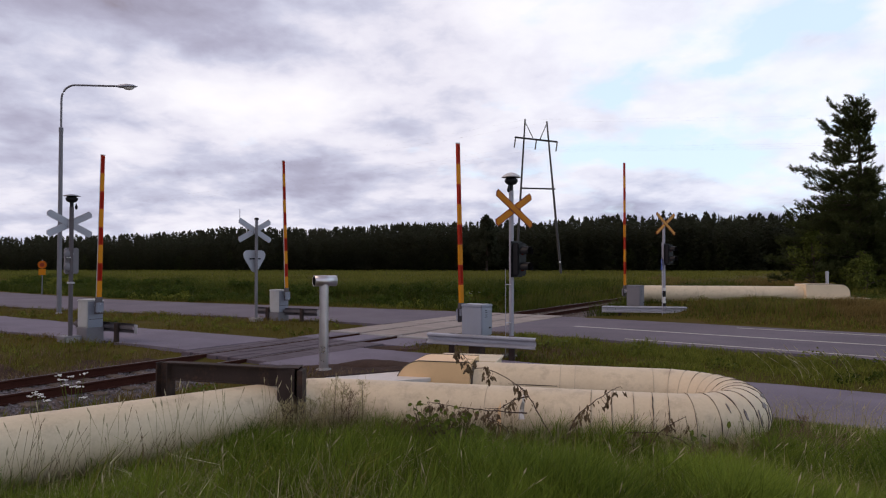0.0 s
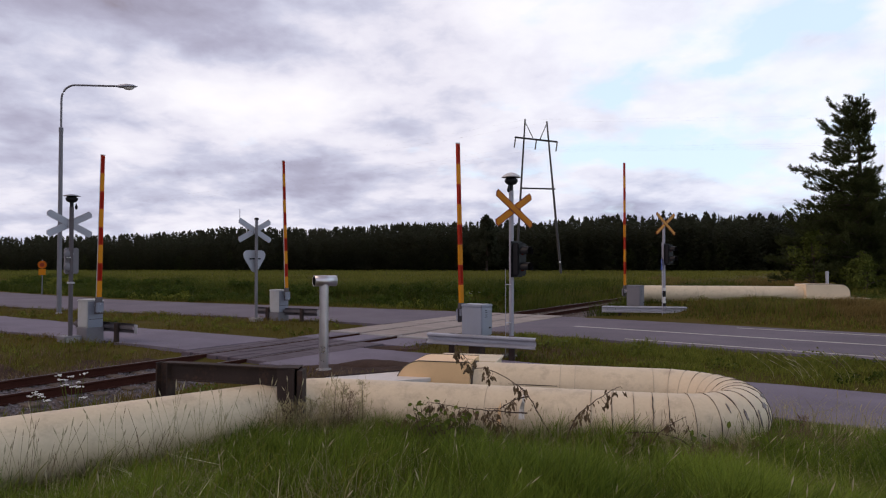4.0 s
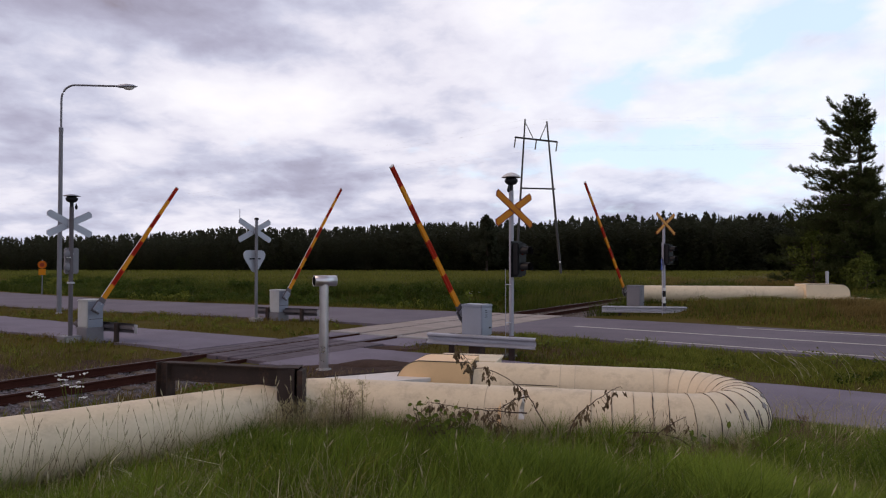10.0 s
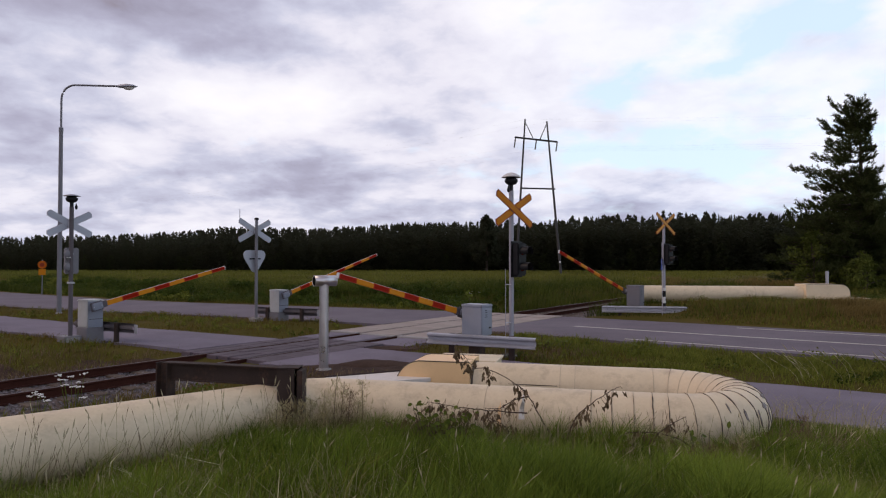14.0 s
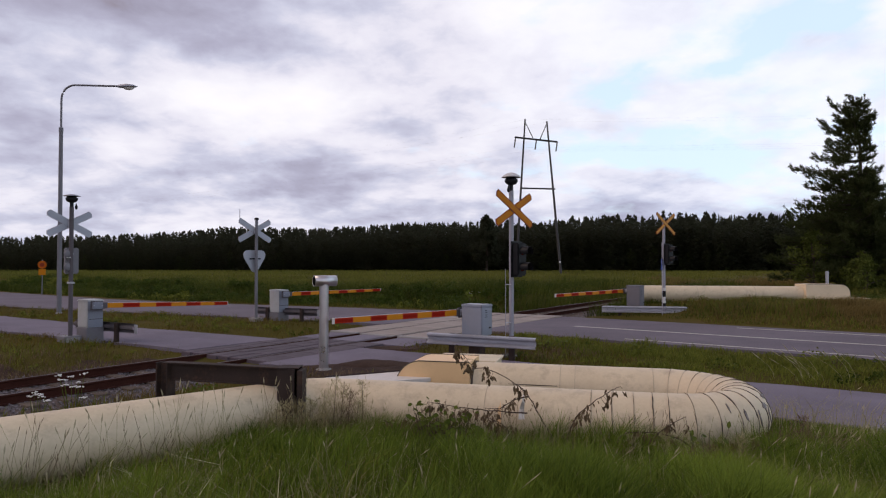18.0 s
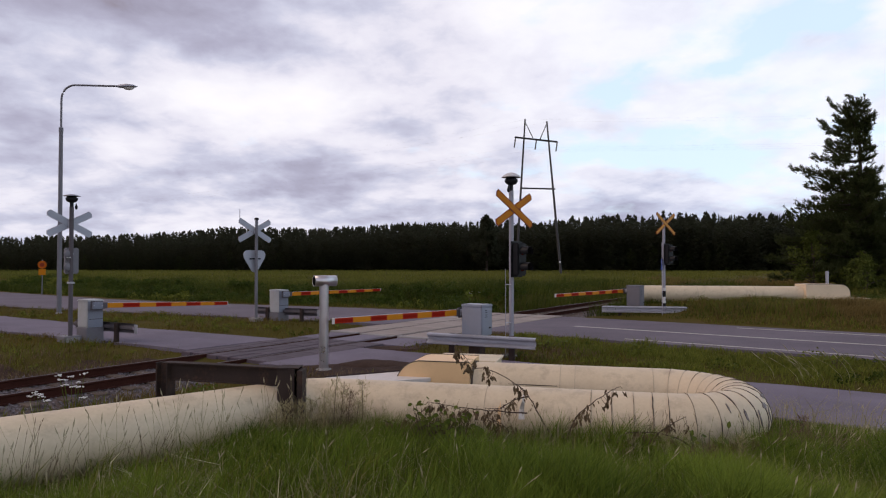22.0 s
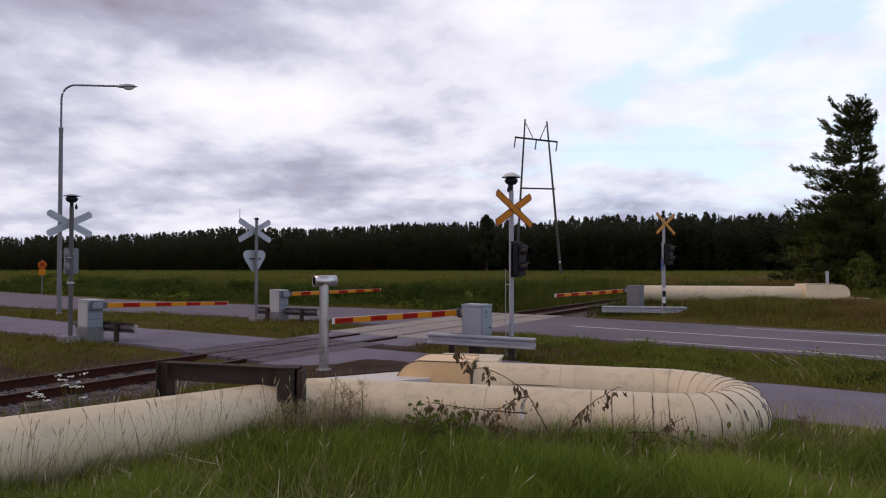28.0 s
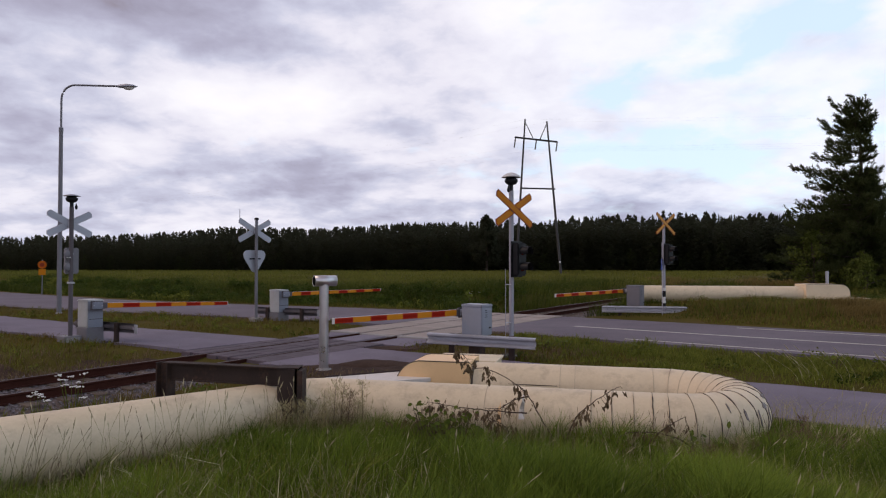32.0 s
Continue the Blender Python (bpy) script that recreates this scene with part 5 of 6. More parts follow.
def build_broadleaf(x, y, height, spread, seed, label, leaf=0.2, clumps=60, per=60, name="broadleaf_tree", category="tree", leaves=None):
    rnd = random.Random(seed)
    z0 = ground_height(x, y) - 0.1
    th = thing(name, pose(x, y, z0), label, category)
    bm = bmesh.new()
    sweep(bm, [(0, 0, 0), (0.1, 0, height * 0.4), (0, 0.1, height * 0.85)], [height * 0.022, height * 0.015, 0.03], 8)
    part("trunk", bm, M_BARK, th)
    verts, faces = [], []
    for i in range(clumps):
        f = rnd.uniform(0.18, 1.0)
        a = rnd.uniform(0, 2 * math.pi)
        rr = spread * math.sin(min(1, f * 1.05) * math.pi * 0.86 + 0.32) * rnd.uniform(0.2, 1.0)
        c = Vector((math.cos(a) * rr, math.sin(a) * rr, height * f * rnd.uniform(0.92, 1.0)))
        if i % 3 == 0:
            part("limb", sweep(bmesh.new(), [(0, 0, c.z * 0.6), c * 0.6 + Vector((0, 0, c.z * 0.25)), c], [0.05, 0.035, 0.012], 5), M_BARK, th)
        leaf_cloud(verts, faces, c, spread * rnd.uniform(0.18, 0.34), per, leaf, rnd)
    raw("crown", verts, faces, leaves or M_BROADLEAF, th, "uneven crown of green leaves")
    return th


def core(verts, faces, x, y, z, h, w, rnd, top):
    """The dense shaded middle of a far tree."""
    n = 6
    k = len(verts)
    a0 = rnd.uniform(0, 6)
    for f, r in ((0.0, 0.6), (0.4, 0.5), (0.68, 0.25)):
        for i in range(n):
            a = a0 + 2 * math.pi * i / n
            q = w * r * rnd.uniform(0.8, 1.1)
            verts.append((x + math.cos(a) * q, y + math.sin(a) * q, z + h * f))
    verts.append((x, y, z + h * top))
    for j in range(2):
        for i in range(n):
            faces.append((k + j * n + i, k + j * n + (i + 1) % n, k + (j + 1) * n + (i + 1) % n, k + (j + 1) * n + i))
    for i in range(n):
        faces.append((k + 2 * n + i, k + 2 * n + (i + 1) % n, k + 3 * n))


def spruce(verts, faces, x, y, z, h, w, rnd):
    """A far conifer: jagged tiers of drooping boughs round a stem."""
    tiers = 16
    for t in range(tiers):
        f = t / tiers
        r = w * (1.07 - f) ** 0.75 * rnd.uniform(0.8, 1.15)
        zz = z + h * (0.06 + 0.88 * f)
        n = 7
        a0 = rnd.uniform(0, 6)
        for i in range(n):
            a = a0 + 2 * math.pi * i / n + rnd.uniform(-0.25, 0.25)
            rr = r * rnd.uniform(0.65, 1.15)
            k = len(verts)
            da = 0.5
            verts += [(x + math.cos(a - da) * rr * 0.35, y + math.sin(a - da) * rr * 0.35, zz + h * 0.05), (x + math.cos(a) * rr, y + math.sin(a) * rr, zz - h * 0.035 * rnd.random()),
                      (x + math.cos(a + da) * rr * 0.35, y + math.sin(a + da) * rr * 0.35, zz + h * 0.05), (x, y, zz + h * 0.09)]
            faces += [(k, k + 1, k + 3), (k + 1, k + 2, k + 3)]
    core(verts, faces, x, y, z, h, w, rnd, 0.82)


# skyline of the forest: sideways and upward slope as seen from the origin at eye height
SKYLINE = [(-1.016, 0.0386), (-0.673, 0.0378), (-0.596, 0.0429), (-0.518, 0.0421), (-0.433, 0.0455), (-0.381, 0.0489), (-0.330, 0.0549), (-0.270, 0.0541), (-0.192, 0.0530), (-0.124, 0.0565), (-0.055, 0.0610), (0.005, 0.0640), (0.057, 0.0640), (0.117, 0.0620), (0.185, 0.0665), (0.245, 0.0725), (0.297, 0.0705), (0.357, 0.0765), (0.409, 0.0735), (0.460, 0.0725), (0.529, 0.0745), (0.786, 0.0755), (1.044, 0.0773)]


def far_pine(verts, faces, x, y, z, h, w, rnd):
    """A far pine: dense irregular rounded crown on a bare stem."""
    core(verts, faces, x, y, z, h, w, rnd, 0.8)
    for _ in range(190):
        f = rnd.uniform(0.02, 1.0)
        r = w * math.sin(math.pi * min(1, 0.22 + f * 0.77)) ** 0.7
        a = rnd.uniform(0, 6.28)
        q = r * rnd.random() ** 0.5
        c = Vector((x + math.cos(a) * q, y + math.sin(a) * q, z + h * f * rnd.uniform(0.93, 0.985)))
        s = h * rnd.uniform(0.02, 0.045)
        k = len(verts)
        b = rnd.uniform(0, 6.28)
        d = Vector((math.cos(b), math.sin(b), 0)) * s
        verts += [c - d, c + d, c + Vector((rnd.uniform(-0.6, 0.6) * s, rnd.uniform(-0.6, 0.6) * s, s * rnd.uniform(0.9, 1.8)))]
        faces.append((k, k + 1, k + 2))


def near_crown(verts, faces, x, y, z, h, w, rnd, round_top):
    """A tree of the forest's front: small sprays all the way down."""
    for _ in range(230):
        f = rnd.random() ** 0.85
        r = w * ((1 - f) ** 0.55 if not round_top else math.sin(math.pi * min(1, 0.3 + f * 0.7)) ** 0.6) * (0.85 + 0.3 * math.sin(f * 40 + x))
        a = rnd.uniform(0, 6.28)
        q = r * rnd.random() ** 0.4
        c = Vector((x + math.cos(a) * q, y + math.sin(a) * q, z + h * 0.98 * f))
        s = h * rnd.uniform(0.025, 0.05)
        d = Vector((math.cos(a), math.sin(a), rnd.uniform(-0.5, 0.3))) * s
        e = Vector((-math.sin(a), math.cos(a), rnd.uniform(-0.4, 0.4))) * s * rnd.uniform(0.5, 0.9)
        k = len(verts)
        verts += [c - e, c + e, c + d + Vector((0, 0, rnd.uniform(-0.3, 0.8) * s))]
        faces.append((k, k + 1, k + 2))


def build_forest():
    rnd = random.Random(21)
    verts, faces = [], []
    lv, lf = [], []
    side_, rise_ = zip(*SKYLINE)
    for row in range(8):
        y0 = 153 + row * 3.6
        x = -140.0
        while x < 140:
            y = y0 + rnd.uniform(-1.8, 1.8)
            z = 0.0 + row * 0.15
            full = np.interp(x / y, side_, rise_) * y + 2.35 - z
            h = full * (rnd.uniform(0.70, 0.93) if row < 5 else rnd.uniform(0.96, 1.01) if -0.39 < x / y < -0.07 else rnd.uniform(0.93, 1.03) if x / y < 0.1 else rnd.uniform(0.9, 1.05))
            kind = rnd.random()
            if row < 1 and kind < 0.22:
                hh = h * rnd.uniform(0.3, 0.6)
                near_crown(lv, lf, x, y, z, hh, hh * 0.32, rnd, True)
            elif row < 4:
                near_crown(verts, faces, x, y, z, h, h * rnd.uniform(0.15, 0.24), rnd, kind > 0.6)
            elif kind < 0.42:
                far_pine(verts, faces, x, y, z, h, h * rnd.uniform(0.15, 0.22), rnd)
            else:
                spruce(verts, faces, x, y, z, h, h * rnd.uniform(0.14, 0.21), rnd)
            x += rnd.uniform(0.55, 1.45)
    ob = raw("forest", verts, faces, M_FOREST, label="distant dark conifer forest along the meadow's edge", kind="stuff")
    tagged(ob, category="forest")
    ob = raw("forest_edge", lv, lf, M_BROADLEAF, label="low leafy bushes and birches at the forest's edge", kind="stuff")
    tagged(ob, category="forest")
    # the forest floor rises behind
    verts = [(-600, 164, -0.2), (600, 164, -0.2), (600, 184, 5.5), (-600, 184, 3.3), (600, 600, 9), (-600, 600, 5)]
    ob = raw("forest_floor", verts, [(0, 1, 2, 3), (3, 2, 4, 5)], M_SOIL)
    tagged(ob, "dark forest floor rising behind the trees", "ground", kind="structure")


build_forest()
SWAYING = build_layered_pine(28.9, 45.5, 13.4, 8, "large dark pine tree with layered limbs beside the pipe")
build_pine(34.5, 47.5, 9.6, 5.2, 19, lean_left=0.2, label="dense dark pine tree behind the far pipe", needles=1.6)
build_pine(31.8, 49.5, 8.6, 4.4, 23, lean_left=0.2, label="dense dark pine tree behind the far pipe", needles=1.6)
build_broadleaf(25.3, 45.0, 4.2, 1.7, 31, "green shrub at the foot of the pine", 0.10, 40, 80, "shrub", "shrub", M_SHRUB)
build_broadleaf(27.0, 42.0, 2.4, 1.6, 33, "green shrub at the foot of the pine", 0.09, 34, 80, "shrub", "shrub", M_SHRUB)
build_broadleaf(31.0, 42.5, 3.4, 2.4, 34, "dark green shrub at the foot of the pine", 0.10, 40, 80, "shrub", "shrub", M_SHRUB)
build_broadleaf(9.75, 147, 13.1, 3.4, 35, "tall leafy tree standing out from the forest", 0.34, 64, 80, leaves=M_FOREST)

# ---------------------------------------------------------------- grass and weeds


def blades(points, heights, widths, rnd, lean=0.35, wind=(0.25, 0.05), bend=0.5):
    """Curved tapering blades as one array of triangles and quads."""
    verts, faces = [], []
    for (x, y, z), h, w in zip(points, heights, widths):
        a = rnd.uniform(0, 2 * math.pi)
        lx, ly = math.cos(a) * lean * h * rnd.random() + wind[0] * h * rnd.uniform(0.2, 1), math.sin(a) * lean * h * rnd.random() + wind[1] * h
        b = rnd.uniform(0, math.pi)
        sx, sy = math.cos(b) * w / 2, math.sin(b) * w / 2
        k = len(verts)
        verts += [(x - sx, y - sy, z), (x + sx, y + sy, z), (x + lx * bend * 0.6 - sx * 0.8, y + ly * bend * 0.6 - sy * 0.8, z + h * 0.6),
                  (x + lx * bend * 0.6 + sx * 0.8, y + ly * bend * 0.6 + sy * 0.8, z + h * 0.6), (x + lx, y + ly, z + h * rnd.uniform(0.88, 1.0))]
        faces += [(k, k + 1, k + 3, k + 2), (k + 2, k + 3, k + 4)]
    return verts, faces


def on_hard_ground(x, y, margin=0.0):
    v, u = vu(x, y)
    if ROAD_NEAR + road_shift(v) - margin < u < ROAD_FAR + road_shift(v) + margin:
        return True
    if path_near(v) + path_shift(v) - margin < u < path_far(v) + path_shift(v) + margin:
        return True
    tv = v - track_v(u)
    return -2.3 - margin < tv < 2.0 + margin


def near_pipe(x, y):
    p = Vector((x, y, PIPE_Z))
    for a, d, l0, l1 in ((CORNER, LEFT_DIR, -7.5, 0), (FRONT0, E1, -0.3, 5.8), (FRONT0 + E2 * 1.96, E1, 0.6, 5.8)):
        q = p - a
        t = q.dot(d)
        if l0 < t < l1 and (q - d * t).length < 0.36:
            return True
    q = p - (FRONT0 + E1 * 4.8 + E2 * 0.98)
    return abs(q.length - 0.98) < 0.38 and q.dot(E1) > 0


def scatter(count, x0, x1, y0, y1, rnd, keep):
    pts = []
    for _ in range(count):
        x, y = rnd.uniform(x0, x1), rnd.uniform(y0, y1)
        if keep(x, y):
            pts.append((x, y, ground_height(x, y) - 0.02))
    return pts


def patch(x, y, s):
    return noise.noise(Vector((x * s, y * s, 7.7)))


def behind_front_pipe(x, y):
    if x > 4.5:
        return False
    if (Vector((x, y, PIPE_Z)) - FRONT0).dot(E2) > 0 and x > -1.9:
        return True
    return (Vector((x, y, 0)) - CORNER).cross(LEFT_DIR).z < 0 and x <= -1.9


def build_grass():
    rnd = random.Random(77)

    # long grass in front of the pipe
    def keep(x, y):
        return not near_pipe(x, y) and not behind_front_pipe(x, y) and not on_hard_ground(x, y)

    pts = scatter(125000, -9, 10, 2.2, 9.6, rnd, keep) + scatter(75000, -9, 10, -7, 2.2, rnd, lambda x, y: keep(x, y) and rnd.random() < 0.35 + 0.65 * smooth(-7, 2.2, y))
    pts += scatter(36000, 4.5, 11, 4, 11.5, rnd, keep) + scatter(26000, 0.3, 5.5, 2.4, 6.2, rnd, keep) + scatter(24000, 2.0, 6.5, 3.0, 7.5, rnd, keep)
    hs = [(0.28 + 0.18 * patch(x, y, 0.7) + 0.16 * patch(x + 9, y, 1.9) + rnd.uniform(0, 0.18)) * (1.0 + 0.35 * smooth(-2.5, 1, x)) * (0.75 + 0.25 * smooth(2.5, 5, y)) * (1 + 0.6 * smooth(4.4, 5.8, x)) * (1 - 0.85 * smooth(PATH_NEAR - 3.0, PATH_NEAR - 0.9, vu(x, y)[1])) for x, y, z in pts]
    ws = [rnd.uniform(0.006, 0.014) for _ in pts]
    v, f = blades(pts, hs, ws, rnd, 0.68, (0.18, -0.02), 0.45)
    dry = [q for q in pts if rnd.random() < 0.06 + 0.16 * max(0, patch(q[0], q[1], 1.1)) + 0.12 * smooth(0.5, -3.5, q[0])]
    dv, df = blades(dry, [rnd.uniform(0.32, 0.6) * (0.8 if x < -1.5 else 1.0) for x, y, z in dry], [rnd.uniform(0.003, 0.009) for _ in dry], rnd, 1.2, (0.2, -0.02))
    broad = [q for q in pts if rnd.random() < 0.018]
    cells = {}
    for q in broad:
        cells.setdefault((round(q[0] / 0.8), round(q[1] / 0.8)), []).append(q)
    for n, (cell, group) in enumerate(sorted(cells.items())):
        o = Vector((cell[0] * 0.8, cell[1] * 0.8, 0))
        o.z = ground_height(o.x, o.y)
        wv, wf = blades([Vector(q) - o for q in group], [rnd.uniform(0.40, 0.66) * (1 - 0.8 * smooth(PATH_NEAR - 3.0, PATH_NEAR - 0.9, vu(x, y)[1])) for x, y, z in group],
                        [rnd.uniform(0.010, 0.020) for _ in group], rnd, 0.9, (0.3, -0.02), 0.35)
        ob = raw("grass_clump", wv, wf, M_LUSH, label="broad bright blades standing over the long grass", kind="stuff")
        tagged(ob, category="grass")
        ob.location = o
        if o.y > 2 and abs(o.x) < 0.8 * o.y:
            TUFTS.append((ob, 200 + n))
    few = [q for q in pts if q[1] > 2.5 and rnd.random() < 0.0018]
    bv, bf = blades(few, [rnd.uniform(0.30, 0.5) * (1 - 0.5 * smooth(PATH_NEAR - 3.0, PATH_NEAR - 0.9, vu(x, y)[1])) for x, y, z in few], [rnd.uniform(0.010, 0.018) for _ in few], rnd, 2.0, (-0.2, -0.02), 0.2)
    tagged(raw("bleached_grass", bv, bf, M_BLEACHED, label="a few bleached bent blades in the long grass", kind="stuff"), category="grass")
    # brown undergrowth at the pipe's foot and round the bend
    foot = [(rnd.uniform(-1.7, 0.4), 0.0) for _ in range(1500)]
    foot = [(x, (FRONT0 + E1 * ((x - FRONT0.x) / E1.x)).y - rnd.uniform(0.42, 0.85)) for x, _ in foot]
    foot += [(4.15 + rnd.gauss(0, 0.5), 7.55 + rnd.gauss(0, 0.35)) for _ in range(1500)]
    foot = [(x, y, ground_height(x, y) - 0.02) for x, y in foot if not near_pipe(x, y)]
    bv, bf = blades(foot, [rnd.uniform(0.22, 0.46) for _ in foot], [rnd.uniform(0.007, 0.016) for _ in foot], rnd, 1.2, (0.1, -0.02))
    tagged(raw("brown_undergrowth", bv, bf, M_DRY, label="brown withered undergrowth at the pipe's foot", kind="stuff"), category="grass")
    tagged(raw("dry_grass", dv, df, M_STRAW, label="pale dry blades among the long grass", kind="stuff"), category="grass")
    tagged(raw("long_grass", v, f, M_GRASS, label="long green grass leaning in the wind before the pipe", kind="stuff"), category="grass")

    # shorter grass and weeds of the verges between pipe, path and road
    def keep2(x, y):
        return (abs(x) < y * 0.85 + 3 or rnd.random() < 0.6) and not near_pipe(x, y) and (behind_front_pipe(x, y) or x < -2) and vu(x, y)[1] < ROAD_FAR + 2.5 and not on_hard_ground(x, y, 0.1 + 0.35 * patch(x, y, 0.9))

    pts = scatter(200000, -34, 26, 6, 40, rnd, keep2)
    pts = [q for q in pts if not -3.9 < vu(q[0], q[1])[0] - track_v(vu(q[0], q[1])[1]) < 0 or rnd.random() < 0.5]
    hs = [max(0.04, 0.13 + 0.13 * patch(x, y, 0.5) + 0.06 * patch(x, y, 1.7) + rnd.uniform(-0.05, 0.09)) for x, y, z in pts]
    ws = [rnd.uniform(0.006, 0.016) for _ in pts]
    v, f = blades(pts, hs, ws, rnd, 1.1, (0.12, 0))
    tagged(raw("verge_grass", v, f, M_VERGE, label="rough yellow-green verge grass beside the road", kind="stuff"), category="grass")

    # greener clumps among it
    lush = [(x, y, z) for x, y, z in pts if patch(x + 40, y, 0.55) + 0.5 * patch(x, y + 30, 1.6) > 0.14 and rnd.random() < 0.6]
    v, f = blades(lush, [rnd.uniform(0.10, 0.30) for _ in lush], [rnd.uniform(0.008, 0.022) for _ in lush], rnd, 1.0, (0.12, 0))
    tagged(raw("verge_clumps", v, f, M_LUSH, label="greener clumps in the verge grass", kind="stuff"), category="grass")

    # withered grass over the bare places
    pts = []
    for cx, cy, rx, ry, cnt in ((-1.6, 13.0, 2.2, 1.1, 900), (-8.3, 16.6, 2.0, 1.5, 1500), (-10.6, 15.2, 1.9, 1.1, 1100), (14.6, 27.4, 2.4, 1.1, 2600), (2.0, 16.6, 2.0, 0.8, 900)):
        pts += [q for q in scatter(cnt, cx - rx, cx + rx, cy - ry, cy + ry, rnd, lambda x, y: not on_hard_ground(x, y)) if math.hypot((q[0] - cx) / rx, (q[1] - cy) / ry) < 1]
    v, f = blades(pts, [rnd.uniform(0.06, 0.28) for _ in pts], [rnd.uniform(0.008, 0.02) for _ in pts], rnd, 1.1, (0.12, 0))
    tagged(raw("withered_grass", v, f, M_DRY, label="withered brown grass on bare earth", kind="stuff"), category="grass")

    # lush weeds on the bank behind the road
    def keep3(x, y):
        v, u = vu(x, y)
        w = u - road_shift(v) - ROAD_FAR
        reach = 14 + 16 * smooth(-30, -22, v)
        return (abs(x) < y * 0.85 + 3 or rnd.random() < 0.6) and 1.2 + 0.8 * patch(x, y, 0.5) < w < reach and abs(v - track_v(u)) > 2.4 and rnd.random() < 1.15 - w / (reach + 2)

    pts = scatter(260000, -45, 36, 26, 76, rnd, keep3)
    hs = [max(0.1, 0.66 + 0.6 * patch(x, y, 0.2) + 0.25 * patch(x, y, 0.7) + rnd.uniform(-0.1, 0.15)) * (0.42 if vu(x, y)[0] > -11 else 1.0) for x, y, z in pts]
    ws = [rnd.uniform(0.012, 0.035) for _ in pts]
    v, f = blades(pts, hs, ws, rnd, 1.1, (0.1, 0))
    tagged(raw("bank_weeds", v, f, M_BANK, label="lush dark weeds on the bank behind the road", kind="stuff"), category="grass")

    # taller weeds between path and road, and on the slope before the far pipe
    def keep4(x, y):
        v, u = vu(x, y)
        return path_far(v) + path_shift(v) + 0.25 + 0.3 * patch(x, y, 0.8) < u < ROAD_NEAR + road_shift(v) - 0.75 - 0.35 * patch(x, y, 0.6) and v - track_v(u) > 4.2 and rnd.random() < 0.45 + 0.9 * patch(x, y, 0.75)

    pts = scatter(150000, 1.5, 16, 8, 22, rnd, keep4)
    hs = [max(0.05, 0.13 + 0.20 * patch(x, y, 0.6) + 0.14 * patch(x, y, 1.9) + rnd.uniform(-0.06, 0.1)) for x, y, z in pts]
    v, f = blades(pts, hs, [rnd.uniform(0.010, 0.028) for _ in pts], rnd, 1.0, (0.1, 0))
    tagged(raw("verge_weeds", v, f, M_LUSH, label="lush green weeds between the path and the road", kind="stuff"), category="weeds")

    def keep5(x, y):
        v, u = vu(x, y)
        return u - road_shift(v) - ROAD_FAR > 0.7 + 0.4 * patch(x, y, 0.7) and x > 10.2 + 0.6 * patch(x, y, 0.6)

    pts = scatter(42000, 9.6, 24, 18, 29.6, rnd, keep5)
    tall = [(0.10 + 0.36 * smooth(0.5, 4.0, vu(x, y)[1] - road_shift(vu(x, y)[0]) - ROAD_FAR) * (0.45 + 0.55 * smooth(10, 13, x)) * (1 - 0.6 * smooth(15.2, 16.2, x) * smooth(27.6, 28.6, y))) * (0.80 + 0.65 * patch(x, y, 0.9) + 0.35 * patch(x, y, 2.3)) + rnd.uniform(-0.06, 0.10)
            for x, y, z in pts]
    green = [i for i, (x, y, z) in enumerate(pts) if not 15.2 + patch(x, y, 0.8) < x < 17.6 + patch(x, y, 0.7) and rnd.random() < 0.52]
    brown = sorted(set(range(len(pts))) - set(green))
    for name, ids, mat, lab in (("slope_weeds", green, M_LUSH, "tall green weeds before the far pipe"), ("withered_weeds", brown, M_RUSSET, "tall russet weeds before the far pipe")):
        v, f = blades([pts[i] for i in ids], [max(0.06, tall[i]) for i in ids], [rnd.uniform(0.016, 0.04) for _ in ids], rnd, 0.7, (0.1, 0))
        tagged(raw(name, v, f, mat, label=lab, kind="stuff"), category="weeds")

    # bushy clumps on the bank and, lower, on the verges
    lv, lf, gv, gf = [], [], [], []
    for _ in range(150):
        vv = rnd.uniform(-75, -18)
        w = rnd.uniform(1.8, 8.0)
        q = at(vv, ROAD_FAR + road_shift(vv) + w)
        if abs(vv - track_v(ROAD_FAR + w)) < 3.2 or (vv > -12 and w > 5):
            continue
        r = rnd.uniform(0.4, 1.0)
        dark = patch(q.x, q.y, 0.12) > -0.05
        for _ in range(5):
            leaf_cloud(lv if dark else gv, lf if dark else gf, Vector((q.x + rnd.gauss(0, r * 0.8), q.y + rnd.gauss(0, 0.6), ground_height(q.x, q.y) + rnd.uniform(0.2, 0.62))), r * rnd.uniform(0.3, 0.5), 70, 0.09, rnd)
    for _ in range(110):
        vv = rnd.uniform(-34, 9)
        lo, hi = path_far(vv) + path_shift(vv) + 0.5, ROAD_NEAR + road_shift(vv) - 0.6
        uu = rnd.uniform(lo, hi) if rnd.random() < 0.75 else path_near(vv) + path_shift(vv) - rnd.uniform(0.5, 4.0)
        q = at(vv, uu)
        if on_hard_ground(q.x, q.y, 0.4) or near_pipe(q.x, q.y) or (q.x > -4 and q.y < 11.5):
            continue
        dark = rnd.random() < 0.2
        r = rnd.uniform(0.12, 0.30)
        for _ in range(3):
            leaf_cloud(lv if dark else gv, lf if dark else gf, Vector((q.x + rnd.gauss(0, r), q.y + rnd.gauss(0, r), ground_height(q.x, q.y) + rnd.uniform(0.02, 0.08))), r * rnd.uniform(0.35, 0.6), 45, 0.035, rnd)
    tagged(raw("bank_bushes", lv, lf, M_BUSH, label="dark leafy clumps of weeds on bank and verges", kind="stuff"), category="weeds")
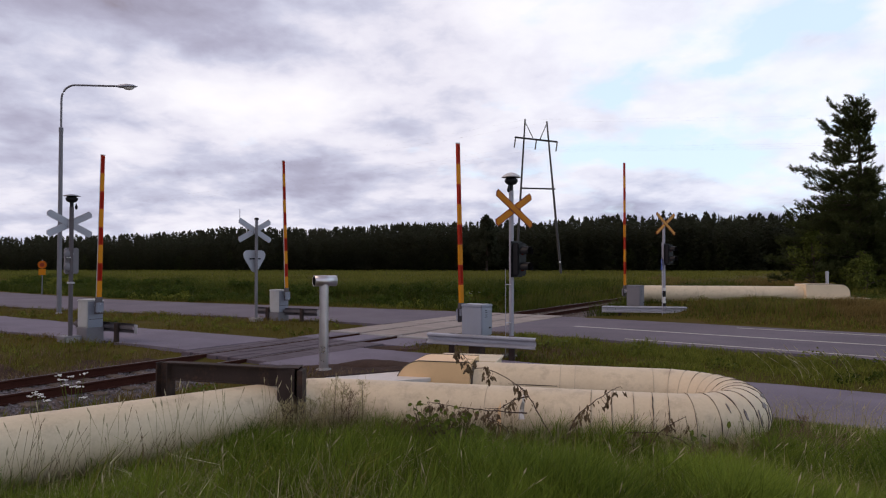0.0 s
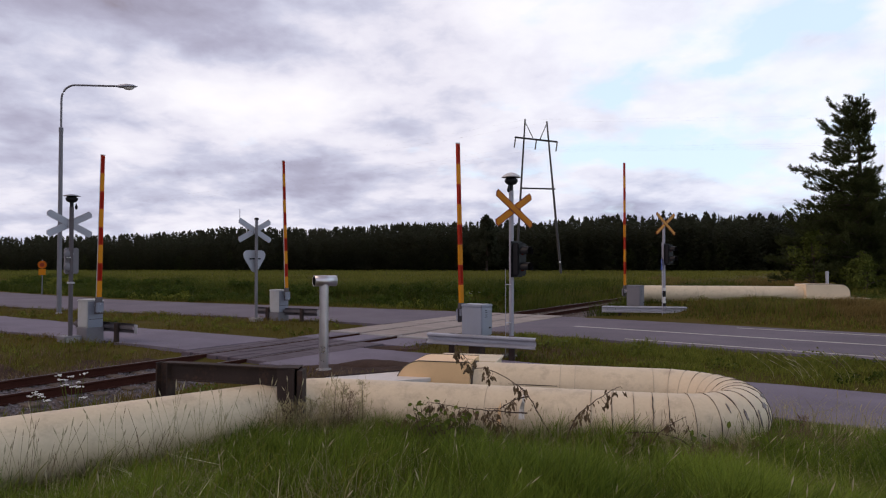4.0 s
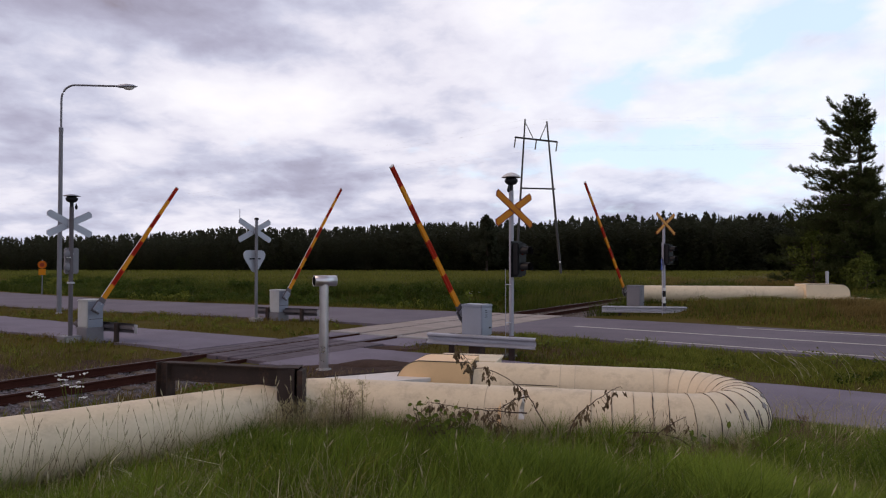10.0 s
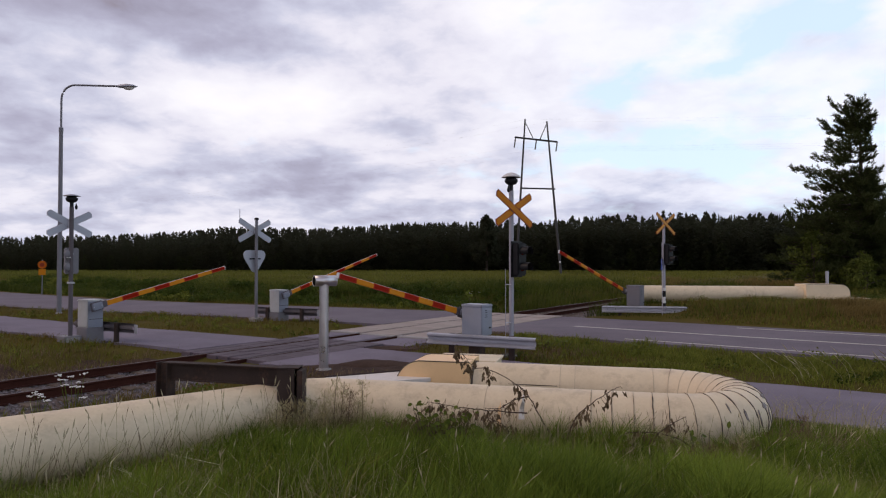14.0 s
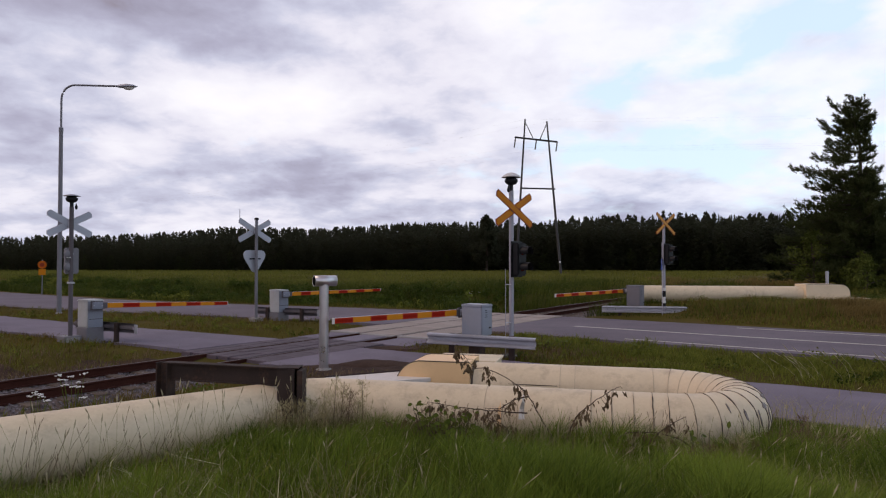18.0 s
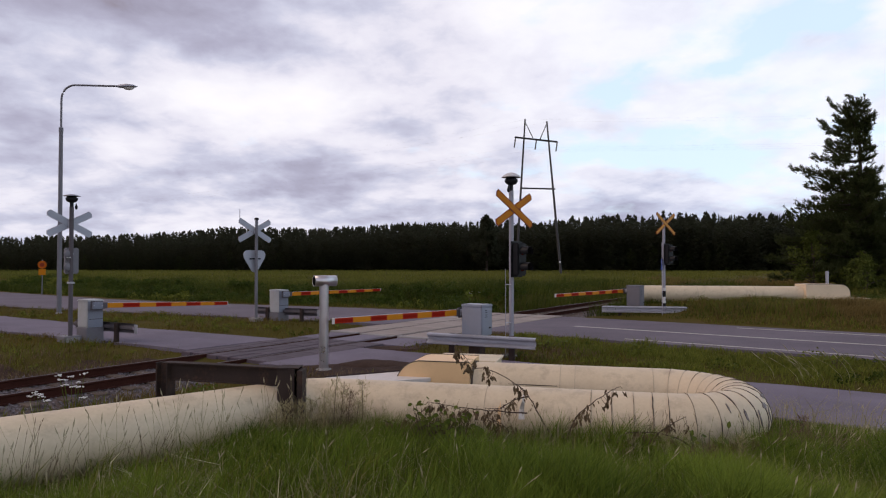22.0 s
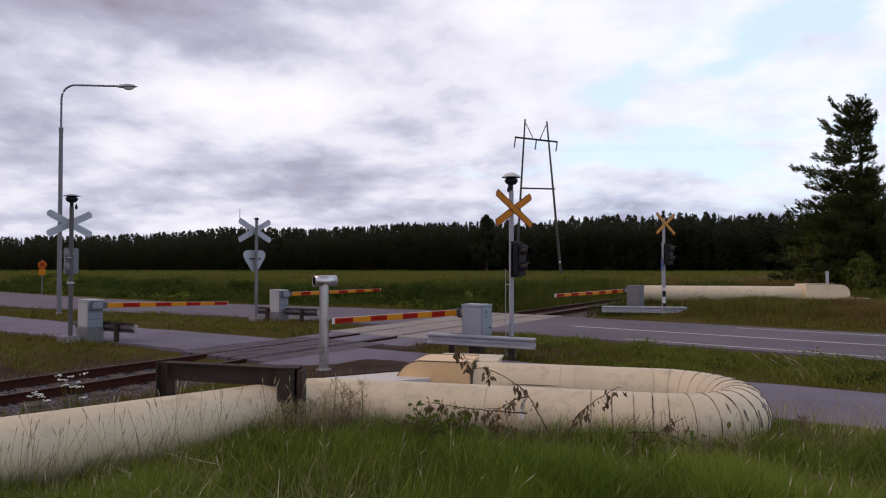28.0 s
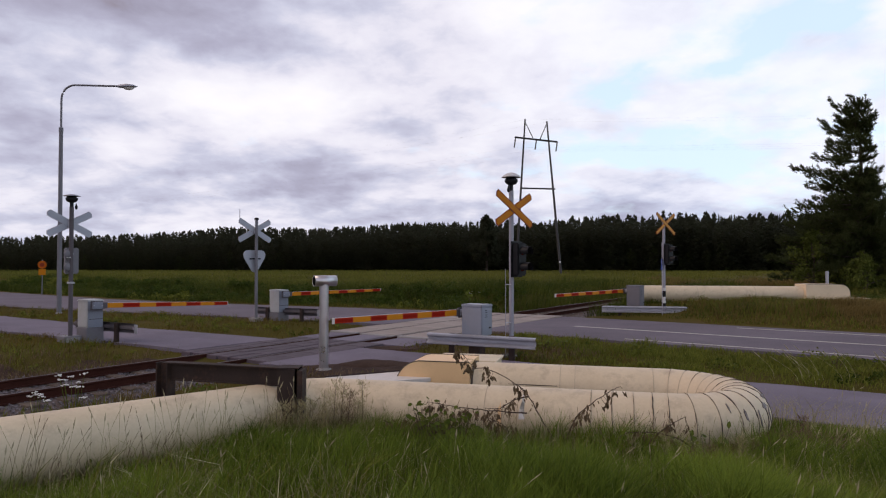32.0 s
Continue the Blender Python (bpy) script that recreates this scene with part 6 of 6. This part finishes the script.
    tagged(raw("weed_clumps", gv, gf, M_LUSH, label="green leafy clumps of weeds on bank and verges", kind="stuff"), category="weeds")

    # meadow beyond
    pts = []
    for _ in range(110000):
        d = 40 * (4.1 ** rnd.random())
        x = rnd.uniform(-0.95, 0.95) * d
        vv, uu = vu(x, d)
        if uu - road_shift(vv) > ROAD_FAR + 10.5 and abs(vv - track_v(uu)) > 2.6:
            pts.append((x, d, ground_height(x, d) - 0.03))
    hs = [0.28 + 0.20 * patch(x, y, 0.11) + rnd.uniform(0, 0.2) for x, y, z in pts]
    ws = [0.0007 * y + 0.006 for x, y, z in pts]
    # russet blades added here stand in for a patch of bare reddish earth
    red = [q for q in pts if math.hypot((q[0] - 26.5) / 5.5, (q[1] - 60) / 11) < 1 + 0.4 * patch(q[0], q[1], 0.3)]
    v, f = blades(red, [rnd.uniform(0.4, 0.75) for _ in red], [rnd.uniform(0.05, 0.08) for _ in red], rnd, 0.6, (0.15, 0))
    tagged(raw("earth_patch_blades", v, f, M_RUSSET, label="russet blades standing in for a patch of bare earth", kind="stuff"), category="grass")
    v, f = blades(pts, hs, ws, rnd, 0.6, (0.15, 0))
    tagged(raw("meadow_grass", v, f, M_FIELD, label="pale green meadow grass towards the forest", kind="stuff"), category="grass")


def stalk(verts, faces, x, y, z, h, rnd, lean, head=0.08, r=0.0022, hw=0.012, heads=None):
    """A thin bent stalk with a narrow seed head."""
    pts = [Vector((x + lean[0] * h * t * t, y + lean[1] * h * t * t, z + h * t * (1 - 0.10 * t))) for t in (0, 0.35, 0.7, 1.0)]
    for i, (a, b) in enumerate(zip(pts, pts[1:])):
        k = len(verts)
        verts += [a - Vector((r, 0, 0)), a + Vector((r, 0, 0)), b + Vector((r, 0, 0)), b - Vector((r, 0, 0))]
        faces.append((k, k + 1, k + 2, k + 3))
    d = (pts[3] - pts[2]).normalized()
    verts, faces = heads or (verts, faces)
    k = len(verts)
    c = pts[3]
    s = Vector((hw / 2, 0, 0))
    t = Vector((0, hw / 2, 0))
    m = c + d * head * 0.45
    verts += [c, m - s, m + s, m - t, m + t, c + d * head]
    for q in ((0, 1, 3), (0, 3, 2), (0, 2, 4), (0, 4, 1), (5, 3, 1), (5, 2, 3), (5, 4, 2), (5, 1, 4)):
        faces.append(tuple(k + i for i in q))


TUFTS = []


def build_stalks():
    rnd = random.Random(91)
    spots = [(-3.4, 5.3), (-2.6, 5.7), (-2.1, 6.9), (-1.3, 6.6), (-0.7, 5.6), (0.0, 6.4), (0.5, 5.2), (1.1, 6.3), (1.8, 5.6), (2.4, 6.4), (3.0, 5.7), (3.7, 6.6),
             (4.6, 7.2), (5.4, 8.1), (-4.6, 6.6), (-3.6, 7.3), (5.2, 9.0), (6.0, 8.8), (0.3, 4.2), (1.6, 4.4), (-1.2, 4.3), (2.6, 4.7)]
    for i, (cx, cy) in enumerate(spots):
        verts, faces, heads = [], [], ([], [])
        for _ in range(5):
            x, y = rnd.gauss(0, 0.34), rnd.gauss(0, 0.34)
            h = rnd.uniform(0.38, 0.72) * (0.85 if cx < -1.5 else 1.0)
            z = ground_height(cx + x, cy + y) - ground_height(cx, cy)
            stalk(verts, faces, x, y, z, h, rnd, (rnd.uniform(-0.25, 0.6), rnd.uniform(-0.15, 0.1)), rnd.uniform(0.06, 0.13), 0.0016, rnd.uniform(0.010, 0.018), heads)
        ob = raw("grass_tuft", verts, faces, M_STRAW, label="pale seeding grass stalks leaning in the wind", kind="stuff")
        raw("seed_head", *heads, M_SEEDHEAD, ob, "pale feathery seed heads", kind="stuff")
        tagged(ob, category="grass")
        ob.location = (cx, cy, ground_height(cx, cy))
        TUFTS.append((ob, i))
    # thin dark stalks standing close before the pipe
    for i in range(15):
        cx = -5.2 + 8.9 * i / 14
        cy = (CORNER + LEFT_DIR * ((cx - CORNER.x) / LEFT_DIR.x)).y - 0.75 if cx < -2 else (FRONT0 + E1 * ((cx - FRONT0.x) / E1.x)).y - 0.62
        verts, faces = [], []
        for _ in range(26 if cx < -2 else 46):
            x, y = rnd.uniform(-0.36, 0.36), rnd.uniform(-0.26, 0.12)
            stalk(verts, faces, x, y, -0.02, (0.36 + 0.5 * rnd.random() ** 1.5) * (1 if cx < -1.5 else 0.8), rnd, (rnd.uniform(-0.2, 0.3), 0), rnd.uniform(0.05, 0.12), 0.0018, 0.0075)
        ob = raw("weed_stalks", verts, faces, M_STRAW if i % 3 == 1 else M_DRY, label="thin dry brown grass stalks before the pipe", kind="stuff")
        tagged(ob, category="grass")
        ob.location = (cx, cy, ground_height(cx, cy))
        TUFTS.append((ob, i + 60))
    # taller pale-headed stalks along the near pipe, over its top edge
    for i in range(9):
        k = -4.4 + 4.3 * i / 8
        c = CORNER + LEFT_DIR * k
        cx, cy = c.x + 0.32, c.y - 0.60
        verts, faces, heads = [], [], ([], [])
        for _ in range(9):
            x, y = rnd.uniform(-0.3, 0.3), rnd.uniform(-0.15, 0.1)
            stalk(verts, faces, x, y, -0.02, rnd.uniform(0.55, 1.02), rnd, (rnd.uniform(-0.3, 0.22), 0), rnd.uniform(0.08, 0.14), 0.0016, rnd.uniform(0.012, 0.02), heads)
        ob = raw("grass_tuft", verts, faces, M_STRAW, label="tall pale-headed grass stalks before the pipe", kind="stuff")
        raw("seed_head", *heads, M_SEEDHEAD, ob, "pale feathery seed heads", kind="stuff")
        tagged(ob, category="grass")
        ob.location = (cx, cy, ground_height(cx, cy))
        TUFTS.append((ob, i + 90))
    # tufts between path and road by the bend
    for i, (cx, cy) in enumerate(((6.9, 13.6), (7.7, 13.3), (8.3, 13.0), (8.8, 12.8))):
        verts, faces, heads = [], [], ([], [])
        for _ in range(5):
            x, y = rnd.gauss(0, 0.4), rnd.gauss(0, 0.25)
            stalk(verts, faces, x, y, -0.05, rnd.uniform(0.35, 0.72), rnd, (rnd.uniform(-1.2, -0.4), 0), rnd.uniform(0.16, 0.30), 0.0045, 0.034, heads)
        ob = raw("grass_tuft", verts, faces, M_STRAW, label="pale seeding grass between the path and the road", kind="stuff")
        raw("seed_head", *heads, M_SEEDHEAD, ob, "pale feathery seed heads", kind="stuff")
        tagged(ob, category="grass")
        ob.location = (cx, cy, ground_height(cx, cy))
        TUFTS.append((ob, i + 40))


def leaf_shape(verts, faces, c, d, n, size, fold=0.25, wide=1.0):
    """A pointed oval leaf, folded along its rib."""
    d, n = d.normalized(), n.normalized()
    s = d.cross(n).normalized() * wide
    k = len(verts)
    verts += [c, c + d * size * 0.35 + s * size * 0.32 + n * size * fold * 0.4, c + d * size * 0.75 + s * size * 0.24 + n * size * fold * 0.3, c + d * size,
              c + d * size * 0.75 - s * size * 0.24 + n * size * fold * 0.3, c + d * size * 0.35 - s * size * 0.32 + n * size * fold * 0.4, c + d * size * 0.5]
    for q in ((0, 1, 6), (1, 2, 6), (2, 3, 6), (3, 4, 6), (4, 5, 6), (5, 0, 6)):
        faces.append(tuple(k + i for i in q))


def build_weeds():
    rnd = random.Random(17)
    # withered bramble arching over the pipe
    th = thing("bramble", Matrix(), "withered brown bramble stems hanging before the pipe", "shrub")
    # each stem: depth, then its points sideways and up
    stems = [(7.75, [(1.362, 0.188), (1.152, 0.517), (1.007, 0.781), (0.802, 0.959), (0.544, 1.091), (0.371, 1.117), (0.252, 1.243), (0.159, 1.401)]),
             (7.75, [(1.007, 0.781), (0.821, 0.741), (0.662, 0.649), (0.503, 0.636)]),
             (7.70, [(0.973, 0.601), (0.631, 0.627), (0.303, 0.660), (0.026, 0.699), (-0.178, 0.725)]),
             (7.55, [(1.411, 0.334), (1.535, 0.590), (1.716, 0.757), (1.897, 0.885), (2.027, 0.937)]),
             (7.20, [(2.187, 0.293), (2.323, 0.488), (2.484, 0.610), (2.656, 0.659)]),
             (7.15, [(2.751, 0.307), (2.508, 0.465), (2.234, 0.513), (1.990, 0.489), (1.837, 0.416)]),
             (7.65, [(0.790, 0.229), (0.745, 0.411), (0.627, 0.521), (0.483, 0.567)]),
             (7.80, [(-0.293, 0.287), (-0.346, 0.452), (-0.373, 0.532)]),
             (7.85, [(-0.563, 0.173), (-0.630, 0.407), (-0.697, 0.493)])]
    lv, lf = [], []
    for d, st in stems:
        raw_pts = [Vector((x, d + rnd.uniform(-0.05, 0.05), z)) for x, z in st]
        ext = [raw_pts[0] * 2 - raw_pts[1]] + raw_pts + [raw_pts[-1] * 2 - raw_pts[-2]]
        pts = []
        for i in range(1, len(ext) - 2):
            p0, p1, p2, p3 = ext[i - 1:i + 3]
            for j in range(5):
                t = j / 5
                pts.append(0.5 * (2 * p1 + (p2 - p0) * t + (2 * p0 - 5 * p1 + 4 * p2 - p3) * t * t + (3 * p1 - p0 - 3 * p2 + p3) * t ** 3))
        pts.append(raw_pts[-1])
        pts = [q + Vector((rnd.gauss(0, 0.003), 0, rnd.gauss(0, 0.003))) for q in pts]
        part("stem", sweep(bmesh.new(), pts, [0.0085 - 0.006 * i / len(pts) for i in range(len(pts))], 6), M_STEM, th)
        for i in range(len(pts) // 4, len(pts)):
            if rnd.random() < 0.7:
                side = Vector((rnd.uniform(-1, 1), rnd.uniform(-0.7, 0.2), rnd.uniform(-1.0, 0.15))).normalized() * rnd.uniform(0.02, 0.10)
                tip = pts[i] + side
                part("twig", sweep(bmesh.new(), [pts[i], tip], [0.003, 0.002], 4), M_STEM, th)
                for _ in range(rnd.choice((2, 4, 6, 8))):
                    leaf_shape(lv, lf, tip + Vector((rnd.gauss(0, 0.022), rnd.gauss(0, 0.02), rnd.gauss(-0.01, 0.025))), Vector((rnd.uniform(-0.7, 0.7), rnd.uniform(-0.5, 0.3), -1)),
                               Vector((rnd.gauss(0, 0.6), -1, rnd.gauss(0, 0.5))), rnd.uniform(0.04, 0.09), 0.6, 0.6)
    raw("withered_leaves", lv, lf, M_DRY, th, "curled brown leaves")
    # green plant at its foot
    for x, y, z, n, s in ((-0.14, 7.60, 0.68, 44, 0.08), (0.18, 7.55, 0.56, 80, 0.08), (0.02, 7.5, 0.52, 60, 0.075), (2.77, 6.90, 0.54, 30, 0.08), (2.73, 17.60, 0.27, 40, 0.10), (3.22, 17.40, 0.25, 30, 0.10), (4.95, 17.20, 0.19, 24, 0.09), (1.42, 36.00, 0.65, 40, 0.22), (8.64, 14.50, 0.28, 20, 0.09)):
        top = Vector((x, y, z))
        base = Vector((x, y, ground_height(x, y) - 0.02))
        wd = thing("weed_plant", Matrix.Translation(base), "low leafy green weed in the grass", "plant", "weeds")
        lv, lf = [], []
        bm = bmesh.new()
        for _ in range(n):
            c = Vector((rnd.gauss(0, 0.16), rnd.gauss(0, 0.10), (top.z - base.z) * rnd.uniform(0.4, 1.15)))
            sweep(bm, [(0, 0, 0), c * 0.6, c], [0.005, 0.004, 0.002], 4)
            leaf_shape(lv, lf, c, Vector((rnd.gauss(0, 1), rnd.gauss(0, 1), rnd.gauss(0, 0.5))), Vector((rnd.gauss(0, 0.7), rnd.gauss(0, 0.7) - 0.5, 1)), s * rnd.uniform(0.6, 1.3), 0.15)
        part("stalk", bm, M_STEM, wd)
        raw("leaves", lv, lf, M_LEAF, wd, "broad green leaves")
    # dry dock stalks by the frame
    for x, y in ((-1.68, 8.35), (-1.54, 8.30), (-1.37, 8.25), (-1.29, 8.30), (-1.10, 8.30), (-0.99, 8.20), (-1.93, 8.10), (-2.03, 8.00), (-1.77, 8.15), (-1.44, 8.10), (-1.18, 8.15), (3.63, 7.50), (3.89, 7.70), (3.98, 7.60), (4.23, 7.80), (2.63, 7.00), (2.38, 7.05), (3.13, 7.10), (2.32, 6.95), (2.62, 6.9), (2.74, 6.85), (2.5, 6.8), (3.1, 6.9), (3.32, 7.0), (2.05, 7.1)):
        base = Vector((x, y, ground_height(x, y) - 0.02))
        h = rnd.uniform(0.55, 0.92) * (1 if x < 1 else 0.6)
        wd = thing("dry_weed", Matrix.Translation(base), "dry brown seeding weed stalk", "plant", "dry weeds")
        lean = Vector((rnd.uniform(-0.05, 0.08), rnd.uniform(-0.05, 0.05), 0))
        pts = [lean * h * t * t + Vector((0, 0, h * t)) for t in (0, 0.4, 0.75, 1)]
        part("stem", sweep(bmesh.new(), pts, [0.006, 0.005, 0.004, 0.002], 5), M_STEM, wd)
        lv, lf = [], []
        for _ in range(130):
            t = rnd.uniform(0.25, 1.0)
            c = lean * h * t * t + Vector((rnd.gauss(0, 0.04), rnd.gauss(0, 0.04), h * t))
            tuft(lv, lf, c, Vector((rnd.gauss(0, 0.5), rnd.gauss(0, 0.5), 0.9)), rnd.uniform(0.035, 0.07), 3, rnd)
        raw("seed_head", lv, lf, M_STRAW if rnd.random() < 0.4 else M_DRY, wd, kind="stuff")
    # bent bleached leaves at the foot of the steel frame
    clump = [(-1.95 + rnd.gauss(0, 0.16), 8.1 + rnd.gauss(0, 0.12)) for _ in range(120)]
    bv, bf = blades([(x, y, ground_height(x, y) - 0.02) for x, y in clump], [rnd.uniform(0.3, 0.72) for _ in clump], [rnd.uniform(0.008, 0.016) for _ in clump], rnd, 1.5, (0.05, -0.05))
    tagged(raw("bent_grass", bv, bf, M_STRAW, label="bent bleached leaves at the foot of the frame", kind="stuff"), category="grass")
    # white flowers between pipe and track
    for x, y, z, n in ((-4.81, 8.60, 0.64, 12), (-5.18, 8.40, 0.55, 6), (1.99, 40.00, 0.40, 5), (5.31, 13.00, -0.15, 0)):
        if not n:
            continue
        gz = ground_height(x, y)
        fl = thing("wild_flower", Matrix.Translation((x, y, gz)), "white umbel wild flowers on thin stems", "flower", "wild flowers")
        top = z - gz
        for _ in range(n):
            sp = 0.10 if y < 20 else 0.3
            c = Vector((rnd.gauss(0, sp), rnd.gauss(0, sp), top + rnd.uniform(-0.06, 0.26)))
            st = part("stem", sweep(bmesh.new(), [(c.x * 0.2, c.y * 0.2, 0), c * 0.6, c], [0.005, 0.004, 0.003], 4), M_LEAF, fl)
            bm = bmesh.new()
            sc = 1 if y < 20 else 2.2
            for _ in range(9):
                q = c + Vector((rnd.gauss(0, 0.02), rnd.gauss(0, 0.02), rnd.gauss(0, 0.005))) * sc
                lathe(bm, [(0.003 * sc, -0.004), (0.014 * sc, 0.002), (0.009 * sc, 0.007)], 6, Matrix.Translation(q))
            part("umbel", bm, M_PETAL, fl, "white flower head")
    lv, lf = [], []
    for _ in range(1500):
        x, y = rnd.uniform(-3.7, -2.2), rnd.uniform(9.0, 9.9)
        c = Vector((x, y, rnd.uniform(0.05, 0.62) * (0.6 + 0.4 * math.sin(x * 5))))
        leaf_shape(lv, lf, c, Vector((rnd.gauss(0, 1), rnd.gauss(0, 1), rnd.gauss(0.4, 0.5))), Vector((rnd.gauss(0, 0.7), -0.6, 1)), rnd.uniform(0.03, 0.07), 0.15)
    tagged(raw("weed_thicket", lv, lf, M_LEAF, label="low green weeds under the steel frame", kind="stuff"), category="weeds")
    # bare earth mound by the path
    verts, faces = [], []
    n, rings = 28, 6
    for j in range(rings + 1):
        for i in range(n):
            a = 2 * math.pi * i / n
            q = j / rings
            w = 1 + 0.15 * noise.noise(Vector((math.cos(a) * 1.5, math.sin(a) * 1.5, 2)))
            verts.append((0.92 * q * w * math.cos(a), 0.62 * q * w * math.sin(a), 0.12 * (1 - q ** 2.2) - 0.02 + 0.02 * noise.noise(Vector((q * 3 * math.cos(a), q * 3 * math.sin(a), 8)))))
    for j in range(rings):
        for i in range(n):
            faces.append((j * n + i, j * n + (i + 1) % n, (j + 1) * n + (i + 1) % n, (j + 1) * n + i))
    ob = raw("earth_mound", verts, faces, M_SOIL, label="low mound of bare brown earth beside the path", smooth_faces=True)
    tagged(ob, category="mound")
    ob.location = (-1.6, 15.2, 0.0)


def soil_patch(cx, cy, rx, ry, seed, label, material, level=None):
    """A thin uneven sheet of bare earth that follows the ground, with a ragged edge."""
    n, rings = 48, 9
    verts, faces = [], []
    for j in range(rings + 1):
        for i in range(n):
            a = 2 * math.pi * i / n
            q = j / rings * (1 + 0.30 * noise.noise(Vector((math.cos(a) * 2, math.sin(a) * 2, seed))) + 0.12 * noise.noise(Vector((math.cos(a) * 7, math.sin(a) * 7, seed))))
            x, y = cx + rx * q * math.cos(a), cy + ry * q * math.sin(a)
            lift = 0.022 if j < rings else -0.03
            verts.append((x, y, (ground_height(x, y) if level is None else level) + lift + 0.012 * noise.noise(Vector((x * 3, y * 3, seed)))))
    for j in range(rings):
        for i in range(n):
            faces.append((j * n + i, j * n + (i + 1) % n, (j + 1) * n + (i + 1) % n, (j + 1) * n + i))
    ob = raw("bare_soil", verts, faces, material, smooth_faces=True)
    tagged(ob, label, "soil", kind="structure")


soil_patch(-1.6, 13.0, 2.3, 1.15, 3.0, "bare dark brown earth beside the pipe", M_SOIL)
soil_patch(-2.25, 14.35, 1.75, 0.85, 11.0, "dark brown dirt spread over the edge of the path", M_SOIL, -0.005)
soil_patch(-1.25, 18.35, 0.95, 0.42, 14.0, "brown dirt beside the crossing panels", M_SOIL, -0.035)
soil_patch(-8.3, 16.6, 1.3, 1.0, 5.0, "bare brown earth beside the track", M_SOIL)
soil_patch(-10.6, 15.2, 1.3, 0.7, 6.0, "bare brown earth beside the track", M_SOIL)
soil_patch(14.6, 27.4, 2.2, 0.8, 8.0, "bare reddish earth on the bank", M_SOIL)
build_grass()
build_stalks()
build_weeds()


# ---------------------------------------------------------------- what moves


def motions():
    for arm, pz, swing in ARMS:
        walk(arm, [(t, pose(0, 0, pz, -a, 0, 0)) for t, a in swing])
    for ob, k in TUFTS:
        rnd = random.Random(500 + k)
        x, y, z = ob.location
        rows = []
        n = 40
        for i in range(n + 1):
            s = 1 if i % 2 == 0 else -1
            g = 0.55 + 0.45 * math.sin(i * 0.55 + k * 0.3)
            rows.append((32.0 * i / n, pose(x, y, z, rnd.uniform(-1.5, 1.5), 3.0 + s * 4.0 * g * rnd.uniform(0.5, 1.1), 0)))
        walk(ob, rows)
    at_rest = SWAYING.matrix_world.copy()
    walk(SWAYING, [(32.0 * i / 32, at_rest @ pose(0, 0, 0, 0.1 * math.sin(i * 1.9), -0.2 + 0.012 * i + 0.22 * math.sin(i * 1.3) * math.sin(i * 0.37), 0)) for i in range(33)])


motions()
